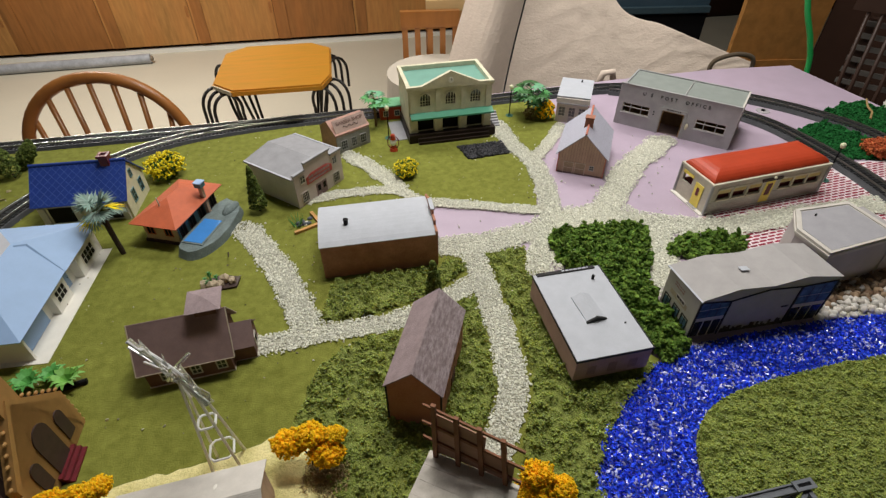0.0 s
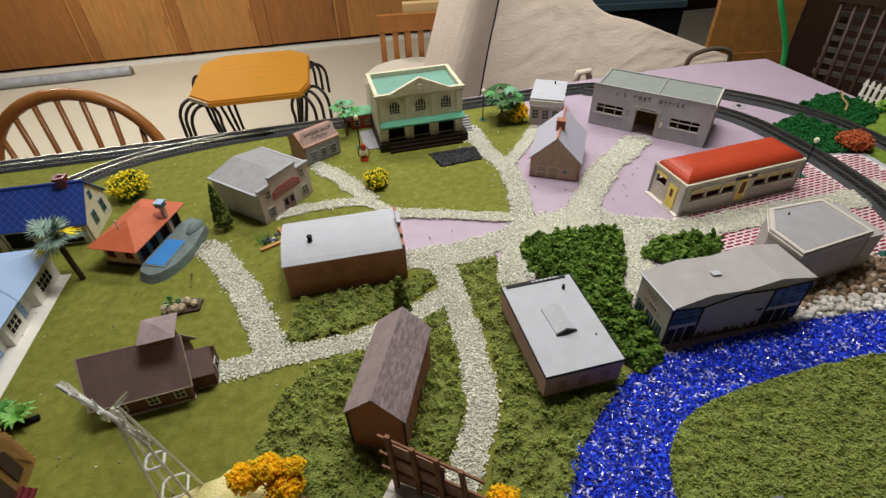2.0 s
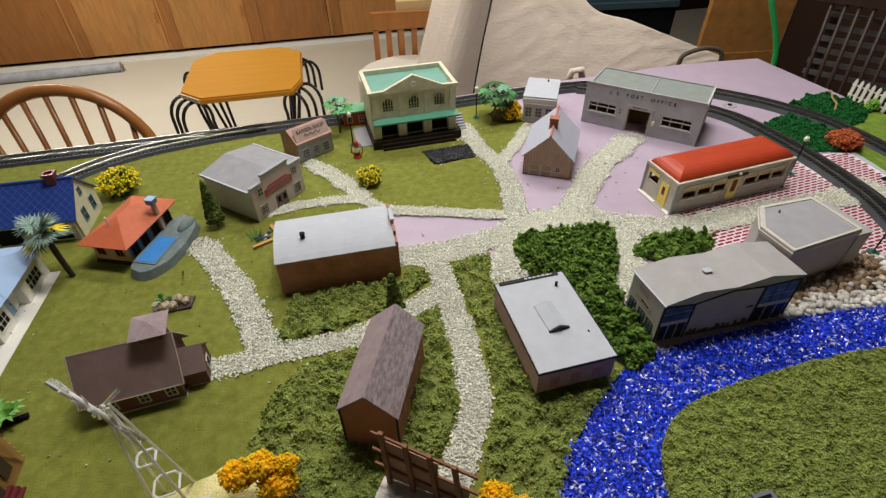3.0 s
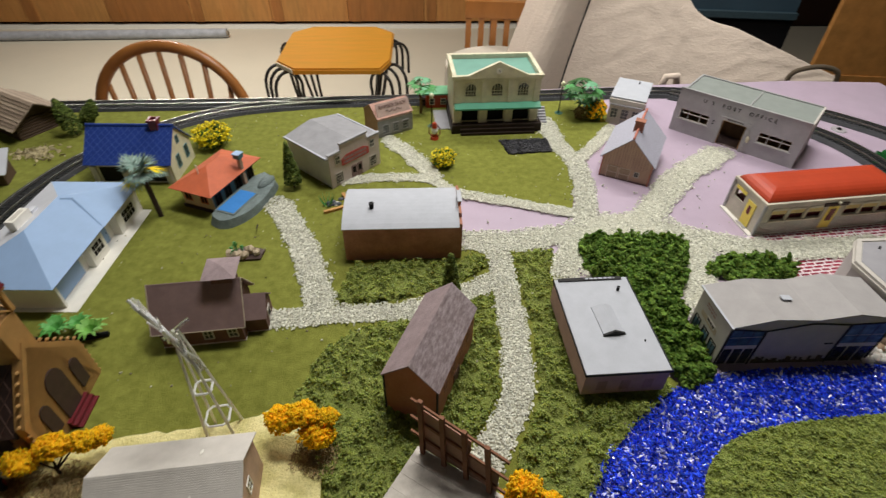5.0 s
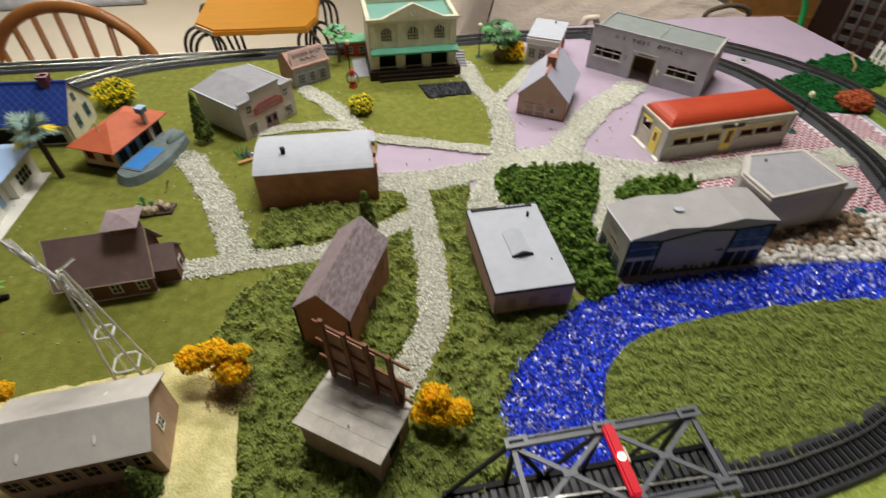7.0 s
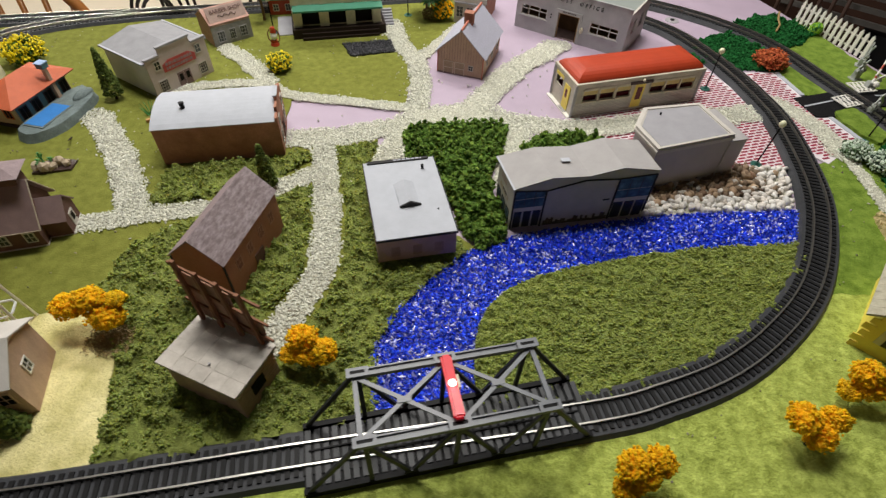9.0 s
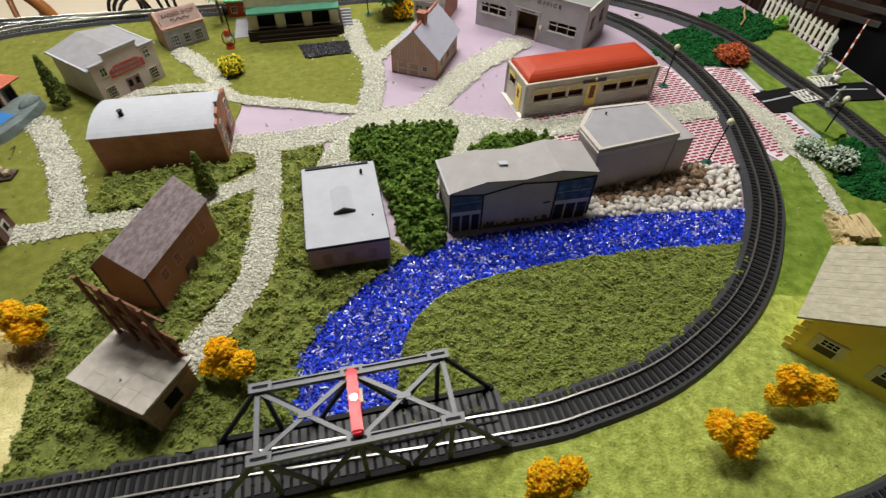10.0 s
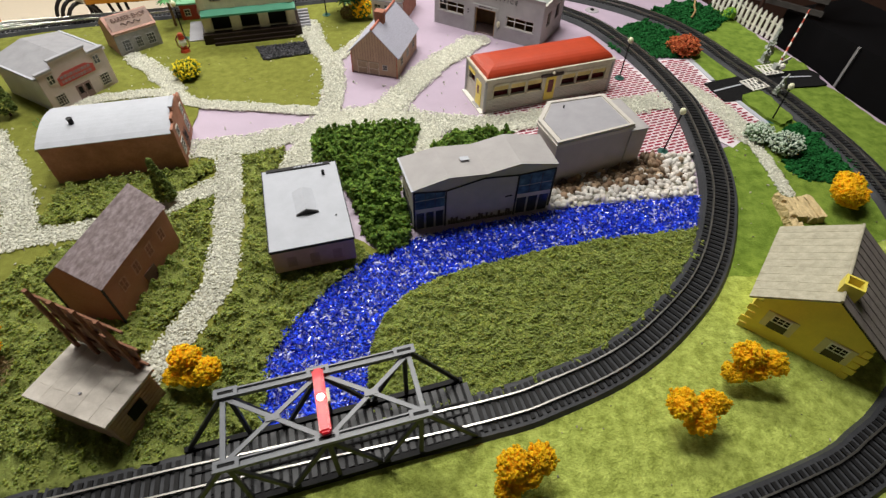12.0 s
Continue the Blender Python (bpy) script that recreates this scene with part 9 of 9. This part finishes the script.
M_ROLL = mat("grey_film", (0.38, 0.39, 0.42), 0.3, var=0.3, scale=14, bump=0.3, bscale=50)
M_PLYWOOD = mat("old_plywood", (0.52, 0.25, 0.07), 0.5, var=0.5, scale=6, tint=(0.32, 0.14, 0.036), bump=0.05, bscale=30)
M_BLACK = mat("black_case", (0.006, 0.006, 0.007), 0.6, var=0.2, scale=20, spec=0.12)
M_WINE = mat("maroon_cloth", (0.060, 0.010, 0.014), 0.9, var=0.3, scale=12, bump=0.3, bscale=60)


def bow_chair():
    ob = thing("bow_back_chair", "golden oak bow-back chair with turned spindles", "chair", -0.782, 1.338, 14, FLOOR)
    seat, top, hw = 0.46, 0.955, 0.206
    bm = bmesh.new()
    n = 26
    pts = []
    for k in range(n + 1):
        a = math.pi * k / n
        pts.append((-hw * math.cos(a) * (1 + 0.02 * math.sin(a)), 0.03 * math.sin(a), seat + 0.22 + (top - seat - 0.22) * max(0.0, math.sin(a)) ** 0.78))
    pts = [(-hw + 0.03, -0.02, seat + 0.01), (-hw + 0.008, -0.01, seat + 0.11)] + pts + [(hw - 0.008, -0.01, seat + 0.11), (hw - 0.03, -0.02, seat + 0.01)]
    part("bow", tube(bm, pts, 0.0150, 10), M_OAK, ob, "bent oak bow", smooth=True)
    for k in range(7):
        u = -1 + 2 * (k + 0.5) / 7
        x1 = u * hw * 0.90
        z1 = seat + 0.22 + (top - seat - 0.22) * max(0.0, 1 - (x1 / hw) ** 2) ** 0.39 - 0.012
        part("spindle", tube(bmesh.new(), [(u * hw * 0.72, -0.02, seat + 0.01), (u * hw * 0.80, 0.0, seat + 0.2), (x1, 0.022, z1)], 0.0068, 8), M_OAK, ob, smooth=True)
    bm = up(bmesh.new(), [tuple(q) for q in curve([(-0.20, 0.03), (-0.225, -0.2), (-0.19, -0.40), (0, -0.43), (0.19, -0.40), (0.225, -0.2), (0.20, 0.03), (0, 0.05)], 0.03, True)], seat - 0.035, seat)
    bmesh.ops.bevel(bm, geom=[e for e in bm.edges if abs(e.verts[0].co.z - e.verts[1].co.z) < 1e-4], offset=0.008, segments=2, affect="EDGES")
    part("seat", bm, M_OAK, ob, "saddle seat")
    for sx in (-1, 1):
        for y0, y1 in ((-0.36, -0.40), (-0.02, 0.05)):
            part("leg", tube(bmesh.new(), [(sx * 0.15, y0, seat - 0.035), (sx * 0.17, (y0 + y1) / 2, seat * 0.5), (sx * 0.20, y1, 0.0)], 0.016, 8), M_OAK, ob, "turned leg", smooth=True)
        part("stretcher", rod(bmesh.new(), (sx * 0.178, -0.375, 0.19), (sx * 0.178, 0.015, 0.19), 0.010, 8), M_OAK, ob)
    part("stretcher", rod(bmesh.new(), (-0.178, -0.18, 0.19), (0.178, -0.18, 0.19), 0.010, 8), M_OAK, ob)


def cafe_table():
    ob = thing("cafe_table", "orange varnished octagonal wooden table on bent black iron legs", "table", -0.621, 2.164, 13, FLOOR)
    a, b, c, h = 0.217, 0.242, 0.080, 0.70
    oct_ = [(-a + c, -b), (a - c * 0.45, -b), (a, -b + c * 1.2), (a, b - c), (a - c, b), (-a + c, b), (-a, b - c), (-a, -b + c)]
    bm = up(bmesh.new(), oct_, h - 0.021, h)
    bmesh.ops.bevel(bm, geom=[e for e in bm.edges if min(v.co.z for v in e.verts) > h - 0.001], offset=0.006, segments=2, affect="EDGES")
    part("tabletop", bm, M_TOPWOOD, ob, "orange varnished octagonal top with a worn corner")
    part("worn_edge", box(bmesh.new(), -0.05, -0.004, h - 0.018, 0.05, 0.0, h - 0.004), M_CREAM, ob, "pale chipped edge", Matrix.Translation((-a + c / 2, -b + c / 2, 0)) @ Matrix.Rotation(radians(-45), 4, "Z"))
    for sx, sy in ((-1, -1), (1, -1), (1, 1), (-1, 1)):
        for k in (-1, 0, 1):
            d = Vector((sx, sy * 0.75, 0)).normalized()
            s = Vector((-d.y, d.x, 0)) * k * 0.034
            pts = []
            for t in range(11):
                g = math.pi * t / 10
                pts.append(d * (0.200 + 0.055 * (1 - math.cos(g)) / 1.0) + s * 1.3 + Vector((0, 0, h - 0.10 + 0.068 * math.sin(g))))
            pts = pts[::-1]
            pts = [pts[0] - Vector((0, 0, 0.07))] + pts + [d * 0.195 + s + Vector((0, 0, h - 0.16)), d * 0.16 + s * 0.6 + Vector((0, 0, h * 0.55)), d * 0.12 + s * 0.5 + Vector((0, 0, h * 0.35)), d * 0.17 + s + Vector((0, 0, h * 0.12)), d * 0.24 + s * 1.4 + Vector((0, 0, 0.008))]
            part("leg_rod", tube(bmesh.new(), [tuple(q) for q in curve(pts, 0.02)], 0.0062, 7), M_IRON, ob, "bent black iron rod", smooth=True)
    for z, r in ((h * 0.42, 0.135), (h - 0.032, 0.20)):
        bm = tube(bmesh.new(), [(r * math.cos(k * math.tau / 24), r * math.sin(k * math.tau / 24), z) for k in range(25)], 0.006, 6)
        part("ring", bm, M_IRON, ob, "iron ring")


def slat_chair():
    ob = thing("slat_back_chair", "dark brown slat-back chair with a pale board on it", "chair", -0.012, 2.28, 8, FLOOR)
    top = 0.875
    part("top_rail", box(bmesh.new(), -0.115, -0.012, top - 0.06, 0.115, 0.012, top), M_OAK, ob)
    for x in (-0.10, -0.05, 0.0, 0.05, 0.10):
        part("slat", box(bmesh.new(), x - 0.011, -0.008, 0.46, x + 0.011, 0.008, top - 0.06), M_OAK, ob)
    part("seat", box(bmesh.new(), -0.19, -0.40, 0.43, 0.19, 0.02, 0.46), M_OAK, ob)
    for x in (-0.17, 0.17):
        for y in (-0.38, -0.005):
            part("leg", box(bmesh.new(), x - 0.018, y - 0.018, 0, x + 0.018, y + 0.018, 0.43), M_OAK, ob)
    ob = thing("pale_board", "short pale wooden board lying behind the chair back", "board", 0.07, 2.33, 8, FLOOR)
    part("plank", box(bmesh.new(), -0.10, -0.02, 0.865, 0.10, 0.02, 0.905), mat("pale_pine", (0.52, 0.36, 0.17), 0.6, var=0.2, scale=20, stretch=(0.2, 1, 1)), ob)
    for x in (-0.09, 0.09):
        part("stand", box(bmesh.new(), x - 0.012, -0.012, 0, x + 0.012, 0.012, 0.865), M_OAK, ob)


def cloth_sheet(name, low, high, bulge, parent, label, nu=110, nv=80, thick=0.03, seed=0, wrinkle=0.006):
    """A draped cloth between a lower and an upper line, thick enough to be solid."""
    A, B = curve(low, 0.01), curve(high, 0.01)
    pick = lambda L, u: np.array([np.interp(u * (len(L) - 1), np.arange(len(L)), L[:, k]) for k in range(3)])
    bm = bmesh.new()
    front, back = [], []
    for i in range(nu):
        u = i / (nu - 1)
        a, b = pick(A, u), pick(B, u)
        fr, bk = [], []
        for j in range(nv):
            v = j / (nv - 1)
            p = a + (b - a) * v
            n = noise.noise((u * 3 + seed, v * 2.5, 0.3)) * 0.9 + (0.5 - abs(noise.noise((u * 5 + v * 4 + seed, (v - u * 0.9) * 17, 2.1)))) * 1.3 + noise.noise((u * 9 + v * 9 + seed, (v - u * 1.1) * 38, 4.1)) * 0.5
            p = p + np.array([0, -1, 0.55]) * (bulge(u, v) + wrinkle * n)
            fr.append(bm.verts.new(p))
            bk.append(bm.verts.new(p + np.array([0, thick, -thick * 0.4])))
        front.append(fr)
        back.append(bk)
    for g, flip in ((front, False), (back, True)):
        for i in range(nu - 1):
            for j in range(nv - 1):
                q = [g[i][j], g[i + 1][j], g[i + 1][j + 1], g[i][j + 1]]
                bm.faces.new(q[::-1] if flip else q)
    for i in range(nu - 1):
        for j, s in ((0, 1), (nv - 1, -1)):
            bm.faces.new([front[i][j], back[i][j], back[i + 1][j], front[i + 1][j]][::s])
    for j in range(nv - 1):
        for i, s in ((0, -1), (nu - 1, 1)):
            bm.faces.new([front[i][j], back[i][j], back[i][j + 1], front[i][j + 1]][::s])
    return part(name, bm, M_CLOTH, parent, label, smooth=True)


def covered_sofa():
    ob = thing("covered_sofa", "large sofa draped with a wrinkled beige quilted cover", "sofa")
    cloth_sheet("cover", [(0.16, 1.43, -0.55), (0.50, 1.46, -0.55), (0.80, 1.56, -0.50), (0.99, 1.66, -0.40)],
                [(0.34, 1.84, 0.42), (0.44, 1.80, 0.24), (0.56, 1.73, 0.040), (0.69, 1.72, -0.008), (0.77, 1.71, -0.036), (0.97, 1.70, -0.106)],
                lambda u, v: 0.05 * math.sin(math.pi * v) * (1 - 0.5 * u), ob, "wrinkled beige quilted cover", seed=1, wrinkle=0.0032)
    cloth_sheet("arm_cover", [(-0.06, 1.50, -0.60), (0.06, 1.42, -0.60), (0.18, 1.44, -0.60)], [(0.235, 1.80, 0.40), (0.295, 1.72, 0.42), (0.36, 1.80, 0.42)],
                lambda u, v: 0.030 * math.sin(math.pi * u) + 0.03 * math.sin(math.pi * v), ob, "beige cover over the sofa arm", 60, 60, seed=7, wrinkle=0.0022)
    part("seam", tube(bmesh.new(), [tuple(q) for q in curve([(0.205, 1.405, -0.35), (0.228, 1.405, -0.16), (0.240, 1.45, -0.08), (0.262, 1.52, 0.01), (0.285, 1.575, 0.10), (0.32, 1.68, 0.26)], 0.02)], 0.0022, 6), M_BLACK, ob, "dark cord along the seam", smooth=True)
    part("frame", solid(bmesh.new(), [(0.06, 1.60, FLOOR), (0.98, 1.80, FLOOR), (0.98, 2.1, FLOOR), (0.06, 2.0, FLOOR)], [(0.16, 1.84, 0.20), (0.95, 1.86, -0.20), (0.95, 2.0, -0.20), (0.16, 1.96, 0.20)]), M_CLOTH, ob, "sofa body under the cover")
    # fold of the beige cover, its shade put into a dark colour
    part("folded_flap", tube(bmesh.new(), [tuple(q) for q in curve([(0.824, 1.64, -0.135), (0.824, 1.64, -0.088), (0.846, 1.64, -0.070), (0.889, 1.64, -0.060), (0.930, 1.64, -0.071), (0.938, 1.64, -0.110)], 0.008)], 0.0065, 8), mat("shadow_fold", (0.10, 0.075, 0.05), 0.9, var=0.2, scale=30), ob, "turned-up fold, coloured dark for its shade", smooth=True)
    part("handle_loop", tube(bmesh.new(), [(0.455, 1.385, -0.055), (0.462, 1.38, -0.020), (0.485, 1.385, -0.018), (0.495, 1.40, -0.055)], 0.008, 8), M_CLOTH, ob, "knotted corner of cloth", smooth=True)
    st = thing("round_pouffe", "round pale cloth-covered pouffe on the floor", "stool", 0.03, 2.06, 0, FLOOR)
    bm = bmesh.new()
    bmesh.ops.create_cone(bm, segments=32, radius1=0.22, radius2=0.19, depth=0.72, cap_ends=True, matrix=Matrix.Translation((0, 0, 0.36)))
    part("cover", bm, mat("pale_cloth", (0.56, 0.50, 0.42), 0.9, var=0.06, scale=12, bump=0.2, bscale=90), st)


def back_corner():
    ob = thing("dark_blue_cabinet", "dark blue painted cabinet behind the sofa", "cabinet", 0.90, 2.22, 6, FLOOR)
    part("body", box(bmesh.new(), -0.42, 0, 0, 0.12, 0.4, 1.5), M_NAVY, ob)
    part("shelf_edge", box(bmesh.new(), -0.42, -0.02, 0.895, 0.12, -0.0005, 0.915), mat("blue_edge", (0.035, 0.06, 0.075), 0.4, var=0.2), ob)
    # no hollow here: a black plate gives the shade under the shelf edge
    part("recess", box(bmesh.new(), -0.42, -0.006, 0.60, 0.12, -0.0006, 0.885), M_BLACK, ob, "flat black plate painting the shade below the edge")
    ob = thing("plywood_panel", "old orange-brown plywood panel standing against the wall", "panel", 1.20, 2.03, 6, FLOOR)
    part("sheet", box(bmesh.new(), -0.155, 0, 0, 0.14, 0.02, 1.9), M_PLYWOOD, ob)
    part("cleat", box(bmesh.new(), -0.155, -0.004, 0.60, 0.14, -0.0002, 0.79), M_PLYWOOD, ob)
    w = part("wall_side", box(bmesh.new(), 0, 0, FLOOR, 3.2, 0.05, 1.5), M_DARKROOM, m=pose(1.345, 2.05, 0, 0, 0, -62))
    tagged(w, "dark brown wooden side wall", "wall", kind="structure")
    ob = thing("garden_hose", "bright green hose hanging down behind the board", "hose")
    part("tube", tube(bmesh.new(), [tuple(q) for q in curve([(0.83, 1.43, 0.42), (0.865, 1.445, 0.26), (0.898, 1.45, 0.125), (0.948, 1.455, 0.03), (0.972, 1.455, -0.05), (1.0, 1.46, -0.3), (1.0, 1.5, -0.7), (0.98, 1.52, FLOOR + 0.012)], 0.02)], 0.0062, 12), M_HOSE, ob, smooth=True)
    ob = thing("ladder_back_chair", "dark brown ladder-back chair with pale slats behind it", "chair", 1.175, 1.545, -40, FLOOR)
    dark = mat("chair_dark_wood", (0.038, 0.018, 0.012), 0.5, var=0.2, scale=20)
    for k in range(6):
        x = -0.030 + 0.030 * k
        part("spindle", tube(bmesh.new(), [(x, 0, 0.45), (x - 0.01, 0.0, 0.85), (x - 0.025, 0.02, 1.07)], 0.0050, 7), dark, ob, smooth=True)
    part("crest", box(bmesh.new(), -0.09, 0.012, 1.065, 0.17, 0.032, 1.12), dark, ob)
    part("seat", box(bmesh.new(), -0.06, -0.02, 0.42, 0.18, 0.32, 0.45), dark, ob)
    for x in (-0.04, 0.16):
        for y in (0.0, 0.30):
            part("leg", rod(bmesh.new(), (x, y, 0), (x, y, 0.42), 0.016, 8), dark, ob)
    ob = thing("slatted_crate", "grey slatted wooden crate in the dark corner", "crate", 1.215, 1.590, -40, FLOOR)
    grey = mat("grey_slat", (0.10, 0.092, 0.085), 0.7, var=0.2, scale=20)
    for k in range(6):
        part("slat", box(bmesh.new(), -0.06, 0, 0.872 + 0.030 * k, 0.24, 0.008, 0.884 + 0.030 * k), grey, ob)
    for x in (-0.05, 0.215):
        part("post", box(bmesh.new(), x, 0.009, 0, x + 0.02, 0.03, 1.04), dark, ob)
    ob = thing("black_case", "black case with bright metal edges beside the layout", "case", 1.50, 1.12, -70, FLOOR)
    part("body", box(bmesh.new(), -0.42, 0, 0, 0.32, 0.25, 0.86), M_BLACK, ob)
    part("edge_strip", box(bmesh.new(), -0.20, -0.006, 0.66, -0.194, -0.0004, 0.86), M_SILVER, ob, "thin silver edge")
    part("catch", box(bmesh.new(), 0.02, -0.012, 0.66, 0.09, -0.0004, 0.70), M_SILVER, ob, "silver catch")
    ob = thing("maroon_blanket", "dark maroon blanket heaped in the corner", "blanket", 1.33, 1.36, -30, FLOOR)
    bm = bmesh.new()
    bmesh.ops.create_icosphere(bm, subdivisions=4, radius=1, matrix=Matrix.Translation((0, 0, 0.40)) @ Matrix.Diagonal((0.17, 0.13, 0.40, 1)))
    for v in bm.verts:
        n = noise.noise(v.co * 7)
        v.co += Vector((n, noise.noise(v.co * 7 + Vector((3, 0, 0))), 0)) * 0.05
        v.co.z = max(v.co.z, 0)
    part("heap", bm, M_WINE, ob, smooth=True)
    ob = thing("film_roll", "grey plastic-wrapped roll lying along the wall", "roll")
    bm = bmesh.new()
    a = Vector((-4.4, 3.47, FLOOR + 0.036))
    b = Vector((-2.33, 4.045, FLOOR + 0.036))
    n = 24
    part("roll", rod(bm, a, b, 0.035, n), M_ROLL, ob, "crinkled grey film", smooth=False)
    part("core", rod(bmesh.new(), b, b + (b - a).normalized() * 0.012, 0.018, 16), mat("card_core", (0.25, 0.2, 0.14), 0.8), ob)


bow_chair()
cafe_table()
slat_chair()
covered_sofa()
back_corner()
